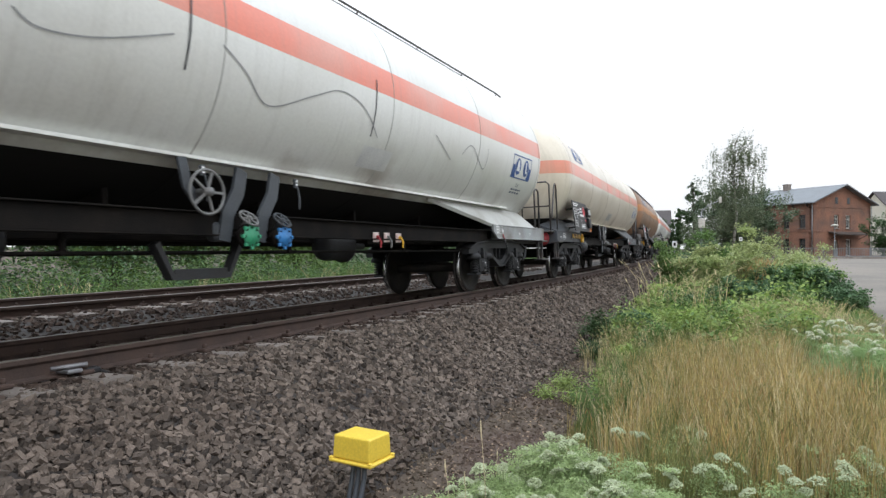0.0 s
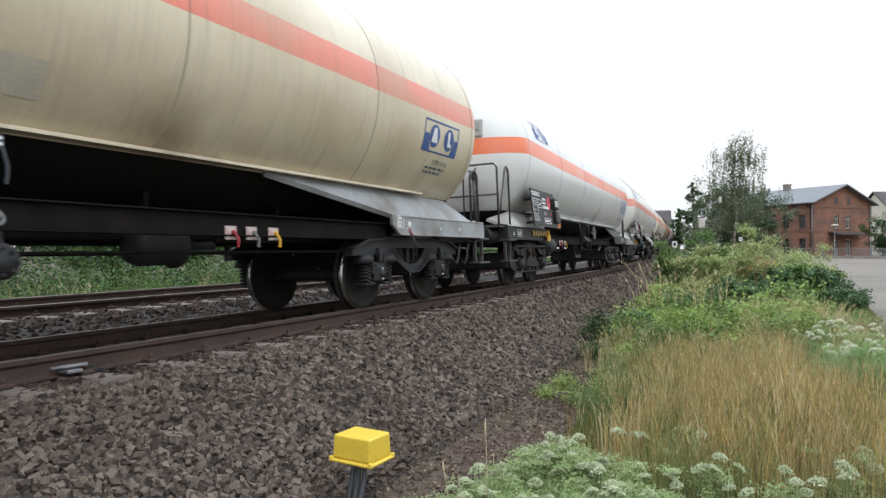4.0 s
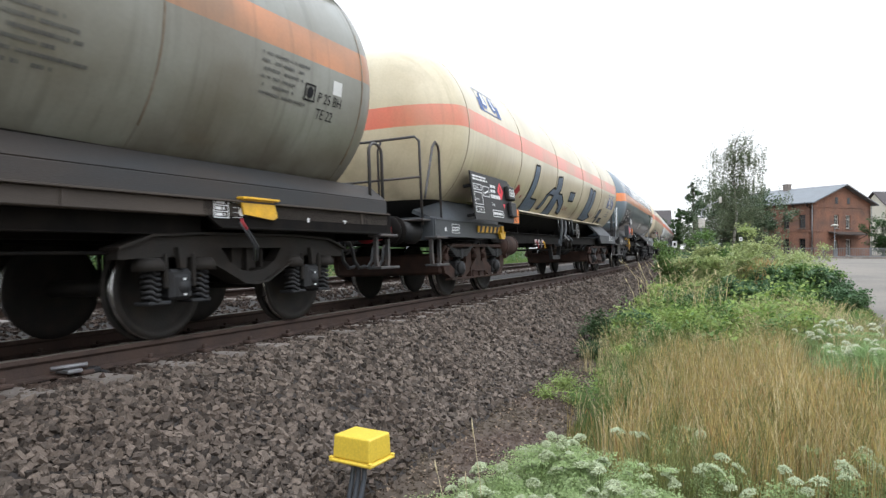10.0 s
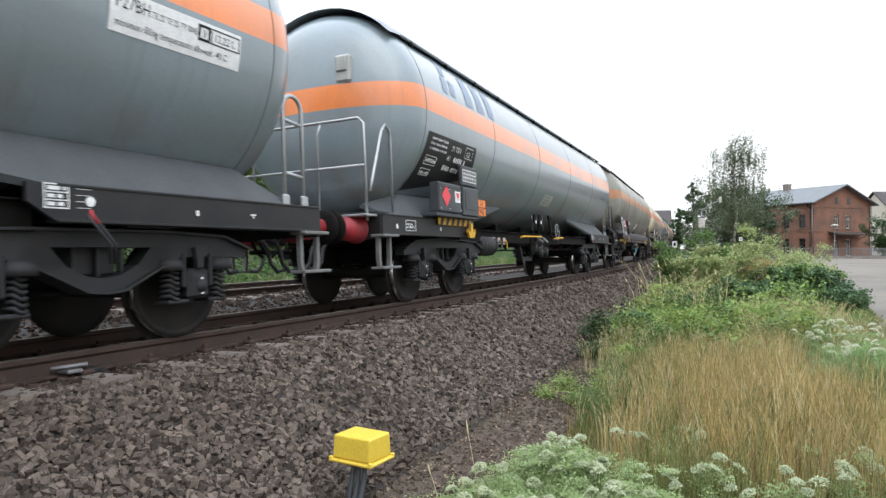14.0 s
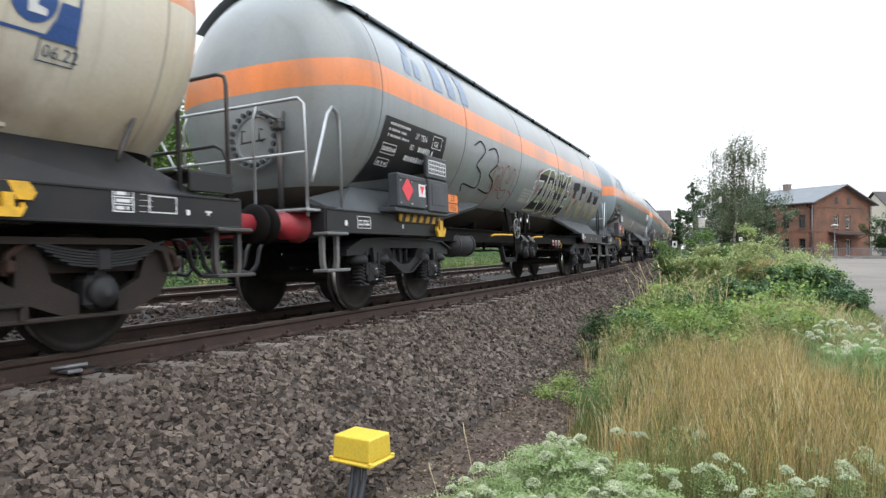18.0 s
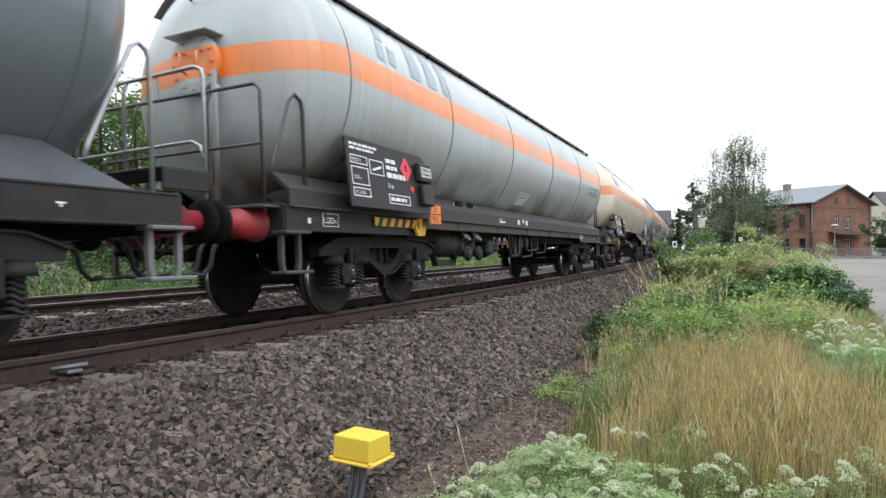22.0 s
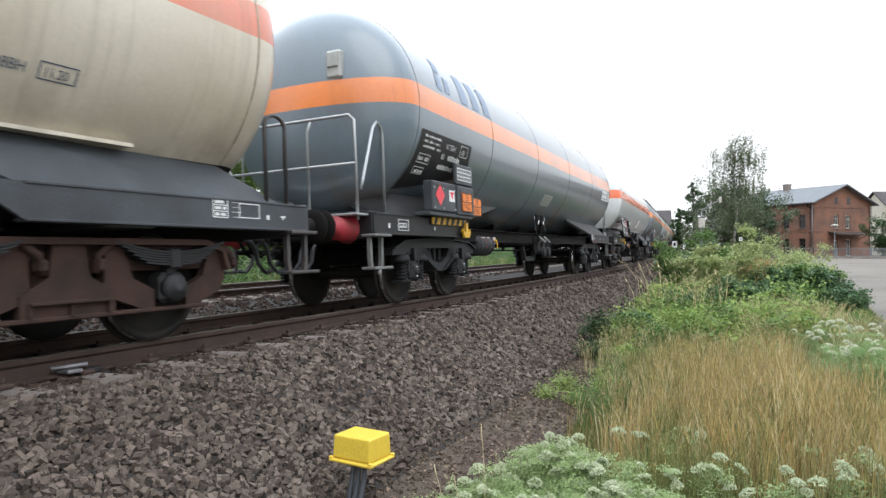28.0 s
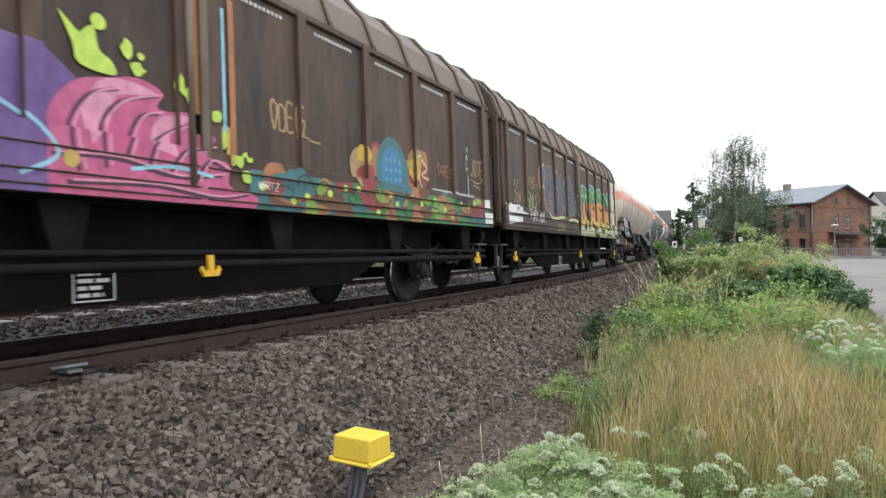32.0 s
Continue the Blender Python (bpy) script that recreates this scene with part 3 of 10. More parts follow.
def reservoir_build(g):
    g.revolve([(-0.48, 0.001), (-0.47, 0.1), (-0.43, 0.17), (-0.38, 0.2), (0.38, 0.2), (0.43, 0.17), (0.47, 0.1), (0.48, 0.001)], 24)
    for y in (-0.3, 0.3):
        g.revolve([(y - 0.025, 0.19), (y - 0.025, 0.21), (y + 0.025, 0.21), (y + 0.025, 0.19)], 24)
        g.box((0, y, 0.24), (0.05, 0.05, 0.12))


def lever_build(g):
    g.box((0, 0, 0.02), (0.02, 0.05, 0.05), 0.004)
    g.bar([(0.02, -0.02, 0.03), (0.03, 0.03, -0.04), (0.03, 0.02, -0.12)], 0.015, 0.024)


def change_plate_build(g):
    g.box((0, 0, 0), (0.008, 0.15, 0.13), 0.003)


def cylinder_build(g):
    g.revolve([(-0.28, 0.05), (-0.27, 0.16), (-0.2, 0.19), (0.16, 0.19), (0.18, 0.22), (0.22, 0.22), (0.24, 0.14), (0.34, 0.05), (0.7, 0.045), (0.7, 0.0)], 20)
    for d in (-0.12, 0.1):
        g.box((0, d, 0.2), (0.3, 0.05, 0.12), 0.01)


def tray_build(g):
    """Spill bow under the valves: a flat bar bent down at both ends."""
    g.bar([(0, -0.5, 0.34), (0, -0.34, 0.04), (0, 0.34, 0.04), (0, 0.5, 0.34)], 0.1, 0.06)
    g.box((0.03, 0, 0.06), (0.02, 0.64, 0.1), 0.008)


def rod_build(length):
    def build(g):
        g.tube([(0, -length / 2, 0), (0, -length / 2 + 0.3, 0), (0, length / 2 - 0.3, 0.0), (0, length / 2, 0)], 0.016, 6)
    return build


def hanger_build(g):
    g.box((0, 0, 0.06), (0.05, 0.05, 0.24), 0.01)
    g.box((-0.05, 0, -0.05), (0.16, 0.08, 0.04), 0.01)


def small_wheel_build(g):
    """Valve wheel, leaning back."""
    c, q = math.cos(0.75), math.sin(0.75)
    g.tube([(0.1 * math.sin(i * 0.3927) * -q, 0.1 * math.cos(i * 0.3927), 0.1 * math.sin(i * 0.3927) * c) for i in range(16)], 0.011, 6, closed=True)
    for i in range(3):
        a = i * 1.0472
        p = Vector((-q * math.sin(a), math.cos(a), c * math.sin(a))) * 0.095
        g.bar([tuple(-p), tuple(p)], 0.014, 0.014)
    g.tube([(-0.12, 0, -0.1), (0.02, 0, 0.015)], 0.02, 8)


def outlet_build(g):
    """Outlet pipe with a bolted blind flange that faces outwards."""
    g.tube([(-0.25, 0, 0.18), (-0.14, 0, 0.02), (0.0, 0, 0.0)], 0.075, 10)
    g.tube([(-0.02, 0, 0), (0.02, 0, 0)], 0.125, 18)
    g.tube([(0.025, 0, 0), (0.045, 0, 0)], 0.115, 18)
    for i in range(8):
        g.box((0.05, 0.09 * math.cos(i * 0.785), 0.09 * math.sin(i * 0.785)), (0.02, 0.024, 0.024), 0.004)
    g.box((-0.16, 0, 0.14), (0.16, 0.2, 0.2), 0.04)


def link_build(g):
    """Hanging emergency-pull link on its lug."""
    g.box((0, 0, 0.14), (0.03, 0.06, 0.1), 0.006)
    g.bar([(0.01, 0.02, 0.1), (0.012, 0.05, -0.02), (0.01, 0.04, -0.14)], 0.014, 0.02)


def lug_mark_build(g):
    for z in (0.125, 0.165):
        g.box((0.018, 0, z), (0.004, 0.03, 0.022))


def step_build(g):
    g.bar([(0, -0.14, 0.42), (0, -0.14, 0.1), (0, -0.12, 0.0)], 0.05, 0.05)
    g.bar([(0, 0.14, 0.42), (0, 0.14, 0.1), (0, 0.12, 0.0)], 0.05, 0.05)
    g.box((0.03, 0, -0.01), (0.2, 0.46, 0.035), 0.008)
    g.box((0.03, 0, 0.4), (0.2, 0.42, 0.035), 0.008)


def hoop_build(g):
    p = [(0, -0.13, 0)] + [(0, -0.13 * math.cos(math.pi * i / 8), 0.88 + 0.13 * math.sin(math.pi * i / 8)) for i in range(9)] + [(0, 0.13, 0)]
    g.tube(p, 0.021, 8)


def ladder_hoop_build(g):
    hoop_build(g)
    for z in (0.3, 0.78):
        g.tube([(0, -0.13, z), (0, 0.13, z - 0.03)], 0.018, 6)
    for y in (-0.13, 0.13):
        g.box((0.01, y, 0.04), (0.04, 0.09, 0.12), 0.01)


def railing_build(g):
    """Railing of the brakeman's platform, across the wagon's end (y = 0), its return on the right."""
    r = 0.02
    g.tube([(-1.15, 0, -0.1), (-1.15, 0, 1.13), (-1.08, 0, 1.2), (1.08, 0, 1.2), (1.15, 0, 1.13), (1.15, 0.02, -0.1)], r, 8)
    g.box((0, 0.1, -0.03), (2.4, 0.34, 0.03), 0.006)
    g.tube([(-1.15, 0, 0.6), (1.15, 0, 0.6)], r * 0.9, 8)
    for x in (-0.6, 0.45):
        g.tube([(x, 0, 0.0), (x, 0, 1.05), (x + 0.06, 0, 1.18)], r * 0.9, 8)
    g.tube([(1.17, 0.08, 0.28), (1.17, 0.14, 0.42), (1.17, 0.42, 1.1), (1.17, 0.52, 1.19), (1.17, 0.63, 1.14), (1.17, 0.66, 1.04), (1.17, 0.66, 0.0)], r, 8)
    g.tube([(-1.0, 0.02, 0.95), (-0.75, 0.3, 0.1)], r * 0.8, 6)


def front_hoop_build(g):
    """Side hoop of a platform at the front end, its upright at y = 0."""
    g.tube([(0, 0, -0.05), (0, 0, 1.08), (0, -0.03, 1.16), (0, -0.1, 1.2), (0, -0.17, 1.15), (0, -0.55, 0.32), (0, -0.58, 0.22)], 0.02, 8)


def end_rail_build(g):
    r = 0.02
    g.tube([(-1.15, 0.58, 0.0), (-1.15, 0.58, 1.1), (-1.08, 0.57, 1.19), (1.05, 0.57, 1.19), (1.13, 0.58, 1.16), (1.15, 0.58, 1.08), (1.15, 0.58, 0.0)], r, 8)
    g.tube([(-1.15, 0.57, 0.52), (1.0, 0.57, 0.52), (1.1, 0.57, 0.47), (1.15, 0.57, 0.36)], r * 0.9, 8)
    for x in (-0.62, 0.1):
        g.tube([(x, 0.57, 0.2), (x, 0.57, 1.1), (x + 0.05, 0.57, 1.18)], r * 0.9, 8)


def tread_plate_build(g):
    g.box((0, 0.33, 0.215), (2.4, 0.52, 0.03), 0.006)
    for s in (-1, 1):
        g.box((s * 1.19, 0.33, 0.13), (0.03, 0.5, 0.17), 0.006)


def cover_handle_build(g):
    """Two bent grips and a cross bar on the manhole cover."""
    z = Z_TANK - 0.55
    for x in (-0.13, 0.13):
        g.tube([(x, -0.06, z + 0.1), (x, -0.12, z + 0.1), (x, -0.12, z - 0.04), (x, -0.06, z - 0.04)], 0.011, 6)
    g.tube([(-0.16, -0.1, z - 0.05), (0.2, -0.1, z - 0.03)], 0.012, 6)


def brake_post_build(g):
    g.tube([(0, 0, 0), (0, 0, 1.0)], 0.035, 8)
    g.box((0, 0, 1.02), (0.12, 0.12, 0.12), 0.02)
    g.tube([(0, -0.28, 1.1), (0, 0.05, 1.08), (0, 0.1, 1.2)], 0.02, 6)


def saddle_build(half, e, tip, drop):
    """Sloping plates between tank and end sill on both sides."""
    def build(g):
        for s in (-1, 1):
            top = [(s * 1.0, e * (half - tip), 1.63), (s * 0.99, e * (half - 3.6), 1.60), (s * 0.97, e * (half - 1.6), 1.58), (s * 0.7, e * (half - 1.05), 1.42)]
            out = [(s * 1.02, e * (half - tip), 1.60), (s * 1.22, e * (half - 3.6), 1.235), (s * 1.25, e * (half - 1.6), 1.235), (s * 1.2, e * (half - 0.95), 1.225)]
            low = [(p[0] - s * 0.03, p[1], p[2] - 0.05) for p in out]
            inn = [(p[0] - s * 0.03, p[1], p[2] - 0.05) for p in top]
            V = top + out + low + inn
            F = []
            for i in range(3):
                for k in range(4):
                    a, b = 4 * k, 4 * ((k + 1) % 4)
                    F.append((a + i, a + i + 1, b + i + 1, b + i))
            F += [(0, 4, 8, 12), (3, 15, 11, 7)]
            g.add(V, F)
    return build


def end_frame_build(half, e):
    def build(g):
        for s in (-1, 1):
            g.prism([(e * (half - 0.62), 0.97), (e * (half - 3.55), 0.97), (e * (half - 3.75), 1.1), (e * (half - 3.75), 1.23), (e * (half - 0.62), 1.23)], s * 1.23, s * 1.27)
            g.box((s * 1.21, e * (half - 2.1), 1.225), (0.14, 2.9, 0.022), 0.004)
            g.box((s * 1.21, e * (half - 2.1), 0.975), (0.14, 2.9, 0.022), 0.004)
            for k in (1.2, 2.4, 3.3):
                g.box((s * 1.22, e * (half - k), 1.1), (0.09, 0.02, 0.25))
        g.box((0, e * (half - 0.64), 1.08), (2.5, 0.06, 0.34), 0.01)
        g.box((0, e * (half - 2.7), 1.05), (2.4, 0.5, 0.2), 0.02)
        g.box((0, e * (half - 1.3), 1.26), (2.3, 1.2, 0.03), 0.005)
    return build


def centre_sill_build(half):
    def build(g):
        for s in (-1, 1):
            g.box((s * 0.4, 0, 1.03), (0.09, 2 * half - 1.4, 0.28), 0.01)
            g.box((s * 1.05, 0, 1.02), (0.05, 2 * half - 7.2, 0.2), 0.008)
            for z in (0.915, 1.125):
                g.box((s * 1.07, 0, z), (0.1, 2 * half - 7.2, 0.016), 0.004)
        for k in range(7):
            y = (k - 3) * (half - 3) / 3.2
            g.box((0, y, 1.06), (2.1, 0.09, 0.16), 0.01)
            g.box((0, y, 1.28), (1.1, 0.06, 0.3), 0.01)
    return build


def girder_build(half):
    """Full-length side girder: sloping plate under the tank and upright band."""
    def build(g):
        n = half - 0.7
        for s in (-1, 1):
            V = [(s * x, y, z) for y in (-n, n) for x, z in ((1.02, 1.60), (1.26, 1.40), (1.24, 1.37), (1.0, 1.56))]
            g.add(V, [(0, 1, 5, 4), (1, 2, 6, 5), (2, 3, 7, 6), (3, 0, 4, 7), (0, 3, 2, 1), (4, 5, 6, 7)])
            g.box((s * 1.25, 0, 1.31), (0.03, 2 * n, 0.16), 0.006)
    return build


def girder_flange_build(half):
    def build(g):
        n = half - 0.7
        for s in (-1, 1):
            g.box((s * 1.22, 0, 1.14), (0.1, 2 * n, 0.14), 0.01)
            g.box((s * 1.24, 0, 1.218), (0.15, 2 * n, 0.02), 0.004)
            for k in range(9):
                g.box((s * 1.275, -n + 0.6 + (2 * n - 1.2) * k / 8, 1.14), (0.02, 0.04, 0.13), 0.004)
    return build


def girder_plate_build(g):
    for y in (-0.55, 0.0):
        g.box((1.27, y, 1.33), (0.006, 0.15, 0.1), 0.002)
    g.tube([(1.267, -0.24, 1.35), (1.272, -0.24, 1.35)], 0.05, 14)


def skirt_build(half):
    def build(g):
        for s in (-1, 1):
            g.bar([(s * 1.035, -half + 2.6, 1.615), (s * 1.035, half - 2.6, 1.615)], 0.16, 0.03)
    return build


def seam_build(g):
    g.revolve([(-0.014, R_TANK - 0.01), (-0.008, R_TANK + 0.0035), (0.008, R_TANK + 0.0035), (0.014, R_TANK - 0.01)], 72, origin=(0, 0, Z_TANK), caps=False)


def grimy_seam_build(g):
    g.tube([((R_TANK + 0.002) * math.sin(a), 0, Z_TANK + (R_TANK + 0.002) * math.cos(a)) for a in [radians(70 + 6 * i) for i in range(11)]], 0.009, 6)


def brake_gear(parent):
    """Large air reservoir with its valve box, and the lever bar beside it."""
    part("air_reservoir", reservoir_build, BOGIE_RUST, parent, pose(0.98, -3.5, 0.9) @ Matrix.Diagonal((1.25, 1.05, 1.25, 1)), "rust-brown brake air reservoir", "reservoir")

    def box(g):
        g.box((1.06, -2.58, 0.9), (0.16, 0.13, 0.24), 0.02)
        g.tube([(1.05, -2.95, 0.88), (1.05, -2.6, 0.88)], 0.05, 10)
        g.tube([(1.1, -2.58, 1.0), (1.1, -2.58, 1.25)], 0.02, 8)
        g.bar([(1.06, -2.55, 0.8), (1.08, -2.35, 0.72), (1.08, -1.5, 0.72)], 0.03, 0.03)
    part("valve_box", box, BOGIE_RUST, parent)


def shade_build(half):
    """Sun shield: a shell over the tank's top, on clips."""
    def build(g):
        cyl = half - 1.5
        n, ang = 14, 0.84
        rows = []
        for k, (y, lift) in enumerate([(-cyl - 0.3, 0.02), (-cyl, 0.06)] + [(-cyl + 2 * cyl * i / 12, 0.06) for i in range(1, 12)] + [(cyl, 0.06), (cyl + 0.3, 0.02)]):
            rows.append([((R_TANK + lift) * math.sin(-ang + 2 * ang * j / n), y, Z_TANK + (R_TANK + lift) * math.cos(-ang + 2 * ang * j / n)) for j in range(n + 1)])
        V = [p for r in rows for p in r]
        F = [(i * (n + 1) + j, i * (n + 1) + j + 1, (i + 1) * (n + 1) + j + 1, (i + 1) * (n + 1) + j) for i in range(len(rows) - 1) for j in range(n)]
        g.add(V, F, True)
        for s in (-1, 1):
            a = s * ang
            p = [((R_TANK + 0.055) * math.sin(a), y, Z_TANK + (R_TANK + 0.055) * math.cos(a)) for y in (-cyl, cyl)]
            g.tube(p, 0.022, 6)
    return build


def clip_build(g):
    g.box((0, 0, 0), (0.05, 0.07, 0.09), 0.012)


def top_rail_build(half):
    def build(g):
        x, z = 0.83, Z_TANK + 1.325
        cyl = half - 2.2
        g.tube([(x, -cyl - 0.5, z - 0.28), (x, -cyl, z), (x, cyl, z), (x, cyl + 0.25, z - 0.02)], 0.016, 6)
        for k in range(9):
            y = -cyl + 2 * cyl * k / 8
            g.tube([(x, y, z), (x - 0.05, y, z - 0.1)], 0.012, 5)
        g.box((0, 0, Z_TANK + R_TANK + 0.1), (0.7, 1.6 * half - 2, 0.04), 0.01)
    return build


def board_build(g):
    g.prism([(-1.05, 0.0), (0.95, 0.0), (1.0, 0.06), (1.0, 0.72), (0.82, 0.80), (-1.05, 0.80)], -0.012, 0.012)


def board_bracket_build(g):
    g.box((-0.117, 0, 0), (0.22, 0.05, 0.05), 0.006)


def board_box_build(g):
    g.box((0.05, 0.0, 0.0), (0.09, 0.36, 0.26), 0.02)


def board_case_build(g):
    g.box((0.05, 0.03, -0.31), (0.08, 0.33, 0.28), 0.02)


def card_frame_build(g):
    """Card pocket: a grid of white bars."""
    for z in (-0.06, 0.0, 0.06):
        g.box((0.1, 0, z), (0.006, 0.28, 0.012))
    for k in range(6):
        g.box((0.1, -0.14 + 0.056 * k, 0), (0.006, 0.01, 0.12))


def diamond(g, x, y, z, r, t=0.006):
    g.add([(x, y - r, z), (x, y, z - r), (x, y + r, z), (x, y, z + r)], [(0, 1, 2, 3)])


def frame_bars(g, x, y, z, w, h, t=0.012):
    """A rectangle's outline on a plane that faces right."""
    for dz in (-h / 2, h / 2):
        g.box((x, y, z + dz), (0.004, w + t, t))
    for dy in (-w / 2, w / 2):
        g.box((x, y + dy, z), (0.004, t, h))


def bars(g, x, y, z, w, n, h, gap, rng, ragged=0.35):
    """Lines of unreadable writing as plain bars broken into words."""
    for i in range(n):
        p = 0.0
        end = w * (1 - ragged * rng.random())
        while p < end:
            k = min(0.05 + 0.1 * rng.random(), end - p)
            g.box((x, y + p + k / 2, z - i * gap), (0.004, k * 0.9, h))
            p += k + 0.015


def big_board(parent, half, rng, lines, shift=0.0, drop=0.0):
    """The rear data board with its cards, labels and hazard plates."""
    y0, z0, x = -half + 2.7 + shift, 1.25, 1.52
    bd = part("data_board", board_build, BLACK, parent, pose(x, y0, z0, 0, -6, 0), "black sheet-steel data board", "data_board")
    for y, z in ((-0.8, 0.1), (-0.8, 0.6), (0.7, 0.1), (0.7, 0.6)):
        part("bracket", board_bracket_build, BLACK, bd, pose(0, y, z), key="board_bracket")
    X = 0.016

    def writing(g):
        bars(g, X, -0.98, 0.73, 0.75, 2, 0.03, 0.05, rng)
        for i, (w, h) in enumerate(((0.36, 0.09), (0.36, 0.2), (0.36, 0.09))):
            frame_bars(g, X, -0.8, 0.55 - i * 0.19, w, h)
        flat_word(g, "95220 l", X, -0.96, 0.525, 0.05)
        flat_word(g, "20.0 t", X, -0.94, 0.32, 0.05)
        flat_word(g, "21.3 kN", X, -0.95, 0.145, 0.05)
        frame_bars(g, X, -0.4, 0.5, 0.32, 0.17)
        g.prism([(-0.5, 0.45), (-0.3, 0.5), (-0.3, 0.53), (-0.5, 0.48)], X, X + 0.003)
        bars(g, X, -0.17, 0.62, 0.3, 2, 0.05, 0.085, rng, 0.2)
        bars(g, X, -0.17, 0.44, 0.5, 1, 0.065, 0.1, rng, 0.1)
        flat_word(g, lines, X, -0.17, 0.28, 0.055)
        frame_bars(g, X, 0.1, 0.14, 0.55, 0.11)
        bars(g, X, -0.14, 0.14, 0.46, 1, 0.045, 0.1, rng, 0.1)
    tagged(part("board_lettering", writing, WHITE, bd, None, "white stencilled lettering"), kind="stuff")

    def flame(g):
        diamond(g, X + 0.002, 0.36, 0.56, 0.165)
    part("hazard_label", flame, SIGN_RED, bd, None, "red diamond flammable-gas label", "flame_label")

    def flame_mark(g):
        g.prism([(0.33, 0.56), (0.38, 0.56), (0.40, 0.60), (0.37, 0.60), (0.36, 0.66), (0.34, 0.62), (0.32, 0.60)], X + 0.003, X + 0.005)
        g.box((X + 0.004, 0.36, 0.54), (0.004, 0.09, 0.012))
    part("flame_mark", flame_mark, BLACK, bd, None, key="flame_mark")

    def tri(g):
        g.add([(X + 0.002, 0.42, 0.34), (X + 0.002, 0.54, 0.34), (X + 0.002, 0.48, 0.24)], [(0, 2, 1)])
    part("triangle_mark", tri, SIGN_RED, bd, None, key="tri_mark")
    cb = part("card_holder", board_box_build, BLACK, bd, pose(0.0, 0.8, 0.55), key="card_holder")
    part("document_case", board_case_build, BLACK, bd, pose(0.0, 0.8, 0.55), key="document_case")
    tagged(part("card_grid", card_frame_build, WHITE, cb, None, key="card_grid"), kind="stuff")
    hazard_plate(parent, pose(x - 0.03, y0 + 1.2, z0 + 0.15 - drop))
    return bd


def plate_build(g):
    g.box((0, 0, 0), (0.012, 0.4, 0.3), 0.01)


def plate_mark_build(g):
    frame_bars(g, 0.008, 0, 0, 0.38, 0.28, 0.014)
    g.box((0.009, 0, 0), (0.004, 0.38, 0.014))
    flat_word(g, "23", 0.009, -0.09, 0.03, 0.1)
    flat_word(g, "1965", 0.009, -0.165, -0.115, 0.1)


def hazard_plate(parent, m):
    p = part("hazard_plate", plate_build, PLATE_ORANGE, parent, m, "orange hazard plate with black numbers 23 and 1965", "hazard_plate")
    tagged(part("plate_number", plate_mark_build, BLACK, p, None, key="plate_numbers"), kind="stuff")
    return p


def stripes_build(g):
    """Black slanting stripes on a yellow bar, 1.3 m long."""
    for k in range(6):
        y = -0.6 + k * 0.21
        g.prism([(y, -0.055), (y + 0.09, -0.055), (y + 0.15, 0.055), (y + 0.06, 0.055)], 0.012, 0.016)


def warn_build(g):
    g.box((0, 0, 0), (0.022, 1.3, 0.115), 0.008)


def front_bar_build(g):
    g.prism([(-0.1, -0.05), (0.17, -0.05), (0.2, 0.0), (0.15, 0.07), (-0.1, 0.07)], -0.012, 0.012)


def front_stripe_build(g):
    g.prism([(-0.04, -0.048), (0.07, -0.048), (0.01, 0.068), (-0.095, 0.068)], 0.013, 0.017)


def hook_build(g):
    g.prism([(-0.05, 0.12), (0.05, 0.12), (0.05, -0.02), (0.1, -0.03), (0.13, 0.03), (0.16, -0.02), (0.1, -0.12), (-0.1, -0.12), (-0.16, -0.02), (-0.13, 0.03), (-0.1, -0.03), (-0.05, -0.02)], -0.02, 0.02)


def two_letter_logo(parent, y, a, label, blue):
    """A framed logo of two ovals in plain shapes, 1.1 wide and 0.46 high."""
    W2, H2 = 1.1, 0.46

    def at(p, q):
        return (y + p * W2, a + q * H2)

    def dark(g):
        for k in (0, 1):
            poly(g, [at(0.29 + 0.42 * k + 0.14 * math.cos(i * 0.314), 0.52 + 0.36 * math.sin(i * 0.314)) for i in range(20)])
        for p0, p1, q0, q1 in ((0, 1, 0.95, 1.0), (0, 1, 0, 0.05), (0, 0.02, 0.05, 0.95), (0.98, 1, 0.05, 0.95)):
            patch(g, *[y + p * W2 for p in (p0, p1)], *[a + q * H2 for q in (q0, q1)], n=3)
        poly(g, [at(0.02, 0.05), at(0.2, 0.05), at(0.16, 0.3), at(0.13, 0.56), at(0.02, 0.56)])
        poly(g, [at(0.8, 0.05), at(0.98, 0.05), at(0.98, 0.56), at(0.87, 0.56), at(0.85, 0.3)])
    tagged(part("logo", dark, blue, parent, None, label), kind="stuff")

    def pale(g):
        for k in (0, 1):
            pts = [(-0.085, -0.2), (0.085, -0.2), (0.035, 0.26), (-0.035, 0.26)] if k == 0 else [(-0.03, -0.22), (0.08, -0.22), (0.08, -0.12), (0.02, -0.1), (0.02, 0.26), (-0.05, 0.26)]
            poly(g, [at(0.29 + 0.42 * k + p, 0.52 + q) for p, q in pts], 0.009)
    tagged(part("logo_mark", pale, WHITE, parent, None), kind="stuff")


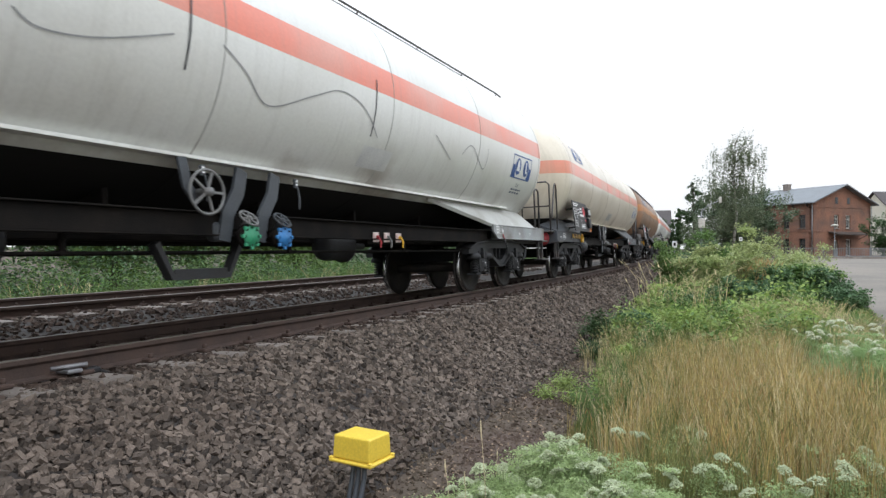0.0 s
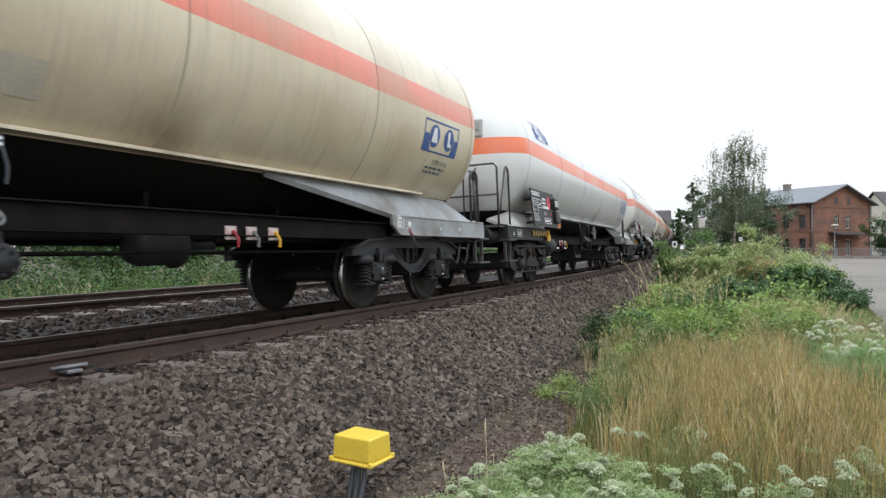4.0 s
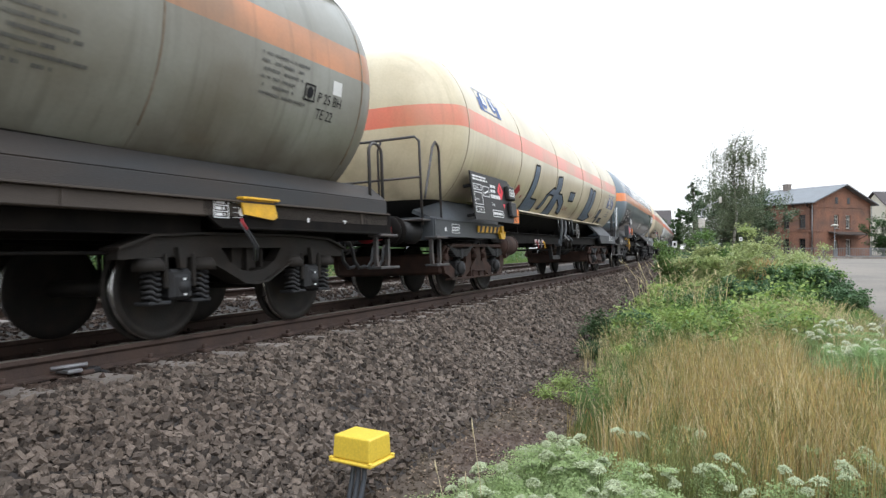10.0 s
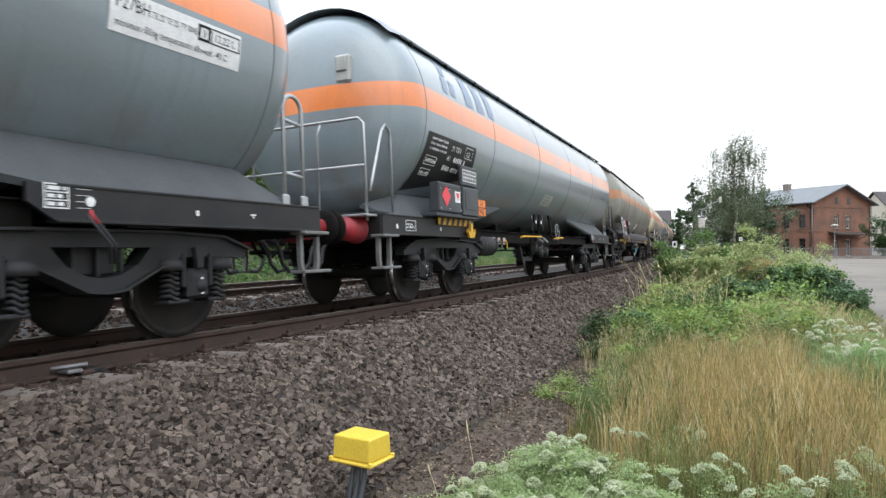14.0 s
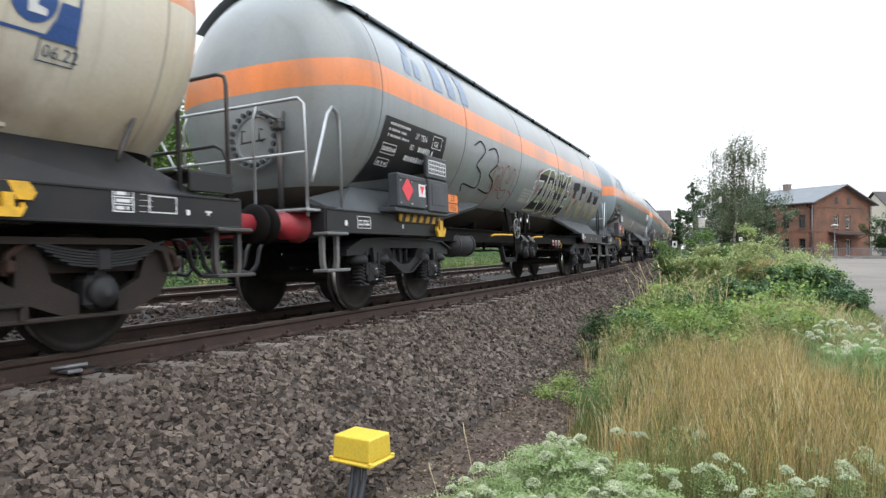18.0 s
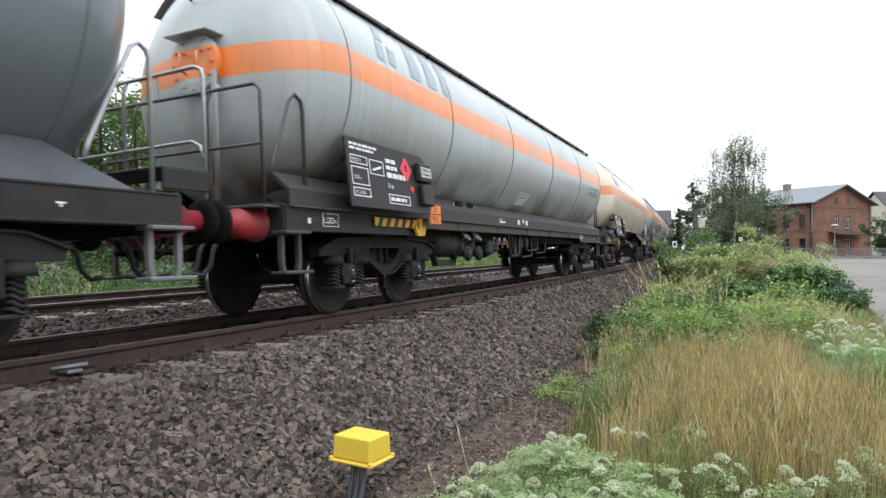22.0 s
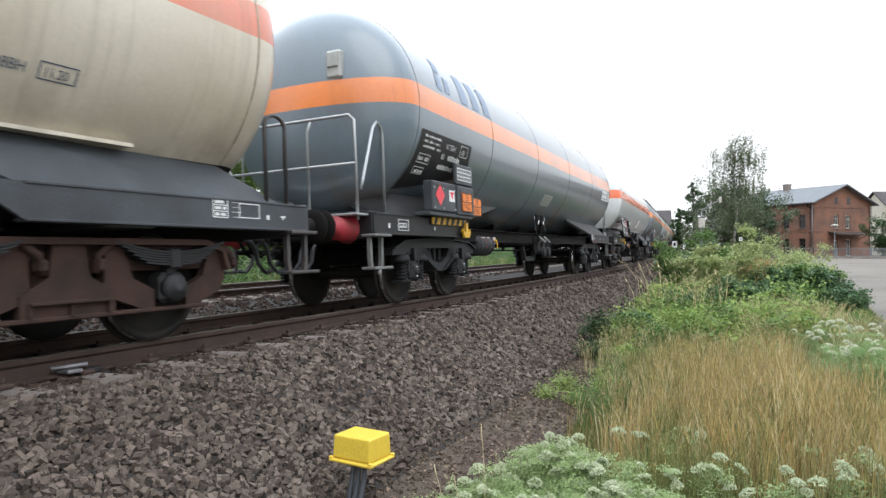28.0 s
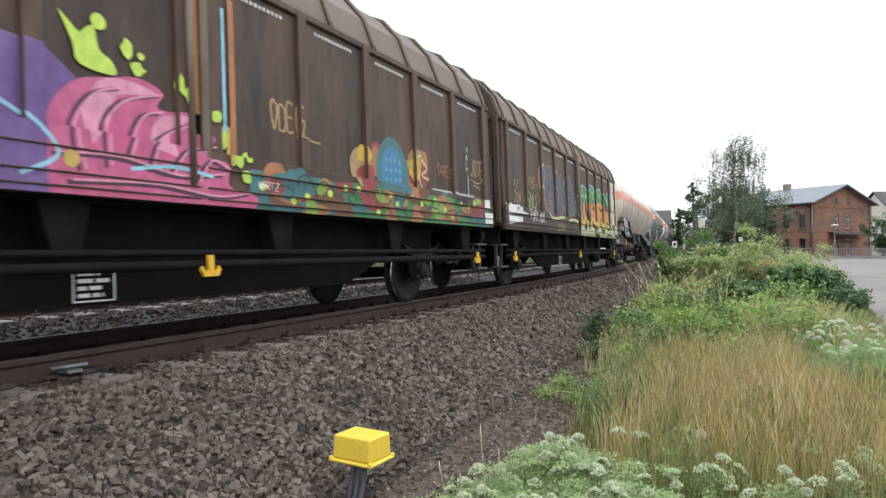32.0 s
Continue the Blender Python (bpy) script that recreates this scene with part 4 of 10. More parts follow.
def bar_logo(parent, y, a, mat=None):
    """The owner's mark on the grey wagons, as plain slanted shapes."""
    def build(g):
        for k in range(3):
            c, q = y + 0.28 + 0.17 * math.cos(2.094 * k + 1.57), a + 0.22 * math.sin(2.094 * k + 1.57)
            poly(g, [(c - 0.13, q - 0.13), (c + 0.05, q - 0.15), (c + 0.13, q + 0.1), (c - 0.04, q + 0.16)])
        for k in range(3):
            o = y + 0.9 + k * 0.52
            poly(g, [(o, a - 0.28), (o + 0.3, a - 0.28), (o + 0.4, a + 0.28), (o + 0.1, a + 0.28)])
    tagged(part("logo", build, mat or LOGO_PALE, parent, None, "slate-blue owner's mark in plain shapes"), kind="stuff")


def holder_build(g):
    g.box((0.03, 0, 0), (0.06, 0.68, 0.32), 0.015)


def card_grid_build(g):
    for z in (-0.09, -0.03, 0.03, 0.09):
        g.box((0.063, 0, z), (0.006, 0.56, 0.012))
    for k in range(8):
        g.box((0.063, -0.28 + 0.08 * k, 0), (0.006, 0.01, 0.18))


def tank_panel(parent, half, rng, spec_front):
    """Black data panel painted on the shell, with cabinets below."""
    y0 = -half + 1.45

    def panel(g):
        poly(g, [(y0 + p, a - 0.05) for p, a in ((0.1, -1.22), (2.1, -0.78), (2.05, -0.26), (0.22, -0.26))])
    pn = part("data_panel", panel, BLACK, parent, None, "black data panel painted on the tank")

    def writing(g):
        def line(y, a, w, h, rag=0.3):
            p, end = 0.0, w * (1 - rag * rng.random())
            while p < end:
                k = h * rng.uniform(0.35, 0.7)
                if rng.random() > 0.14:
                    patch(g, y0 + y + p, y0 + y + p + k, a, a + h * rng.uniform(0.75, 1.0), 0.009, 1)
                p += k + h * 0.24
        for i in range(3):
            line(0.35, -0.4 - 0.075 * i, 0.62, 0.036)
        shell_word(g, "37 TEN", y0 + 1.08, -0.48, 0.085, 0.009)
        shell_word(g, "80", y0 + 1.0, -0.64, 0.085, 0.009)
        line(1.25, -0.64, 0.45, 0.085, 0.1)
        line(0.95, -0.8, 0.62, 0.085, 0.1)
        shell_word(g, "GE", y0 + 1.68, -0.5, 0.085, 0.009)
        for y, a, w, h in ((1.62, -0.53, 0.3, 0.17), (0.3, -0.78, 0.36, 0.13), (0.3, -0.95, 0.3, 0.1)):
            for d in (0, h):
                patch(g, y0 + y, y0 + y + w, a + d, a + d + 0.01, 0.009, 1)
            for d in (0, w):
                patch(g, y0 + y + d, y0 + y + d + 0.01, a, a + h, 0.009, 2)
        line(0.33, -0.74, 0.3, 0.06, 0.0)
        line(0.33, -0.93, 0.25, 0.05, 0.0)
    tagged(part("panel_lettering", writing, WHITE, pn, None), kind="stuff")

    def cab(g):
        g.box((0, 0, 0), (0.16, 0.82, 0.44), 0.02)
        g.box((-0.1, 0.35, -0.25), (0.3, 1.6, 0.06), 0.01)
        g.box((0.085, 0, 0.16), (0.01, 0.78, 0.012))
    cb = part("cabinet", cab, FRAME_GREY, parent, pose(1.42, y0 + 0.85, 1.53), "grey steel card cabinet", "cabinet")

    def cab_2(g):
        g.box((0, 0, 0), (0.14, 0.68, 0.46), 0.02)
        g.box((0.072, 0, 0.02), (0.01, 0.5, 0.3), 0.004)
    part("cabinet", cab_2, FRAME_GREY, parent, pose(1.43, y0 + 1.68, 1.52), "grey steel card cabinet", "cabinet_narrow")

    def lab(g):
        diamond(g, 0.084, -0.16, 0.02, 0.16)
    part("hazard_label", lab, SIGN_RED, cb, None, key="cab_label")

    def wl(g):
        g.box((0.083, 0.26, 0.03), (0.004, 0.2, 0.17))
    wlab = part("white_label", wl, WHITE, cb, None, key="cab_white")

    def tri(g):
        g.add([(0.087, 0.19, 0.09), (0.087, 0.33, 0.09), (0.087, 0.26, -0.03)], [(0, 2, 1)])
    part("triangle_mark", tri, SIGN_RED, wlab, None, key="cab_triangle")

    def bolts(g):
        for y in (-0.36, -0.05, 0.38):
            for z in (-0.17, 0.12):
                g.tube([(0.08, y, z), (0.09, y, z)], 0.014, 8)
    tagged(part("cabinet_bolts", bolts, GALV, cb, None, key="cabinet_bolts"), kind="stuff")
    if spec_front == "plate":
        hazard_plate(parent, pose(1.515, y0 + 1.68, 1.5))
    ch = part("card_holder", holder_build, FRAME_GREY, parent, pose(1.43, y0 + 1.66, 1.93), key="panel_holder")
    tagged(part("card_grid", card_grid_build, WHITE, ch, None, key="panel_grid"), kind="stuff")
    hazard_plate(parent, pose(1.43, y0 + 2.32, 1.47))


def small_signs(parent, half, e, rng, coil):
    """White marks stencilled along the end sills."""
    def build(g):
        x, o = 1.274, e * half
        if e < 0:
            for y, w, h in ((-1.0, 0.05, 0.06), (-1.4, 0.3, 0.14), (-2.4, 0.04, 0.05)):
                if w > 0.2:
                    frame_bars(g, x, o - y, 1.1, w, h, 0.007)
                    bars(g, x, o - y - w * 0.42, 1.12, w * 0.84, 2, 0.014, 0.045, rng, 0.3)
                else:
                    g.box((x, o - y, 1.08), (0.004, w, h))
            return
        # revision grid in three rows
        y, z, w, h = o - (3.55 if coil else 1.85), 1.145, 0.17, 0.165
        frame_bars(g, x, y, z, w, h, 0.009)
        for k in (-1, 1):
            g.box((x, y, z + k * h / 6), (0.004, w, 0.008))
        for k in range(3):
            bars(g, x, y - w * 0.4, z + h / 3 - k * h / 3, w * 0.8, 1, 0.026, 0.03, rng, 0.25)
        for k in range(4):
            g.box((x, y + 0.2, z + 0.06 - 0.045 * k), (0.003, 0.12, 0.003))
        if not coil:
            frame_bars(g, x, o - 1.49, 1.135, 0.26, 0.13, 0.009)
        g.box((x, o - (2.32 if coil else 1.24), 1.085), (0.004, 0.035, 0.045))
        g.box((x, o - (1.65 if coil else 1.02), 1.1), (0.004, 0.07, 0.014))
        g.box((x, o - (1.65 if coil else 1.02), 1.085), (0.004, 0.018, 0.03))
    tagged(part("sill_lettering", build, WHITE, parent, None, "small white stencilled marks"), kind="stuff")


def disc_mark_build(g):
    g.prism([(0.028 * math.cos(i * 0.3927), 0.028 * math.sin(i * 0.3927)) for i in range(16)], 0.0, 0.003)


def earth_cable_build(g):
    for d in (-0.02, 0.02):
        g.tube([(0, d, 0.0), (0.03, d + 0.06, -0.1), (0.03, d + 0.16, -0.22), (0.0, d + 0.18, -0.36)], 0.012, 6)


def cable_lug_build(g):
    g.tube([(0, 0, 0.03), (0.01, 0.01, -0.01), (0.025, 0.05, -0.07)], 0.02, 6)


def tank_wagon(spec):
    """One bogie tank wagon from its description."""
    L, rng = spec["L"], random.Random(spec["seed"])
    half = L / 2
    w = empty("tank_wagon", spec["label"], "tank wagon", "wagons of the goods train")
    paint = spec["paint"]
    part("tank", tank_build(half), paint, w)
    end = half - 1.55
    for y in spec.get("seams", (-end, -4.4, -1.45, 1.5, 4.42, end)):
        part("weld_seam", seam_build, SEAMS[paint.name], w, pose(0, y, 0), key="weld_seam")
        if spec.get("seam"):
            part("weld_grime", grimy_seam_build, spec["seam"], w, pose(0, y, 0), key="grimy_seam", label="rust-stained grime along a weld")
    fm = spec.get("frame", BLACK)
    for e in (-1, 1):
        part("end_frame", end_frame_build(half, e), fm, w)
        part("saddle", saddle_build(half, e, spec.get("tip", 5.9 if spec["bogie"] == "coil" else 4.35), 0), spec.get("saddle_rear" if e < 0 and "saddle_rear" in spec else "saddle", fm), w, None, "sloping support plates under the tank")
        small_signs(w, half, e, rng, spec["bogie"] == "coil")
        bogie(w, spec["pivots"][0 if e < 0 else 1], spec["bogie"], spec.get("bogie_mat", BOGIE))
        for s in (-1, 1):
            part("step", step_build, WHEEL_GREY if spec.get("rail_mat", TUBE_DARK) is GALV else TUBE_DARK, w, pose(s * 1.2, e * (half - 0.75), 0.55, 0, 0, 0 if s > 0 else 180), key="step")
    part("centre_sill", centre_sill_build(half), UNDER, w)
    for x, z in ((0.95, 0.76), (-0.75, 0.80)):
        part("brake_rod", rod_build(round(L - 8, 1)), UNDER, w, pose(x, 0, z), key="brake_rod%.1f" % (L - 8))
    for k in range(5):
        part("rod_hanger", hanger_build, UNDER, w, pose(0.95, (L - 8) * (k - 2) / 4, 0.81), key="rod_hanger")
    if spec.get("skirt"):
        part("tank_skirt", skirt_build(half), paint, w, None, "pale ledge along the tank's underside")
    buffers(w, half, spec.get("buffers", (RED, BLACK)), UNDER)
    if spec.get("gear"):
        brake_gear(w)
    # equipment between the bogies
    coil = spec["bogie"] == "coil"
    if spec.get("girder"):
        gd = part("side_girder", girder_build(half), spec["girder"], w, None, "full-length side girder under the tank")
        part("girder_flange", girder_flange_build(half), GIRDER_RUST, gd, None, "rust-brown lower flange")
        if spec.get("pipes"):
            tagged(part("girder_plates", girder_plate_build, LABEL_PALE, gd, None, "small white plates"), kind="stuff")

            def stencil(g):
                flat_word(g, "KE-GP-A", 1.268, -1.78, 1.335, 0.04)
                bars(g, 1.268, -1.74, 1.30, 0.34, 1, 0.04, 0.06, rng, 0.1)
            tagged(part("girder_lettering", stencil, WHITE, gd, None), kind="stuff")
    straight = coil and not spec.get("slant")
    hy = spec.get("hand", -0.97 if straight else 1.1)
    arms = spec.get("arms", (-0.42, 0.0) if straight else (-0.3, 0.12))
    fg = FRAME_GREY if fm is FRAME_PALE else UNDER if fm is BLACK else fm
    if hy is not None:
        part("handwheel", handwheel_build, spec.get("hand_mat", WHEEL_GREY), w, pose(1.24, hy, 1.2 if straight else 1.29), "spoked hand brake wheel", "handwheel")

        def wheel_bracket(g):
            if straight:
                g.prism([(hy - 0.36, 1.62), (hy - 0.06, 1.58), (hy + 0.1, 1.3), (hy + 0.05, 1.08), (hy - 0.12, 1.08), (hy - 0.2, 1.36)], 1.08, 1.12)
            else:
                g.bar([(1.1, hy - 0.16, 1.6), (1.12, hy - 0.12, 1.34), (1.12, hy, 1.2)], 0.03, 0.1)
        part("wheel_bracket", wheel_bracket, fg, w)
    for k, (y, cap) in enumerate(zip(arms, (spec.get("cap1"), spec.get("cap2")))):
        def arm(g):
            if straight:
                g.box((1.13, y, 1.46), (0.03, 0.24, 0.26), 0.008)
                g.box((1.08, y + 0.02, 1.2), (0.04, 0.06, 0.5), 0.008)
                g.prism([(y - 0.26, 1.08), (y + 0.02, 1.08), (y + 0.02, 0.84), (y - 0.06, 0.66), (y - 0.2, 0.66), (y - 0.26, 0.78)], 1.06, 1.1)
            else:
                g.bar([(1.1, y + 0.1, 1.56), (1.12, y + 0.02, 1.33), (1.12, y - 0.12, 1.12), (1.1, y - 0.16, 0.86)], 0.035, 0.15)
                g.box((1.04, y - 0.16, 0.95), (0.14, 0.22, 0.18), 0.03)
        ar = part("valve_bracket", arm, fg, w)
        if straight:
            part("earth_mark", disc_mark_build, WHITE, ar, pose(1.147, y + 0.05, 1.41) @ Matrix.Diagonal((1, 1.6, 1.6, 1)), key="disc")
        part("valve_wheel", small_wheel_build, WHEEL_GREY if straight or k == 0 else FRAME_GREY, w, pose(1.22, y + 0.06, 1.0 if straight else 1.08), "small spoked valve wheel", "small_wheel")
        v = part("valve", outlet_build, UNDER if not straight else BOGIE, w, pose(1.2, y + (0.14 if straight else 0.06), 0.70 if straight else 0.90), key="outlet")
        if cap:
            part("valve_cap", valve_cap_build, cap, v, pose(-0.19, 0, 0.12), "painted blind flange", "valve_cap")
    for y in ((arms[0] - 0.42, arms[1] + 0.42) if not straight else (arms[0] - 0.24, arms[1] + 0.2)):
        lk = part("pull_link", link_build, FRAME_GREY, w, pose(1.12, y, 1.36), key="pull_link")
        tagged(part("lug_mark", lug_mark_build, WHITE, lk, None, key="lug_mark"), kind="stuff")
    for y, x in ((-half + 5.0, 0.95), (-half + 5.9, 0.6)) if coil else ((-half + 4.55, 1.0), (half - 7.4, 0.5)):
        part("air_reservoir", reservoir_build, spec.get("bogie_mat", BOGIE), w, pose(x, y, 0.86), key="reservoir")
    if spec.get("pipes"):
        for y0, y1, z0, r in ((-0.9, -0.45, 0.62, 0.032), (-0.7, -0.2, 0.62, 0.032), (-0.2, 0.75, 0.60, 0.024), (0.2, 1.2, 0.74, 0.024), (0.9, 1.9, 0.68, 0.02)):
            def loop(g):
                g.tube([(1.14, y0, 1.14), (1.14, y0 + 0.02, 0.98), (1.14, y0 + 0.12, z0 + 0.06), (1.14, y0 + 0.2, z0), (1.14, y1 - 0.1, z0 + 0.02), (1.14, y1, z0 + 0.1), (1.12, y1 + 0.02, 1.1)], r, 8)
            part("pipe_loop", loop, BOGIE, w, None, "bent dark pipe under the girder")

        def blocks(g):
            for y, z, a in ((-1.9, 0.82, 0.3), (-1.55, 0.86, 0.24), (0.05, 0.92, 0.2), (0.45, 0.92, 0.22)):
                g.box((0.98, y, z), (0.3, a, 0.28), 0.04)
                g.tube([(0.9, y - a, z), (0.9, y + a * 1.4, z)], 0.06, 10)
        part("brake_valve", blocks, BOGIE, w)
    part("brake_tray", tray_build, BOGIE, w, pose(0.98, arms[0] - 0.35, 0.5), key="tray")
    part("brake_cylinder", cylinder_build, BOGIE, w, pose(0.55, arms[1] + 1.9, 0.84), key="brake_cylinder")
    ly = spec.get("lever", 2.3 if coil else -1.6)

    def carrier(g):
        g.box((1.0, ly + 0.3, 0.98), (0.1, 1.1, 0.12), 0.01)
        g.box((1.04, ly + 0.3, 0.88), (0.05, 0.9, 0.06), 0.008)
        g.tube([(0.2, ly + 0.05, 0.9), (1.04, ly + 0.05, 0.9)], 0.025, 8)
        g.tube([(0.2, ly + 0.6, 0.86), (1.04, ly + 0.6, 0.88)], 0.025, 8)
    part("lever_bar", carrier, UNDER, w)
    for k, lm in ((0, RED), (0.28, WHEEL_GREY), (0.6, YELLOW)):
        pl = part("brake_plate", change_plate_build, PALE_SIGN, w, pose(1.1, ly + k, 0.94), "pale brake changeover plate", "change_plate")
        part("brake_lever", lever_build, lm, pl, pose(0.01, 0.03, -0.02), key="lever")
    for y0, y1 in spec.get("rods_yellow", ()):
        def bar(g):
            g.tube([(1.2, y0, 1.02), (1.24, y0 + 0.08, 1.045), (1.24, y1 - 0.08, 1.06), (1.2, y1, 1.06)], 0.02, 8)
        part("hand_rail", bar, YELLOW, w, None, "yellow painted hand rail")
    # rear end
    rm = spec.get("rail_mat", TUBE_DARK)
    if spec.get("railing"):
        part("railing", railing_build, rm, w, pose(0, -half + 0.42, 1.24), spec["railing"], "railing")
    if spec.get("post"):
        part("hand_brake_post", brake_post_build, TUBE_DARK, w, pose(0.55, -half + 0.75, 1.24), key="brake_post")
    if spec.get("front_rail"):
        m = pose(0, half - spec["front_rail"], 1.24)
        for s in (-1, 1):
            part("hoop_rail", front_hoop_build, rm, w, m @ pose(s * 1.17, 0, 0), key="front_hoop")
        part("end_rail", end_rail_build, rm, w, m, key="end_rail")
        part("tread_plate", tread_plate_build, fm, w, m, key="tread_plate")
    else:
        part("grab_hoop", ladder_hoop_build if spec.get("ladder") else hoop_build, GALV if spec.get("ladder") else TUBE_DARK, w, pose(1.18, half - (0.93 if spec.get("ladder") else spec.get("hoop", 0.8)), 1.23) @ Matrix.Diagonal((1, 1.15, 1.16 if spec.get("ladder") else 0.9, 1)),
             key="ladder_hoop" if spec.get("ladder") else "hoop")
    if spec.get("flange"):
        mh = part("manhole", flange_build, paint, w, pose(0.14, -half + 0.85, -0.05), "bolted round manhole cover", "manhole")
        tagged(part("bolt_ring", bolt_ring_build, RUST_RING if spec["bogie"] == "coil" and (spec.get("skirt") or spec.get("girder")) else FRAME_GREY, mh, None, "ring of bolts round the cover", "bolt_ring"), kind="stuff")
        if not spec.get("skirt"):
            part("cover_handle", cover_handle_build, TUBE_DARK, mh, None, key="cover_handle")
    if spec.get("rig"):
        yr = -half + 0.55

        def rig(g):
            for x in (-0.42, 0.42):
                g.bar([(x, yr + 0.02, 1.3), (x, yr + 0.02, 2.75)], 0.05, 0.035)
            g.box((0, yr + 0.2, 3.2), (0.62, 0.34, 0.03), 0.006)
            g.revolve([(yr + 0.5, 0.3), (yr + 0.22, 0.3), (yr + 0.22, 0.34), (yr + 0.15, 0.34), (yr + 0.14, 0.22), (yr + 0.16, 0.001)], 28, origin=(0, 0, 2.88), smooth=False)
            for i in range(12):
                a = i * 0.5236
                g.revolve([(yr + 0.12, 0.0), (yr + 0.12, 0.022), (yr + 0.16, 0.022)], 6, origin=(0.28 * math.cos(a), 0, 2.88 + 0.28 * math.sin(a)), smooth=False)
            g.tube([(-0.1, yr + 0.14, 3.0), (-0.1, yr + 0.06, 2.98), (-0.1, yr + 0.06, 2.8), (-0.1, yr + 0.14, 2.78)], 0.012, 6)
            g.tube([(0.14, yr + 0.14, 3.0), (0.14, yr + 0.06, 2.98), (0.14, yr + 0.06, 2.8), (0.14, yr + 0.14, 2.78)], 0.012, 6)
            g.tube([(0.3, yr + 0.2, 2.6), (0.32, yr + 0.1, 2.5), (0.32, yr + 0.1, 1.5)], 0.03, 8)
        part("valve_flange", rig, paint, w, None, "bolted flange with handles on the tank's end")

        def grab(g):
            g.tube([(-0.25, -half + 0.95, 3.72), (-0.25, -half + 0.82, 3.78), (0.2, -half + 0.82, 3.82), (0.2, -half + 0.95, 3.76)], 0.014, 6)
        part("grab_rail", grab, TUBE_DARK, w)
    if spec.get("lamp"):
        def lampbox(g):
            g.box((0, 0, 0), (0.24, 0.14, 0.38), 0.03)
            g.box((0, -0.08, 0.06), (0.16, 0.03, 0.2), 0.01)
        part("tail_bracket", lampbox, LABEL_GREY, w, pose(0.6, -half + 0.9, Z_TANK + 0.5), key="tail_bracket")
    if spec.get("board"):
        big_board(w, half, rng, spec["board"], *((-0.2, 0.14) if spec.get("girder") else ()))
    else:
        tank_panel(w, half, rng, spec.get("front"))
    wb = part("warning_bar", warn_build, YELLOW, w, pose(1.3, -half + (2.97 if spec.get("board") else 2.9), 1.12 if spec.get("board") else 1.2), "yellow bar with black slanting stripes", "warn")
    tagged(part("stripe_pattern", stripes_build, BLACK, wb, None, key="warn_stripes"), kind="stuff")
    if spec.get("front_hook"):
        fb = part("warning_bar", front_bar_build, YELLOW, w, pose(1.3, half - 2.72, 1.15), "short yellow bar with a black stripe", "front_bar")
        part("stripe_pattern", front_stripe_build, BLACK, fb, None, key="front_stripe")
        part("rope_hook", hook_build, YELLOW, w, pose(1.33, half - 2.72, 1.06) @ Matrix.Diagonal((1, 0.7, 0.65, 1)), "yellow rope hook", "rope_hook")
    part("rope_hook", hook_build, YELLOW, w, pose(1.33, -half + (3.52 if spec.get("board") else 3.5), 1.08), "yellow rope hook", "rope_hook")
    if coil:
        ey = half - 3.3
        part("earth_mark", disc_mark_build, WHITE, w, pose(1.272, ey, 1.12) @ Matrix.Diagonal((1, 1.3, 1.3, 1)), key="disc")
        ec = part("earth_cable", earth_cable_build, CABLE, w, pose(1.26, ey, 1.03), key="earth_cable")
        part("cable_lug", cable_lug_build, RED, ec, None, "red cable end", "cable_lug")
    # length marks

    def length_mark(g):
        y = -half + 1.25
        flat_word(g, spec["mark"], 1.276, y, 1.06, 0.07)
    tagged(part("length_mark", length_mark, WHITE, w, None), kind="stuff")
    if spec.get("shade"):
        sh = part("sun_shield", shade_build(half), spec["shade"], w, None, "sheet-metal sun shield over the tank's top")
        for k in range(12):
            y = -half + 1.8 + (L - 3.6) * k / 11
            part("clip", clip_build, UNDER, sh, pose((R_TANK + 0.05) * math.sin(0.84), y, Z_TANK + (R_TANK + 0.02) * math.cos(0.84)), key="clip")
    elif spec.get("toprail"):
        part("top_rail", top_rail_build(half), TUBE_DARK, w, None, "thin handrail along the tank's top")
    # grey unreadable data patch
    def grey(g):
        patch(g, *spec.get("patch", (-0.4, 0.42)), *spec.get("patch_a", (-1.01, -0.72)), 0.006)

    def grey_marks(g):
        y0, y1 = spec.get("patch", (-0.4, 0.42))
        bars_shell(g, y0 + 0.06, -0.80, (y1 - y0) * 0.8, 3, rng)
    faint = spec.get("faint")
    lb2 = part("data_label", grey, faint or spec.get("label_mat", LABEL_GREY), w, None, "worn pale data label")
    if not faint:
        tagged(part("label_writing", grey_marks, LABEL_MARK, lb2, None), kind="stuff")
    fx = spec.get("front")
    if fx == "logo":
        two_letter_logo(w, half - spec.get("logo", 3.13), -0.59, "blue framed logo of two ovals", LOGO_BLUE)
        two_letter_logo(w, -half + 2.27, 0.42, "blue framed logo of two ovals", LOGO_BLUE)

        def test(g):
            y = half - (2.5 if spec.get("logo") else 2.7)
            shell_word(g, spec["test"], y, -0.75 if not spec.get("logo") else -0.715, 0.075 if not spec.get("logo") else 0.095, wide=0.9)
            if spec.get("logo"):
                for p, q, u, v in ((-0.03, -0.75, 0.26, 0.01), (-0.03, -0.6, 0.26, 0.01), (-0.03, -0.75, 0.01, 0.16), (0.22, -0.75, 0.01, 0.16)):
                    patch(g, y + p, y + p + u, q, q + v, 0.008, 1)
                bars_shell(g, half - 3.2, -0.72, 0.45, 2, rng)
            else:
                bars_shell(g, half - 2.85, -0.83, 0.65, 2, rng)
        tagged(part("test_lettering", test, GRAF_SLATE, w, None), kind="stuff")
    elif fx == "plate":
        ty = half - spec.get("test_y", 2.85)

        def lab(g):
            patch(g, ty, ty + 1.28, -0.40, -0.09, 0.005)
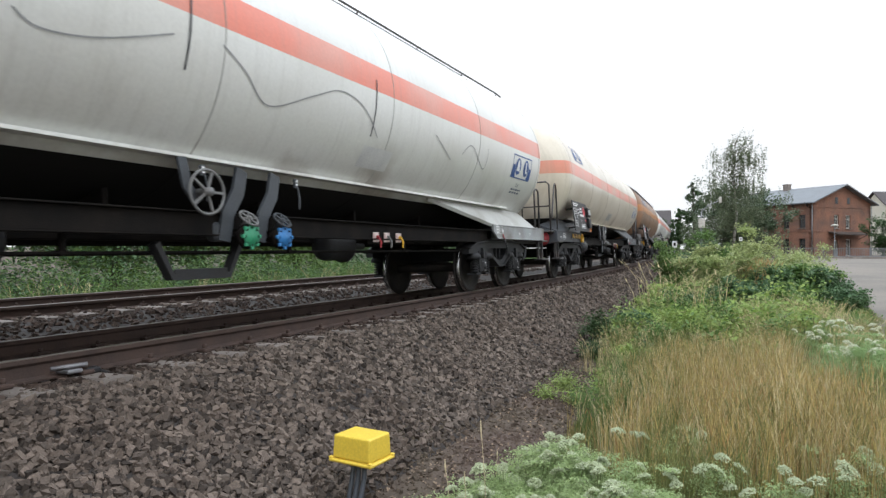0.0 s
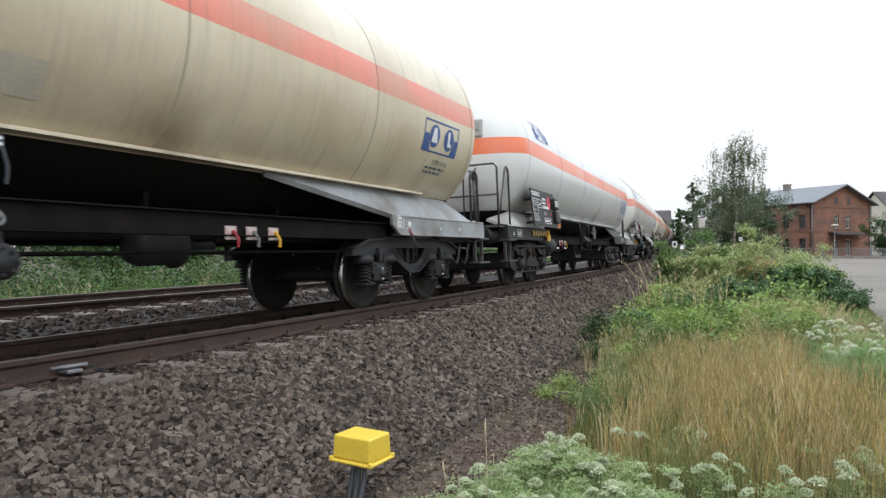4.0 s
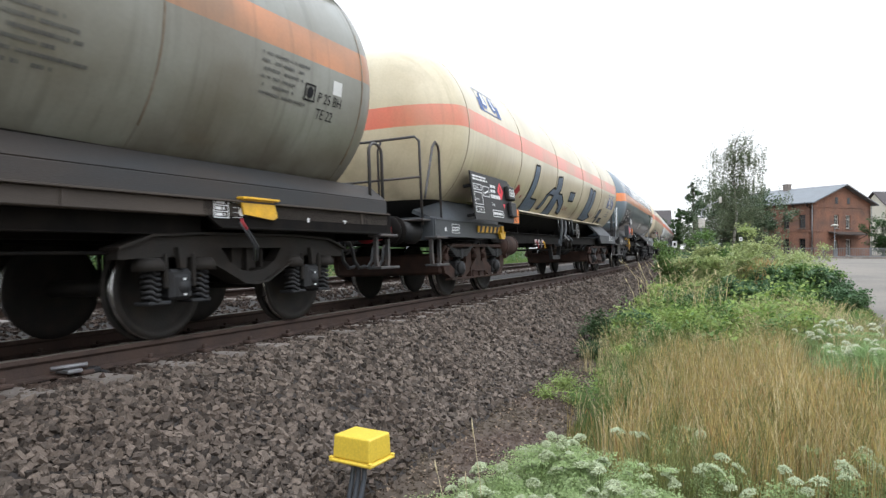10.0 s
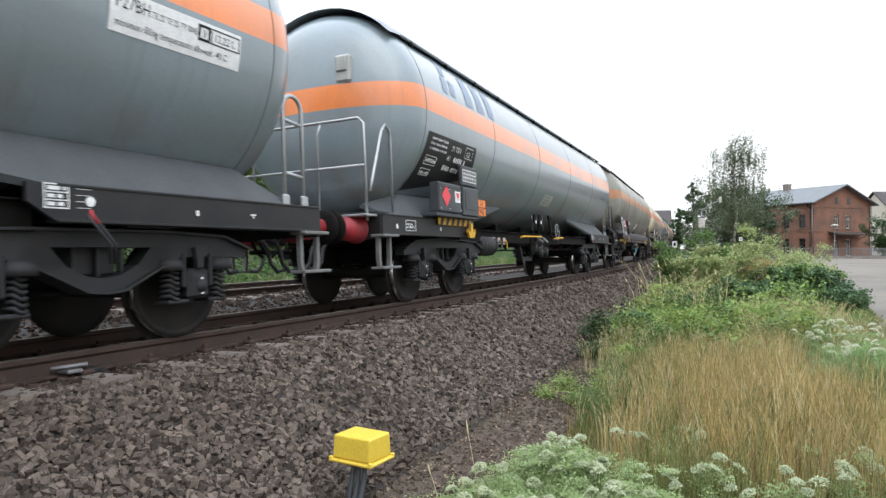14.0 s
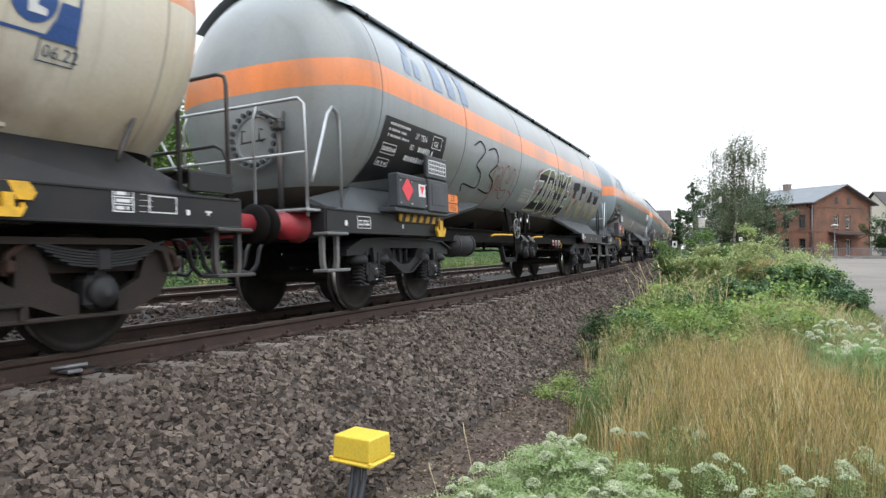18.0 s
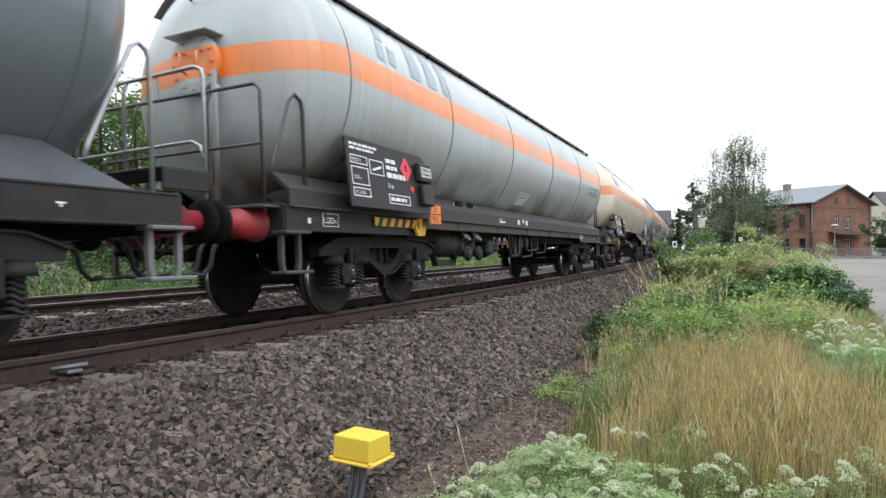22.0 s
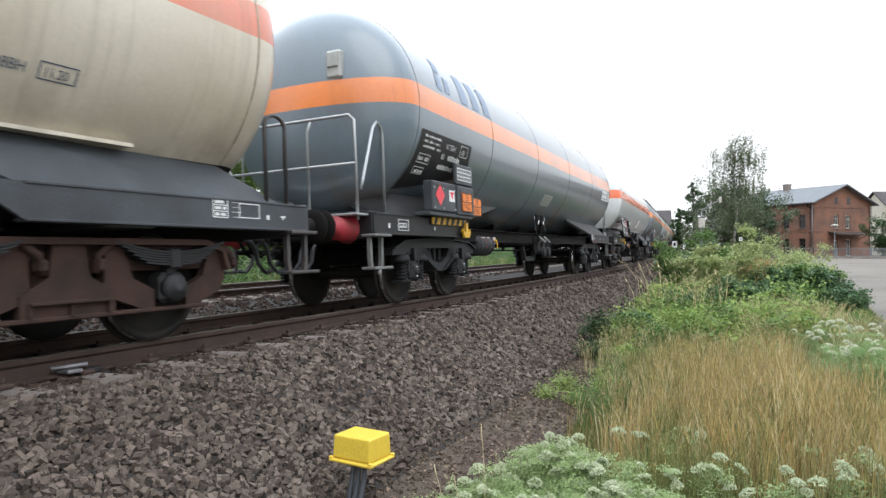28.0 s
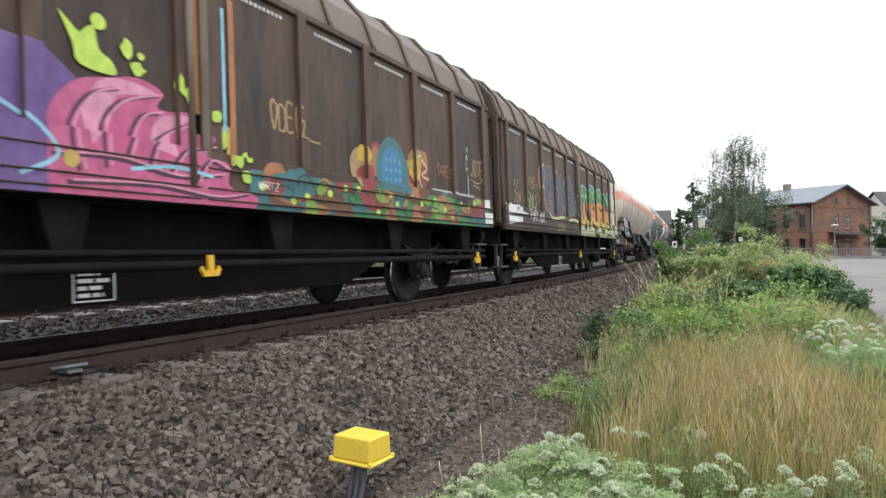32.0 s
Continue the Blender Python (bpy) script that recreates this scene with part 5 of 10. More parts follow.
        lb = part("test_label", lab, WHITE, w, None, "white test-date label")

        def txt(g):
            shell_word(g, "P27BH", ty + 0.04, -0.22, 0.1, wide=0.8)
            shell_word(g, "minimum filling temperature allowed: -40 C", ty + 0.05, -0.35, 0.058, wide=0.78)
            shell_word(g, "TE 22 TE 25 TY 0045", ty + 0.35, -0.215, 0.052, wide=0.72)
            shell_word(g, spec["test"], ty + 0.97, -0.22, 0.07, wide=0.85)
            for p, q, u, v in ((0.94, -0.25, 0.32, 0.01), (0.94, -0.13, 0.32, 0.01), (0.94, -0.25, 0.01, 0.13), (1.25, -0.25, 0.01, 0.13)):
                patch(g, ty + p, ty + p + u, q, q + v, 0.009, 1)
            shell_word(g, "3", ty + 0.845, -0.215, 0.06, 0.012, wide=0.9)
            for p, q, u, v in ((0.80, -0.25, 0.13, 0.022), (0.80, -0.14, 0.13, 0.022), (0.80, -0.25, 0.022, 0.13), (0.908, -0.25, 0.022, 0.13)):
                patch(g, ty + p, ty + p + u, q, q + v, 0.009, 1)
        tagged(part("test_lettering", txt, GRAF_BLACK, lb, None), kind="stuff")
        bar_logo(w, -half + 2.25, 0.63)
        if spec.get("side_panel"):
            def small_panel(g):
                poly(g, [(-5.09, -0.6), (-5.05, -0.9), (-4.16, -0.9), (-4.22, -0.56)], 0.005)
            sp = part("small_panel", small_panel, BLACK, w, None, "small black panel painted on the tank")

            def panel_marks(g):
                for y0, y1, a0, a1 in ((-4.95, -4.62, -0.84, -0.64), (-4.5, -4.27, -0.82, -0.7)):
                    for q in (a0, a1):
                        patch(g, y0, y1, q, q + 0.012, 0.008, 1)
                    for p in (y0, y1 - 0.012):
                        patch(g, p, p + 0.012, a0, a1, 0.008, 1)
                bars_shell(g, -4.92, -0.7, 0.26, 2, rng)
            tagged(part("panel_lettering", panel_marks, WHITE, sp, None), kind="stuff")
            part("valve_wheel", handwheel_build, DULL_YELLOW, w, pose(1.24, -4.5, 0.92), "yellow spoked hand brake wheel", "yellow_wheel")
    elif fx == "old":
        def txt(g):
            shell_word(g, "P 25 BH", half - 2.34, -0.43, 0.115, wide=0.8)
            shell_word(g, "TE 22", half - 2.33, -0.60, 0.115, wide=0.8)
            for p, q, u, v in ((-2.56, -0.45, 0.17, 0.018), (-2.56, -0.29, 0.17, 0.018), (-2.56, -0.45, 0.018, 0.17), (-2.41, -0.45, 0.018, 0.178)):
                patch(g, half + p, half + p + u, q, q + v, 0.009, 1)
            poly(g, [(half - 2.475 + 0.05 * math.cos(i * 0.5236), -0.36 + 0.06 * math.sin(i * 0.5236)) for i in range(12)], 0.009)
        tagged(part("test_lettering", txt, GRAF_BLACK, w, None), kind="stuff")

        def worn(g):
            for y0, a0, wide in ((half - 3.2, -0.14, 0.72), (half - 5.5, -0.42, 0.62)):
                for k in range(6):
                    p, end = 0.0, wide * rng.uniform(0.6, 1.0)
                    while p < end:
                        d = rng.uniform(0.012, 0.03)
                        if rng.random() > 0.15:
                            patch(g, y0 + p, y0 + p + d, a0 - 0.075 * k, a0 - 0.075 * k + 0.03, 0.007, 1)
                        p += d + 0.009
        tagged(part("worn_lettering", worn, LABEL_FADED, w, None, "faded dark lines of writing"), kind="stuff")

        def white(g):
            patch(g, half - 2.1, half - 1.94, -0.3, -0.15, 0.005)
        lb = part("test_label", white, LABEL_PALE, w, None, "small white test label")

        def dark(g):
            patch(g, -4.6, -4.26, -0.99, -0.62, 0.005)
        part("painted_square", dark, BLACK, w, None, "black square painted on the tank")

        def lift(g):
            y = half - 3.1
            g.prism([(y - 0.24, 1.26), (y + 0.2, 1.26), (y + 0.26, 1.09), (y + 0.2, 1.06), (y - 0.2, 1.1)], 1.285, 1.31)
            g.box((1.3, y, 1.25), (0.1, 0.5, 0.025), 0.006)
        part("lifting_plate", lift, YELLOW, w, None, "worn yellow lifting plate")
    elif fx == "plain" and spec.get("seam"):
        def txt(g):
            shell_word(g, "P28BH", half - 3.8, -0.84, 0.08, wide=0.85)
            shell_word(g, "11.20", half - 3.43, -0.84, 0.075, wide=0.8)
            y, a = half - 3.46, -0.865
            for p, q, u, v in ((0, 0, 0.26, 0.01), (0, 0.12, 0.26, 0.01), (0, 0, 0.01, 0.13), (0.26, 0, 0.01, 0.13)):
                patch(g, y + p, y + p + u, a + q, a + q + v, 0.006)
        tagged(part("test_lettering", txt, GRAF_SLATE, w, None), kind="stuff")
    else:
        def txt(g):
            shell_word(g, "P25BH", half - 3.1, -0.22, 0.085, wide=0.85)
            bars_shell(g, half - 2.72, -0.2, 0.45, 1, rng)
            bars_shell(g, half - 3.1, -0.33, 1.15, 2, rng)
            shell_word(g, spec["test"], half - 2.0, -0.22, 0.07, wide=0.85)
            poly(g, [(half - 2.13 + 0.06 * math.cos(i * 0.5236), -0.18 + 0.065 * math.sin(i * 0.5236)) for i in range(12)], 0.008)
        tagged(part("test_lettering", txt, GRAF_SLATE, w, None), kind="stuff")
        if fx != "plain":
            bar_logo(w, -half + 2.25, 0.63, LOGO_FAINT if spec.get("rig") else None)
    return w


def bars_shell(g, y, a, width, n, rng):
    for i in range(n):
        p, end = 0.0, width * (0.8 + 0.2 * rng.random())
        while p < end:
            k = min(0.05 + 0.09 * rng.random(), end - p)
            patch(g, y + p, y + p + k * 0.85, a - i * 0.07, a - i * 0.07 + 0.035, 0.009, 1)
            p += k + 0.02


# ---- the train ----
SEAMS = {}


def paint(name, col, stripe, dirt, amount, rough=0.32, rust=0.0, belt=0.0, belly_shade_col=(0.010, 0.0095, 0.009), coat=0.4, **stains):
    """Tank paint, and the darker, grimier paint of its welds."""
    SEAMS[name] = tank_paint(name + "_on_weld", [c * 0.62 for c in col], [c * 0.7 for c in stripe], [c * 0.6 for c in dirt], 0.6, rough=0.6, belt=belt, belly_shade_col=belly_shade_col)
    return tank_paint(name, col, stripe, dirt, amount, rough=rough, rust=rust, belt=belt, belly_shade_col=belly_shade_col, coat=coat, **stains)


SALMON, TOMATO, ORANGE = (0.72, 0.20, 0.13), (0.80, 0.15, 0.04), (0.82, 0.23, 0.045)
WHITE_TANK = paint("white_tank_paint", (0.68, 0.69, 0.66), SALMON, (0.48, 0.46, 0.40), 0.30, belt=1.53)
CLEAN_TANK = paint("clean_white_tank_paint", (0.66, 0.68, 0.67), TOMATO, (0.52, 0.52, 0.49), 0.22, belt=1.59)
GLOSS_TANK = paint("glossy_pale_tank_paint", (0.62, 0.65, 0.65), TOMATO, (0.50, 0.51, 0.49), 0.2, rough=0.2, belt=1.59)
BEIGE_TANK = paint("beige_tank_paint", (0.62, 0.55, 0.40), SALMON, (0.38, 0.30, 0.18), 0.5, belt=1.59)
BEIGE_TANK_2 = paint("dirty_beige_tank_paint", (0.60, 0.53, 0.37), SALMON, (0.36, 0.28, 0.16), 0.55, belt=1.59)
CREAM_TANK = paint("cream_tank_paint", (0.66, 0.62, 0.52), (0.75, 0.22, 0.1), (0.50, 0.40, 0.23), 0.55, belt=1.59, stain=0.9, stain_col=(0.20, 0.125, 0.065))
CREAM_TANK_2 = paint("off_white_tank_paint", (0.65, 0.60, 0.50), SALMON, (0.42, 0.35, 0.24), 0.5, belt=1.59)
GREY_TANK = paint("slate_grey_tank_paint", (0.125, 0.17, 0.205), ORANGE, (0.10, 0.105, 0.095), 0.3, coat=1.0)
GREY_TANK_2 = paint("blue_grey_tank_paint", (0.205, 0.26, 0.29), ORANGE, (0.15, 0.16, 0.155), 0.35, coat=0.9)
GREY_TANK_3 = paint("weathered_blue_grey_paint", (0.24, 0.27, 0.28), ORANGE, (0.17, 0.165, 0.14), 0.5, belt=1.57, belly_shade_col=(0.06, 0.05, 0.042))
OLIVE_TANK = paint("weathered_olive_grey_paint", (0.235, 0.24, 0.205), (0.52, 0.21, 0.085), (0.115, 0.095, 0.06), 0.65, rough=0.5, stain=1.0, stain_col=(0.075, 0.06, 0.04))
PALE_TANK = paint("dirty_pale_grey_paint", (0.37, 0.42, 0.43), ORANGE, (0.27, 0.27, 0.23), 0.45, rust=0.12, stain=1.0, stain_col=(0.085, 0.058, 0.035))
DARK_TANK = paint("dark_blue_grey_paint", (0.15, 0.19, 0.215), ORANGE, (0.11, 0.11, 0.10), 0.35, coat=0.8)
RUST_TANK = paint("rusty_orange_tank_paint", (0.24, 0.13, 0.07), (0.5, 0.2, 0.05), (0.13, 0.075, 0.05), 0.6, rough=0.55, rust=0.3)
SEAM_RUST = material("grimy_weld_seam", (0.30, 0.25, 0.18), 0.6, col2=(0.5, 0.42, 0.32), amount=0.9, scale=2.5, fine=0.3)
FAINT_PALE = material("worn_off_label_on_white", (0.54, 0.55, 0.55), 0.45, col2=(0.62, 0.63, 0.61), amount=0.9, scale=4)
FAINT_CREAM = material("worn_off_label_on_cream", (0.48, 0.45, 0.36), 0.5, col2=(0.57, 0.53, 0.43), amount=0.9, scale=4)
GIRDER_RUST = material("rust_brown_girder_flange", (0.062, 0.048, 0.038), 0.75, col2=(0.045, 0.036, 0.030), amount=0.8, scale=1.5, stretch=(1, 0.5, 2))
GIRDER_BROWN = material("grimy_girder_paint", (0.026, 0.027, 0.029), 0.65, col2=(0.040, 0.030, 0.024), amount=0.8, scale=1.5, stretch=(1, 0.5, 2))
SEAM_DARK = material("dark_rusty_weld", (0.16, 0.115, 0.075), 0.7, col2=(0.28, 0.26, 0.22), amount=0.9, scale=2.5, fine=0.3)
PALE_PLATE = material("dusty_white_plate", (0.46, 0.47, 0.45), 0.6, col2=(0.25, 0.23, 0.2), amount=0.5, scale=2)
SHADE_GREY = material("grey_sun_shield_sheet", (0.26, 0.30, 0.33), 0.45, col2=(0.16, 0.17, 0.17), amount=0.5, scale=1)
SHADE_DIRTY = material("stained_sun_shield_sheet", (0.22, 0.18, 0.19), 0.55, col2=(0.12, 0.10, 0.09), amount=0.6, scale=1)

WAGONS = []          # (thing, centre along the train, distance of the axle groups from the centre, front end)


def add_wagon(head, tail, axles=None, **spec):
    """head, tail: the buffer faces along the train; axles: the outermost front and rear axle."""
    spec.setdefault("seed", int(abs(head) * 10) + 3)
    mid = (head + tail) / 2
    first, last = axles or (head - 2.1, tail + 2.1)
    spec["L"], spec["pivots"] = head - tail, (last + 0.9 - mid, first - 0.9 - mid)
    w = tank_wagon(spec)
    WAGONS.append((w, mid, (head - tail) / 2 - 2.9))
    return w


def build_train():
    silver, dark = "galvanised tube railing", "dark painted tube railing"
    add_wagon(86.4, 68.6, label="white tank wagon with a red stripe, far ahead", paint=WHITE_TANK, bogie="coil", board="Zags", mark="17,9 m", test="05.21", front="logo", skirt=True)
    add_wagon(68.6, 50.7, label="white tank wagon with a red stripe", paint=WHITE_TANK, bogie="coil", board="Zags", mark="17,9 m", test="05.21", front="logo", skirt=True)
    add_wagon(50.7, 32.9, label="rust-stained brown tank wagon with a dark sun shield", paint=RUST_TANK, bogie="coil", board="Zags", mark="17,9 m", test="05.21", shade=SHADE_DIRTY, railing=dark)
    add_wagon(32.9, 14.9, label="white tank wagon with a salmon stripe and stained end", paint=CREAM_TANK_2, bogie="coil", board="Zags", mark="18,0 m", test="04.22", front="logo", skirt=True, railing=dark, frame=FRAME_GREY)
    w1 = add_wagon(14.9, -3.6, (12.8, -1.47), label="white tank wagon with a salmon stripe and scrawled lines", paint=WHITE_TANK, bogie="coil", board="Zags", mark="18,0 m", test="05.22", front="logo",
                   skirt=True, flange=True, frame=FRAME_PALE, saddle=PALE_PLATE, buffers=(ORANGE_BUF, BLACK), hand=-1.46, slant=True, arms=(-0.98, -0.49), cap1=VALVE_GREEN, cap2=VALVE_BLUE, lever=1.6, toprail=True, faint=FAINT_PALE, patch=(1.0, 1.7))
    add_wagon(-3.6, -21.28, (-5.73, -19.25), label="clean white tank wagon with an orange-red stripe", paint=CLEAN_TANK, bogie="leaf", saddle_rear=PALE_PLATE, board="Zagkks", mark="18,0 m", test="05.22 L", front="logo", skirt=True,
              bogie_mat=BOGIE, railing=dark, post=True, lamp=True, buffers=(BLACK, BLACK), lever=-3.2, faint=FAINT_PALE, patch=(-0.26, 0.52), hand=1.06, arms=(-0.22, 0.2))
    add_wagon(-21.28, -38.88, (-23.3, -36.78), label="stained beige tank wagon with a salmon stripe", paint=BEIGE_TANK, bogie="coil", board="Zags", mark="17,6 m", test="P29BH 10.16", front="logo", skirt=True,
              flange=True, frame=FRAME_PALE, buffers=(BLACK, BLACK), faint=FAINT_CREAM)
    add_wagon(-38.88, -56.7, (-40.97, -54.6), label="slate-grey tank wagon with an orange stripe", paint=GREY_TANK, bogie="coil", side_panel=True, mark="17,9 m", test="02.23 L", patch=(-0.1, 0.65), hand=None, lever=-4.0, front="plate", ladder=True, lamp=True,
              rail_mat=GALV, railing=silver, buffers=(RED, RED))
    w5 = add_wagon(-56.7, -74.35, (-58.82, -72.33), label="dirty beige tank wagon with blue-grey painted letters", paint=BEIGE_TANK_2, seam=SEAM_RUST, bogie="leaf", bogie_mat=BOGIE_RUST, board="Zags", mark="17,8 m", test="P28BH 11.20", front="logo",
                   skirt=True, frame=FRAME_GREY, railing=dark, buffers=(BLACK, BLACK), hand=1.75, arms=(0.35, 0.78), lever=-2.2, faint=FAINT_CREAM, patch=(5.1, 5.5), patch_a=(-0.62, -0.3))
    add_wagon(-74.35, -91.8, (-76.4, -89.75), label="weathered olive-grey tank wagon with a faded orange stripe", paint=OLIVE_TANK, bogie="coil", bogie_mat=BOGIE_SOOT, board="Zags", mark="17,3 m", test="09.21", shade=SHADE_DIRTY, front="old",
              flange=True, railing=dark, frame=UNDER, buffers=(RED, RED), cap1=VALVE_GREEN, cap2=VALVE_BLUE, girder=GIRDER_BROWN, label_mat=LABEL_PALE, seam=SEAM_DARK, patch=(0.28, 1.09), patch_a=(-1.08, -0.78), hand=0.85, arms=(0.0, 0.5))
    add_wagon(-91.8, -109.36, (-93.86, -107.21), label="blue-grey tank wagon with an orange stripe and sun shield", saddle=SADDLE_GREY, paint=GREY_TANK_2, bogie="coil", mark="17,4 m", test="06.23", shade=SHADE_GREY, railing=silver, lamp=True,
              rail_mat=GALV, ladder=True, buffers=(RED, RED), rods_yellow=((-2.11, -0.55), (0.65, 1.55)), hand=0.9, arms=(-0.75, -0.3), lever=-3.5, patch=(-0.55, 0.26))
    add_wagon(-109.36, -127.1, (-111.52, -125.15), label="blue-grey tank wagon with a white test label", saddle=SADDLE_GREY, paint=GREY_TANK_2, bogie="coil", mark="17,7 m", test="12.22 L", front="plate", lever=-4.0, test_y=3.27, ladder=True, lamp=True, rail_mat=GALV,
              railing=silver, buffers=(RED, RED))
    w9 = add_wagon(-127.1, -144.4, (-129.09, -142.5), label="blue-grey tank wagon with large green and black graffiti", saddle=SADDLE_GREY, paint=GREY_TANK_3, bogie="coil", mark="17,7 m", test="P25BH", shade=SHADE_GREY, flange=True, railing=silver,
                   rail_mat=GALV, post=True, buffers=(RED, RED), hand=-1.13, arms=(-0.6, -0.12), patch=(-0.88, -0.1), patch_a=(-1.04, -0.72), rods_yellow=((-2.6, -1.37), (0.08, 0.85)))
    add_wagon(-144.4, -161.75, (-146.3, -159.97), label="cream tank wagon with an orange-red stripe", paint=CREAM_TANK, bogie="leaf", bogie_mat=BOGIE_BROWN, front_rail=1.23, front_hook=True, logo=3.38, board="Zags", mark="17,0 m", test="06.22", front="logo", skirt=True,
              flange=True, buffers=(RED, RED), toprail=True, hand=None, arms=(-1.35, -0.88), lever=1.2, seams=(-7.1, -3.5, -0.03, 3.42, 7.1), faint=FAINT_CREAM, patch=(-0.74, -0.09), patch_a=(-1.1, -0.8))
    add_wagon(-161.75, -179.4, (-163.53, -177.35), label="dirty pale grey tank wagon with rust runs", paint=PALE_TANK, bogie="coil", bogie_mat=BOGIE_SOOT, board="Zags", mark="17,8 m", test="10.21", shade=SHADE_DIRTY, railing=dark, rig=True,
              buffers=(RED, RED), girder=GIRDER_BROWN, label_mat=LABEL_PALE, seam=SEAM_DARK, pipes=True, patch=(-0.42, 0.22), patch_a=(-1.12, -0.81), hand=None, arms=(-3.4, -2.9), lever=-1.6)
    add_wagon(-179.4, -197.0, (-181.49, -195.04), label="dark blue-grey tank wagon with an orange stripe", saddle=SADDLE_GREY, paint=DARK_TANK, bogie="coil", front_rail=0.82, rail_mat=GALV, mark="17,7 m", test="12.20 L", shade=SHADE_GREY, flange=True, buffers=(RED, RED),
              rods_yellow=((-3.4, -1.16), (0.42, 1.06)), patch=(-0.38, 0.48))
    add_wagon(-197.0, -213.3, (-198.76, -211.66), label="glossy pale grey tank wagon with an orange-red stripe", paint=GLOSS_TANK, bogie="leaf", bogie_mat=BOGIE, board="Zagkks", mark="16,20 m", test="08.22 L", front="plain",
              skirt=True, buffers=(BLACK, BLACK), lever=-1.6, hoop=0.95, hand=1.92, arms=(0.55, 0.97), faint=FAINT_PALE, patch=(1.1, 1.9), patch_a=(-1.0, -0.6))
    add_wagon(-213.3, -231.1, (-215.4, -229.06), label="slate-grey tank wagon with an orange stripe", paint=GREY_TANK, bogie="coil", mark="17,9 m", test="03.22", patch=(-0.45, 0.3), hand=None, lever=-4.0, front="plate", ladder=True, lamp=True, rail_mat=GALV,
              railing=silver, buffers=(RED, RED))
    add_wagon(-231.1, -249.92, (-233.31, -247.73), label="off-white tank wagon with a salmon stripe", paint=CREAM_TANK_2, bogie="leaf", bogie_mat=BOGIE_RUST, board="Zags", mark="18,0 m", test="P28BH 11.21", front="plain", skirt=True,
              frame=FRAME_GREY, railing=dark, buffers=(BLACK, BLACK), hand=1.12, arms=(-0.3, 0.12), lever=-2.1, hoop=1.0, seam=SEAM_RUST, gear=True, faint=FAINT_CREAM, patch=(1.0, 1.5), patch_a=(-1.0, -0.55))
    return w1, w5, w9


W_SCRAWL, W_LETTERS, W_GRAF = build_train()


# ---- graffiti on three tank wagons ----
def scrawl(w, name, mat, paths, width, label):
    for k, p in enumerate(paths):
        def build(g, p=p):
            stroke(g, p, width)
        part(name, build, mat, w, None, label if k == 0 else "")


def letters(w, name, mat, shapes, label, e=0.008):
    for k, p in enumerate(shapes):
        def build(g, p=p):
            poly(g, p, e)
        part(name, build, mat, w, None, label if k == 0 else "")


def tank_words(w, name, mat, text, y, a, h, e, wide, label=""):
    def build(g):
        shell_word(g, text, y, a, h, e, 0.0, wide)
    return tagged(part(name, build, mat, w, None, label), kind="stuff")


GRAF_SAND = material("sandy_yellow_spray_paint", (0.36, 0.35, 0.22), 0.5, col2=(0.27, 0.27, 0.2), amount=0.6, scale=3, fine=0.2, fine_scale=11, bump=0.03)
GRAF_STEEL = material("steel_blue_spray_paint", (0.12, 0.165, 0.235), 0.5, col2=(0.085, 0.11, 0.15), amount=0.7, scale=2.5, fine=0.2, fine_scale=11, bump=0.03)
GRAF_STEEL_GREY = material("grey_spray_paint", (0.26, 0.28, 0.28), 0.5, amount=0.3, scale=3, fine=0.2, fine_scale=11, bump=0.03)
GRAF_PALE = material("pale_blue_highlight", (0.55, 0.6, 0.65), 0.5, amount=0.3, fine=0.2, fine_scale=11, bump=0.03)
GRAF_OLIVE = material("olive_green_spray_paint", (0.11, 0.125, 0.045), 0.5, col2=(0.10, 0.115, 0.035), amount=0.6, scale=2, fine=0.2, fine_scale=11, bump=0.03)
GRAF_SILVER = material("silver_spray_paint", (0.62, 0.64, 0.62), 0.4, amount=0.3, scale=2, fine=0.2, fine_scale=11, bump=0.03)
GRAF_RED = material("dull_red_spray_paint", (0.30, 0.05, 0.05), 0.5, amount=0.3, fine=0.2, fine_scale=11, bump=0.03)
GRAF_PINK = material("pink_spray_paint", (0.46, 0.085, 0.19), 0.6, col2=(0.40, 0.14, 0.22), amount=0.5, scale=1.5, fine=0.2, fine_scale=11, bump=0.03)
GRAF_ORANGE = material("orange_spray_paint", (0.50, 0.20, 0.075), 0.6, col2=(0.52, 0.26, 0.06), amount=0.7, scale=1, fine=0.2, fine_scale=11, bump=0.03)
GRAF_LIME = material("lime_spray_paint", (0.45, 0.60, 0.08), 0.5, col2=(0.3, 0.5, 0.1), amount=0.4, scale=2, fine=0.2, fine_scale=11, bump=0.03)
GRAF_GREEN = material("green_spray_paint", (0.04, 0.17, 0.055), 0.6, col2=(0.05, 0.26, 0.11), amount=0.5, scale=2, fine=0.2, fine_scale=11, bump=0.03)
GRAF_BLUE = material("blue_spray_paint", (0.045, 0.085, 0.12), 0.6, col2=(0.04, 0.05, 0.06), amount=0.5, scale=1.5, fine=0.2, fine_scale=11, bump=0.03)
GRAF_CYAN = material("pale_blue_spray_line", (0.25, 0.5, 0.62), 0.5, amount=0.3, fine=0.2, fine_scale=11, bump=0.03)
GRAF_TAN = material("tan_spray_line", (0.36, 0.23, 0.10), 0.5, amount=0.4, scale=3, fine=0.2, fine_scale=11, bump=0.03)
GRAF_AMBER = material("amber_spray_paint", (0.55, 0.36, 0.05), 0.6, col2=(0.42, 0.30, 0.10), amount=0.6, scale=2, fine=0.2, fine_scale=11, bump=0.03)
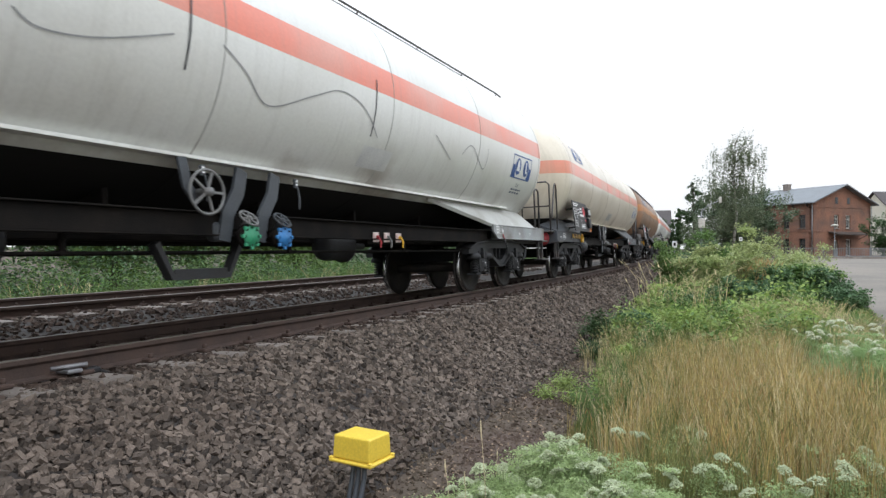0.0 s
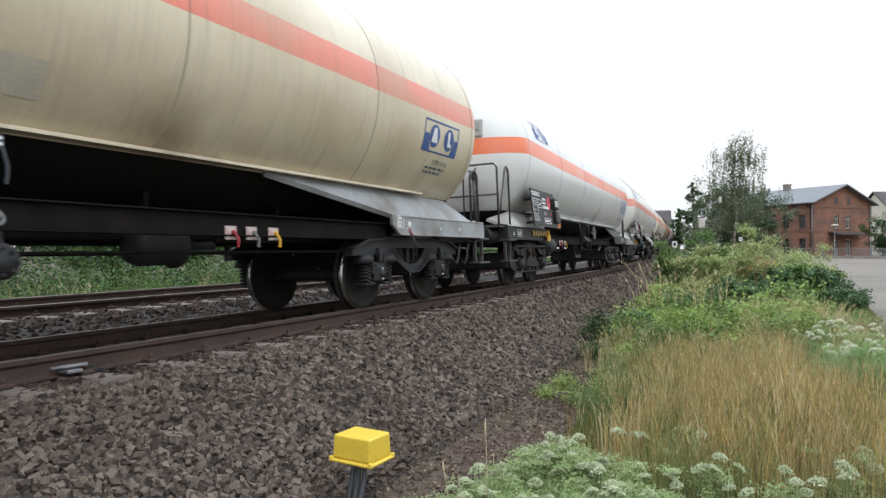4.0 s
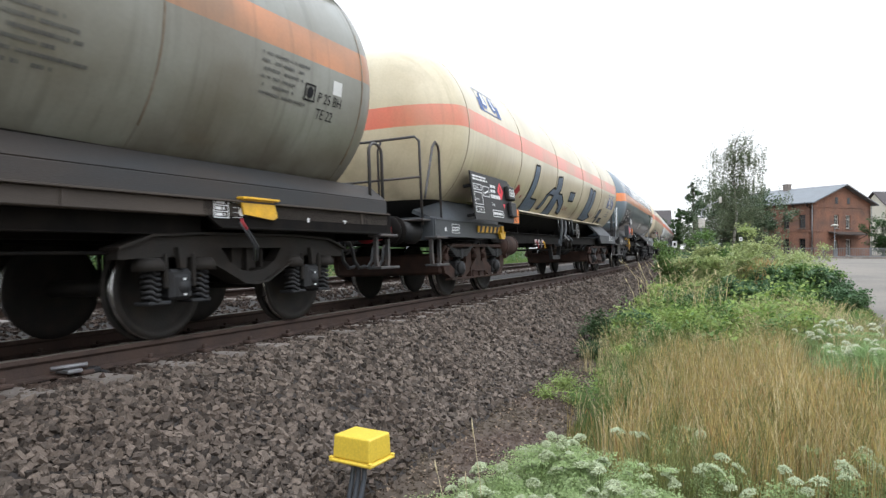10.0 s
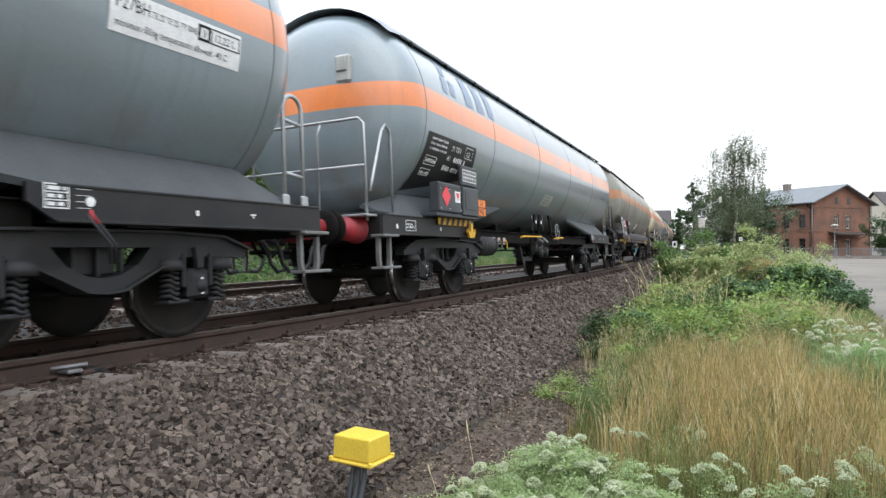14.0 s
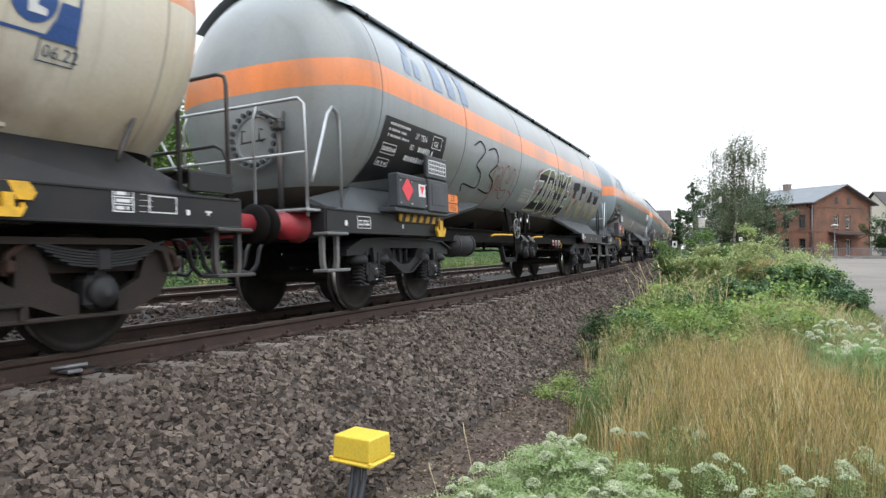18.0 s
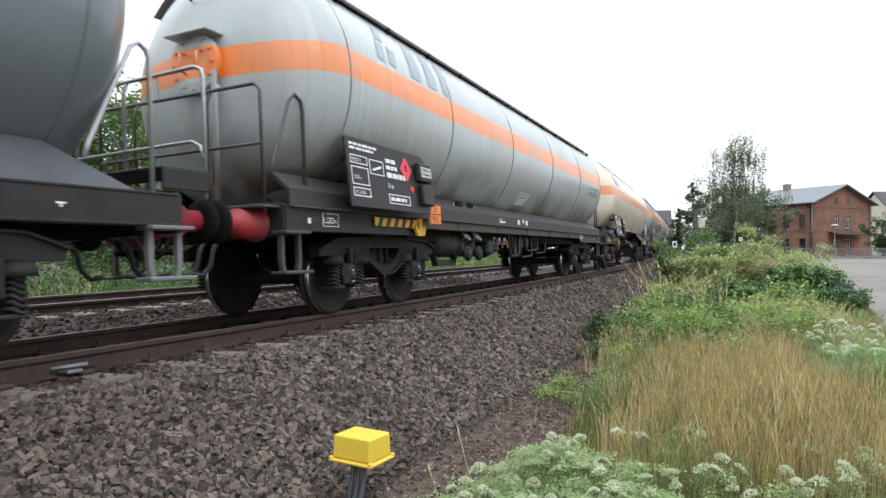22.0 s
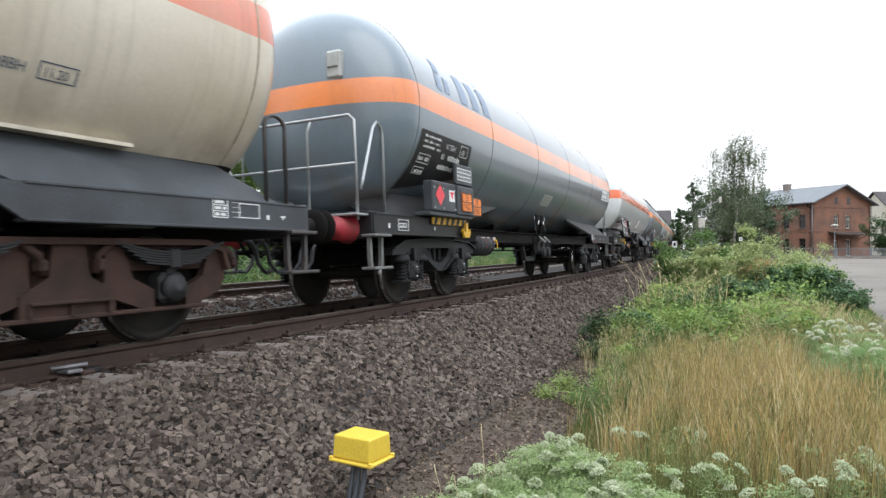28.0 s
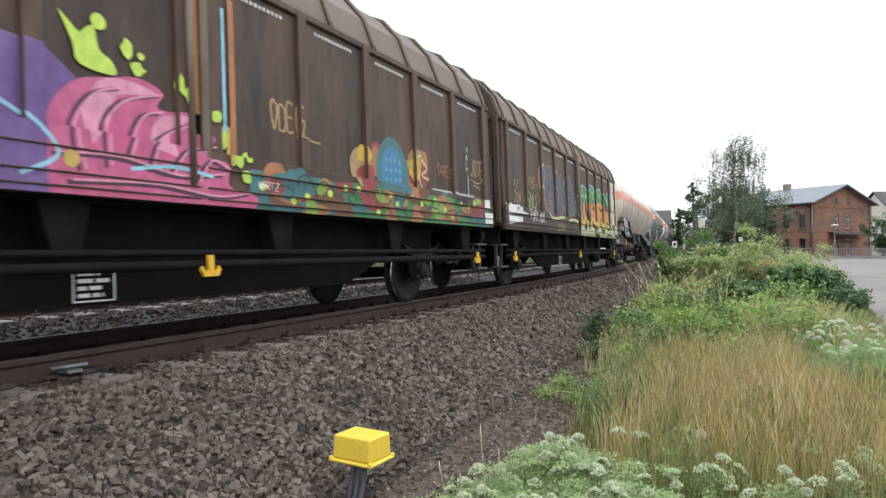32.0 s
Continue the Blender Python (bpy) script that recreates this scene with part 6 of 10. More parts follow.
GRAF_CREAM = material("pale_yellow_green_spray_paint", (0.50, 0.50, 0.27), 0.6, col2=(0.36, 0.42, 0.20), amount=0.7, scale=1.5, fine=0.2, fine_scale=11, bump=0.03)
GRAF_SPOT = material("pale_green_spray_spot", (0.30, 0.48, 0.16), 0.6, amount=0.3, fine=0.2, fine_scale=11, bump=0.03)
GRAF_RUST = material("rust_orange_spray_line", (0.36, 0.15, 0.06), 0.6, col2=(0.26, 0.11, 0.05), amount=0.6, scale=2, fine=0.2, fine_scale=11, bump=0.03)
GRAF_OLIVE_PALE = material("pale_olive_spray_line", (0.36, 0.36, 0.12), 0.6, amount=0.4, scale=3, fine=0.2, fine_scale=11, bump=0.03)
GRAF_LIME_DARK = material("leaf_green_spray_paint", (0.22, 0.32, 0.06), 0.6, amount=0.4, scale=3, fine=0.2, fine_scale=11, bump=0.03)
GRAF_DARKRED = material("dark_red_spray_paint", (0.24, 0.045, 0.04), 0.6, amount=0.4, scale=3, fine=0.2, fine_scale=11, bump=0.03)
GRAF_TEAL = material("teal_spray_paint", (0.05, 0.16, 0.18), 0.6, col2=(0.04, 0.10, 0.10), amount=0.6, scale=2, fine=0.2, fine_scale=11, bump=0.03)
GRAF_SEA = material("blue_spray_paint", (0.05, 0.20, 0.34), 0.6, amount=0.4, scale=3, fine=0.2, fine_scale=11, bump=0.03)
GRAF_SEA_DULL = material("dull_blue_spray_paint", (0.07, 0.15, 0.24), 0.6, amount=0.4, scale=3, fine=0.2, fine_scale=11)
GRAF_BROWN_HAZE = material("brown_orange_spray_haze", (0.16, 0.075, 0.04), 0.7, amount=0.5, scale=3, fine=0.2, fine_scale=11, bump=0.03)
GRAF_PINK_PALE = material("pale_pink_spray_paint", (0.62, 0.26, 0.36), 0.6, amount=0.3, scale=3, fine=0.2, fine_scale=11, bump=0.03)
GRAF_DARKGREEN = material("dark_green_spray_line", (0.02, 0.05, 0.03), 0.6, amount=0.3, fine=0.2, fine_scale=11, bump=0.03)
GRAF_DARKPURPLE = material("dark_purple_spray_line", (0.07, 0.02, 0.05), 0.6, amount=0.3, fine=0.2, fine_scale=11, bump=0.03)
GRAF_WHITE = material("white_spray_line", (0.7, 0.7, 0.66), 0.5, amount=0.4, scale=3, fine=0.2, fine_scale=11, bump=0.03)
GRAF_PURPLE = material("purple_spray_paint", (0.12, 0.06, 0.2), 0.5, col2=(0.2, 0.12, 0.3), amount=0.5, scale=2, fine=0.2, fine_scale=11, bump=0.03)

def clipped(pts, lo, hi):
    """The part of a (y, a) outline between two heights."""
    for level, sign in ((lo, 1), (hi, -1)):
        res = []
        for p, q in zip(pts, pts[1:] + pts[:1]):
            dp, dq = sign * (p[1] - level), sign * (q[1] - level)
            if dp >= 0:
                res.append(p)
            if dp * dq < 0:
                k = dp / (dp - dq)
                res.append((p[0] + (q[0] - p[0]) * k, p[1] + (q[1] - p[1]) * k))
        pts = res
        if len(pts) < 3:
            return []
    return pts


def outline(w, name, mat, pts, width, e, label=""):
    """Straight-sided brush line round a shape."""
    def build(g):
        for p, q in zip(pts, pts[1:] + pts[:1]):
            mid = ((p[0] + q[0]) / 2, (p[1] + q[1]) / 2)
            stroke(g, [p, mid, q], width, e)
    tagged(part(name, build, mat, w, None, label), kind="stuff")


def banded_letter(pts, bands, edge, levels, label=""):
    """A graffiti letter: fill in bands of two paints, pale outline."""
    for k, (a0, a1) in enumerate(zip(levels, levels[1:])):
        part_pts = clipped(pts, a0, a1)
        if part_pts:
            letters(W_GRAF, "graffiti_fill", bands[k % 2], [part_pts], label if k == 0 else "", 0.008)
    outline(W_GRAF, "graffiti_outline", edge, pts, 0.035, 0.011)


scrawl(W_SCRAWL, "scrawl", LABEL_MARK, [[(-3.25, -0.44), (-3.06, -0.52), (-2.63, -0.46), (-2.01, -0.25)], [(-1.48, -0.19), (-1.18, -0.35), (-0.8, -0.59), (-0.17, -0.36), (0.32, -0.2), (0.81, -0.29), (1.22, -0.59)],
                                            [(2.74, -0.31), (3.4, -0.6)], [(3.75, -0.46), (4.09, -0.28), (4.72, -0.6), (4.8, -0.22)]], 0.014, "thin grey scrawled line")
scrawl(W_SCRAWL, "scrape_mark", FRAME_GREY, [[(-1.83, 0.75), (-1.84, 0.2), (-1.86, -0.5)], [(1.07, 0.1), (1.06, -0.6)]], 0.02, "dark scrape mark along a weld")

for pts in ([(-3.33, -0.17), (-3.0, -0.16), (-3.06, -0.9), (-2.58, -0.9), (-2.5, -1.29), (-3.41, -1.24), (-3.42, -0.85)],
            [(-1.33, -0.23), (-0.89, -0.19), (-0.86, -0.52), (-1.03, -0.61), (-0.64, -0.61), (-0.22, -0.79), (0.01, -1.15), (-0.37, -1.11), (-0.46, -0.92), (-0.93, -0.77), (-0.85, -1.26), (-1.52, -1.28), (-1.38, -0.7),
             (-1.79, -0.7), (-1.96, -1.11), (-2.16, -1.13), (-2.01, -0.74), (-1.58, -0.52), (-1.33, -0.52)],
            [(0.15, -0.48), (0.71, -0.47), (0.71, -0.71), (0.2, -0.72)],
            [(2.58, -0.16), (2.95, -0.18), (2.98, -0.8), (3.02, -0.2), (3.42, -0.19), (3.33, -0.95), (3.79, -1.05), (3.32, -1.21), (2.49, -1.17), (2.43, -0.78)],
            [(4.7, -0.72), (5.02, -0.69), (4.97, -0.98), (5.04, -1.22), (4.88, -1.22), (4.8, -0.96), (4.62, -1.04)], [(5.34, -1.0), (5.7, -0.99), (5.8, -1.22), (5.55, -1.12), (5.36, -1.2)]):
    letters(W_LETTERS, "painted_letter", GRAF_STEEL, [pts], "slate-blue painted letter with a dark edge", 0.008)
    outline(W_LETTERS, "letter_edge", GRAF_BLACK, pts, 0.045, 0.010)
    inner = [(p[0] * 0.86 + 0.14 * pts[0][0] + 0.05, p[1] * 0.86 + 0.14 * pts[0][1] - 0.04) for p in pts[:4]]
    scrawl(W_LETTERS, "letter_highlight", GRAF_PALE, [[inner[1], ((inner[1][0] + inner[2][0]) / 2, (inner[1][1] + inner[2][1]) / 2), inner[2]]], 0.018, "pale highlight line")
tank_words(W_LETTERS, "small_tag", GRAF_RED, "CPUK", 0.05, -1.0, 0.12, 0.008, 1.1)
scrawl(W_LETTERS, "small_tag", GRAF_RED, [[(3.57, -1.13), (3.63, -1.0), (3.7, -0.9)], [(3.6, -0.9), (3.63, -1.0)], [(3.9, -1.14), (3.92, -0.92)], [(3.86, -0.9), (4.0, -0.92)], [(3.87, -1.01), (3.97, -1.02)], [(3.88, -0.95), (3.9, -1.04)]], 0.02, "small red scrawl")
letters(W_LETTERS, "hazard_label", RED, [[(-3.82, -0.9), (-3.76, -0.87), (-3.74, -0.93), (-3.79, -0.96)]], "small red label on the tank")
letters(W_LETTERS, "hazard_label", FADED_RED, [[(-4.2, -0.66), (-4.0, -0.79), (-4.18, -1.01), (-4.36, -0.84)]], "red diamond label on the tank")

LV = [-1.4, -1.14, -0.95, -0.78, -0.62, -0.46, -0.3, 0.0]
BANDS = (GRAF_OLIVE, GRAF_BLACK)
big = "green and black striped graffiti letter with pale edge"
banded_letter([(-0.07, -0.33), (0.3, -0.2), (0.77, -0.11), (0.27, -0.96), (0.56, -0.92), (0.6, -1.18), (-0.18, -1.21), (0.35, -0.45), (-0.04, -0.47)], BANDS, GRAF_SILVER, LV, big)
banded_letter([(0.81, -0.14), (1.08, -0.12), (1.25, -0.28), (1.25, -0.61), (1.17, -0.99), (1.04, -1.21), (0.79, -1.26), (0.62, -1.1), (0.57, -0.81), (0.61, -0.47)], BANDS, GRAF_SILVER, LV, big)
banded_letter([(1.23, -0.11), (1.47, -0.44), (1.56, -0.56), (1.6, -0.12), (1.82, -0.15), (1.83, -1.25), (1.65, -1.28), (1.42, -0.57), (1.34, -0.6), (1.37, -1.15), (1.11, -1.19)], BANDS, GRAF_SILVER, LV, big)
banded_letter([(1.82, -0.1), (2.05, -0.11), (1.98, -0.38), (2.3, -0.11), (2.49, -0.14), (2.17, -0.62), (2.2, -0.95), (2.22, -1.25), (2.08, -1.26), (1.98, -0.79), (2.04, -1.28), (1.85, -1.28)], BANDS, GRAF_SILVER, LV, big)
banded_letter([(2.45, -0.12), (2.85, -0.07), (2.75, -0.3), (2.59, -0.31), (2.56, -0.49), (2.77, -0.5), (2.77, -0.69), (2.54, -0.7), (2.58, -0.92), (2.85, -0.9), (2.86, -1.18), (2.31, -1.26)], BANDS, GRAF_SILVER, LV, big)
hole = [(0.87, -0.39), (1.01, -0.39), (1.03, -0.58), (0.89, -0.9), (0.78, -0.87), (0.75, -0.66)]
letters(W_GRAF, "letter_gap", GRAF_STEEL_GREY, [hole], "grey gap in the letter", 0.0105)
outline(W_GRAF, "graffiti_outline", GRAF_SILVER, hole, 0.03, 0.012)
LV2 = [-1.4, -0.62, 0.0]
BANDS2 = (GRAF_SAND, GRAF_BLACK)
small = "black and sand-coloured graffiti letter"
banded_letter([(3.18, -0.2), (3.94, -0.15), (3.89, -0.4), (3.62, -0.42), (3.72, -1.17), (3.39, -1.18), (3.32, -0.43), (3.18, -0.43)], BANDS2, GRAF_STEEL_GREY, LV2, small)
banded_letter([(4.18, -0.22), (4.75, -0.18), (4.68, -0.41), (4.37, -0.44), (4.36, -0.67), (4.75, -0.67), (5.02, -1.17), (4.47, -1.19), (4.19, -0.82), (4.16, -0.51)], BANDS2, GRAF_STEEL_GREY, LV2, small)
banded_letter([(5.34, -0.27), (5.65, -0.25), (5.61, -0.7), (6.05, -1.05), (5.72, -1.14), (5.43, -0.87), (5.13, -0.87), (5.37, -1.22), (5.07, -1.21), (5.05, -0.7)], BANDS2, GRAF_STEEL_GREY, LV2, small)
banded_letter([(5.94, -0.35), (6.66, -0.32), (6.44, -0.71), (6.81, -0.7), (6.9, -1.12), (6.18, -1.15), (6.16, -0.7), (5.99, -0.6)], BANDS2, GRAF_STEEL_GREY, LV2, small)


def dots(g):
    for k, (y, a) in enumerate(((2.96, -0.25), (2.92, -0.39), (2.94, -0.55), (3.3, -0.58), (3.28, -0.74), (3.28, -0.94), (3.49, -0.57), (3.75, -0.76), (3.88, -0.68), (4.52, -0.74), (5.01, -0.37), (4.91, -0.47), (5.95, -0.61),
                                (5.67, -0.54), (2.84, -1.21), (1.25, -1.31), (1.42, -1.19))):
        d = 0.035 + 0.012 * (k % 3)
        poly(g, [(y + d * 1.3 * math.cos(i * 0.785), a + d * math.sin(i * 0.785)) for i in range(8)], 0.013)


tagged(part("graffiti_dots", dots, GRAF_RED, W_GRAF, None, "dark red dots"), kind="stuff")
scrawl(W_GRAF, "silver_tag", GRAF_SILVER, [[(-0.17, -0.48), (-0.27, -0.52), (-0.27, -0.65), (-0.18, -0.66), (-0.18, -0.59)], [(-0.17, -0.71), (-0.24, -0.8), (-0.18, -0.89)], [(-0.18, -0.9), (-0.23, -0.98), (-0.13, -0.95)]], 0.03, "small silver tag")
scrawl(W_GRAF, "graffiti_line", GRAF_RED, [[(0.09, -0.56), (-0.03, -0.62), (0.05, -0.66), (-0.05, -0.73), (-0.05, -0.81)], [(-0.1, -0.26), (-0.15, -0.35), (-0.22, -0.43)], [(0.08, -0.2), (0.0, -0.32), (-0.06, -0.44)]], 0.04, "red graffiti stroke")
scrawl(W_GRAF, "graffiti_line", GRAF_RED, [
    [(-2.82, -0.93), (-2.84, -0.62), (-2.79, -0.49), (-2.7, -0.47), (-2.64, -0.52), (-2.55, -0.45), (-2.44, -0.51), (-2.42, -0.68), (-2.43, -0.93)], [(-2.61, -1.31), (-2.66, -0.88), (-2.64, -0.68), (-2.57, -0.64), (-2.6, -1.0), (-2.62, -1.21)]], 0.018, "dark red outlined letter")
scrawl(W_GRAF, "graffiti_line", GRAF_RED, [
    [(-2.31, -0.45), (-2.34, -0.68), (-2.27, -0.82), (-2.14, -0.88), (-1.91, -0.86), (-1.92, -1.05), (-2.1, -1.04), (-2.26, -0.92), (-2.42, -0.89)],
    [(-2.31, -0.45), (-2.16, -0.39), (-2.03, -0.49), (-1.98, -0.6), (-2.09, -0.69), (-1.94, -0.7), (-1.9, -0.47), (-1.79, -0.41), (-1.69, -0.5), (-1.69, -0.69), (-1.73, -0.86), (-1.58, -0.88), (-1.48, -0.99), (-1.49, -1.14)]], 0.018, "dark red outlined letter")
scrawl(W_GRAF, "graffiti_line", GRAF_BLACK, [[(-4.01, -0.26), (-3.75, -0.16), (-3.5, -0.3), (-3.75, -0.55), (-3.45, -0.69), (-3.4, -0.95), (-4.0, -0.93), (-3.9, -1.08)],
                                             [(-3.34, -0.25), (-3.0, -0.19), (-2.78, -0.4), (-3.05, -0.64), (-2.75, -0.77), (-2.7, -1.0), (-3.25, -0.96)]], 0.03, "black graffiti line")

# ---- covered wagons with sliding walls ----
BROWN = material("brown_wagon_paint", (0.090, 0.053, 0.036), 0.6, col2=(0.030, 0.024, 0.020), amount=0.9, scale=0.9, fine=0.34, fine_scale=6, bump=0.012, shine=0.35, stretch=(1, 1.6, 0.4))
BROWN_PALE = material("faded_brown_roof_paint", (0.15, 0.11, 0.078), 0.65, col2=(0.06, 0.044, 0.033), amount=0.7, scale=1.2, stretch=(1, 0.3, 1), bump=0.08)
CREAM_DOOR = material("dirty_cream_panel", (0.55, 0.52, 0.42), 0.55, col2=(0.3, 0.27, 0.2), amount=0.4, scale=2)
B_HALF = 6.86
RIB_Y = [e * (0.17 + 1.22 * k) for e in (-1, 1) for k in range(6)]
RAIL_Z = 1.60
WALL_X = 1.43


def roof_cut(x=WALL_X):
    return [(x, 3.2), (x - 0.02, 3.3), (x - 0.13, 3.62), (x - 0.38, 3.92), (x - 0.8, 4.12), (0.0, 4.2)]


def small_hook_build(g):
    g.prism([(-0.03, 0.1), (0.03, 0.1), (0.03, -0.03), (0.07, -0.03), (0.09, 0.01), (0.11, -0.02), (0.08, -0.08), (-0.08, -0.08), (-0.11, -0.02), (-0.09, 0.01), (-0.07, -0.03), (-0.03, -0.03)], -0.015, 0.015)


def covered_wagon(label, order, graffiti):
    w = empty("covered_wagon", label, "covered wagon", "wagons of the goods train")

    def body(g):
        g.box((0, 0, 2.2), (2.7, 13.1, 2.0), 0.02)
    part("body", body, BROWN, w)

    def sill(g):
        g.box((0, 0, 1.27), (0.1, 13.15, 0.28), 0.015)

    def headstock(g):
        g.box((0, 0, 1.05), (2.6, 0.08, 0.42), 0.01)

    def deck(g):
        g.box((0, 0, 1.16), (2.6, 12.9, 0.1), 0.01)
    part("floor_plate", deck, UNDER, w, None, key="floor_plate")
    for s in (-1, 1):
        part("side_sill", sill, UNDER, w, pose(s * 1.36, 0, 0), key="side_sill")
        part("headstock", headstock, UNDER, w, pose(0, s * 6.43, 0), key="headstock")
    for e in (-1, 1):
        for s in (-1, 1):
            y0 = e * 3.28

            def panel(g, s=s):
                g.box((s * (WALL_X - 0.03), 0, 2.38), (0.06, 6.42, 1.66), 0.008)
            sw = part("sliding_wall", panel, BROWN, w, pose(0, y0, 0), "brown steel sliding wall", "sliding_wall%d" % s)
            for k in range(6):
                def rib(g, s=s):
                    g.box((s * (WALL_X + 0.02), 0, 2.4), (0.06, 0.13, 1.62), 0.004)
                part("rib", rib, BROWN, sw, pose(0, e * (0.17 + 1.22 * k) - y0, 0), key="wall_rib%d" % s)
            if s > 0:
                for k in range(5):
                    def vents(g):
                        for i in range(12):
                            g.box((WALL_X + 0.001, -0.33 + 0.06 * i, 3.08), (0.006, 0.03, 0.035))
                    tagged(part("vent_slots", vents, GRAF_WHITE, sw, pose(0, e * (0.78 + 1.22 * k) - y0, 0), key="vent_slots"), kind="stuff")

            def rails(g, s=s):
                g.box((s * (WALL_X + 0.015), 0, 1.367), (0.07, 6.5, 0.466), 0.004)
                g.box((s * (WALL_X + 0.01), 0, 3.2), (0.06, 6.5, 0.08), 0.012)
            part("wall_rail", rails, BROWN, sw, None, key="wall_rail%d" % s)
            for z in (1.455, 1.285, 1.19):
                def edge(g, s=s):
                    g.box((s * (WALL_X + 0.06), 0, 0), (0.035, 6.48, 0.012), 0.003)
                part("board_edge", edge, BROWN, sw, pose(0, 0, z), key="board_edge%d" % s)

        def roof(g, e=e):
            cut = roof_cut()
            full = cut + [(-x, z) for x, z in cut[-2::-1]]
            V = [(x, y, z) for y in (-3.27, 3.27) for x, z in full]
            n = len(full)
            g.add(V, [(i, i + 1, n + i + 1, n + i) for i in range(n - 1)] + [tuple(range(n)), tuple(range(n, 2 * n))], False)
        rf = part("roof", roof, BROWN_PALE, w, pose(0, e * 3.28, 0), "faded brown curved roof section", "wagon_roof")
        for k in range(8):
            def hoop(g):
                cut = [(x + 0.02, z + 0.015) for x, z in roof_cut()]
                full = cut + [(-x, z) for x, z in cut[-2::-1]]
                g.tube([(x, 0, z) for x, z in full], 0.028, 6)
            part("roof_rib", hoop, BROWN_PALE, rf, pose(0, -3.1 + 6.2 * k / 7, 0), key="roof_rib")
    for e in (-1, 1):
        def end(g, e=e):
            g.box((0, e * 6.57, 2.25), (2.8, 0.06, 2.1), 0.01)
            cut = roof_cut(1.4)
            full = cut + [(-x, z) for x, z in cut[-2::-1]]
            n = len(full)
            V = [(x, y, z) for y in (e * 6.54, e * 6.6) for x, z in full]
            g.add(V, [tuple(range(n)), tuple(range(n, 2 * n))] + [(i, (i + 1) % n, n + (i + 1) % n, n + i) for i in range(n)])
        ew = part("end_wall", end, BROWN, w)

        def end_rib(g):
            g.box((0, 0, 2.25), (0.1, 0.08, 2.0), 0.012)

        def end_bar(g):
            g.box((0, 0, 0), (2.7, 0.06, 0.08), 0.01)
        for x in (-1.35, -0.45, 0.45, 1.35):
            part("end_rib", end_rib, BROWN, ew, pose(x, e * 6.62, 0), key="end_rib")
        for z in (1.7, 2.5, 3.2):
            part("end_bar", end_bar, BROWN, ew, pose(0, e * 6.61, z), key="end_bar")

    def seam(g):
        g.box((WALL_X + 0.03, 0.06, 2.35), (0.05, 0.09, 2.0), 0.01)
        g.tube([(WALL_X + 0.07, -0.12, 1.3), (WALL_X + 0.07, -0.12, 3.3)], 0.03, 8)
    part("locking_bar", seam, BROWN_PALE, w, None, "vertical locking bar between the walls")
    # support struts and foot rails below
    for k in range(6):
        def strut(g):
            g.prism([(-0.2, 1.14), (0.2, 1.14), (0.1, 0.74), (-0.1, 0.74)], 1.24, 1.36)
        part("strut", strut, UNDER, w, pose(0, -5.6 + 11.2 * k / 5, 0), key="sill_strut")
    for z, r in ((0.74, 0.03), (0.64, 0.04)):
        def pipe(g, z=z, r=r):
            g.tube([(1.38, -6.3, z), (1.38, 6.3, z)], r, 8)
        part("side_pipe", pipe, UNDER, w, None, "long dark tube rail")

    def truss(g):
        for s in (-1, 1):
            g.prism([(-5.4, 1.2), (5.4, 1.2), (3.7, 0.72), (2.7, 0.36), (-2.7, 0.36), (-3.7, 0.72)], s * 0.98, s * 1.04)
    part("truss_beam", truss, UNDER, w)
    for y in (-5.9, 0.1, 5.9):
        part("rope_hook", small_hook_build, YELLOW, w, pose(1.43, y, 0.62), "yellow rope hook", "small_hook")

    def plate(g):
        frame_bars(g, 1.05, -0.7, 0.52, 0.34, 0.26)
        r = random.Random(2)
        bars(g, 1.05, -0.84, 0.6, 0.28, 4, 0.03, 0.055, r)
    tagged(part("data_plate", plate, WHITE, w, None), kind="stuff")
    for y in (-4.62, 4.62):
        ax = wheelset(w, y)
        for s in (-1, 1):
            def guard(g, s=s):
                g.prism([(-0.55, 1.15), (0.55, 1.15), (0.25, 0.4), (0.16, 0.3), (0.16, 0.62), (-0.16, 0.62), (-0.16, 0.3), (-0.25, 0.4)], s * 0.98, s * 1.0)
            part("axle_guard", guard, UNDER, w, pose(0, y, 0), key="axle_guard%d" % s)
            part("axlebox", leaf_box_build, BOGIE, w, pose(s * 1.0, y, R_WHEEL, 0, 0, 0 if s > 0 else 180), key="leaf_axlebox")
            part("leaf_spring", leaf_spring_build, BOGIE, w, pose(s * 1.03, y, 0.68), key="leaf_spring")
    buffers(w, B_HALF, (BLACK, BLACK), UNDER)
    for e in (-1, 1):
        part("step", step_build, TUBE_DARK, w, pose(1.22, e * 6.3, 0.45), key="step")

        def grab(g, e=e):
            g.tube([(1.4, e * 6.55, 1.5), (1.44, e * 6.6, 1.55), (1.44, e * 6.6, 2.4), (1.4, e * 6.55, 2.45)], 0.014, 6)
        part("grab_rail", grab, YELLOW if e > 0 and not order else TUBE_DARK, w, None, "thin steel grab rail")
    layer = [0]

    def emit(name, mat, V, F, label=""):
        """Paint a flat (y, z) shape on panels, ribs and rail: cut at their edges, each piece on its own surface."""
        layer[0] += 0 if name in ("white_dash", "graffiti_spot") else 1
        lift = 0.00011 * layer[0]
        V = [(p[0] + 0.2 * order, p[1]) for p in V]
        bm = bmesh.new()
        vs = [bm.verts.new((p[0], p[1], 0)) for p in V]
        for f in F:
            try:
                bm.faces.new([vs[i] for i in f])
            except ValueError:
                pass
        cuts = [((y + d * 0.065, 0, 0), (1, 0, 0)) for y in RIB_Y for d in (-1, 1)] + [((0, RAIL_Z, 0), (0, 1, 0))]
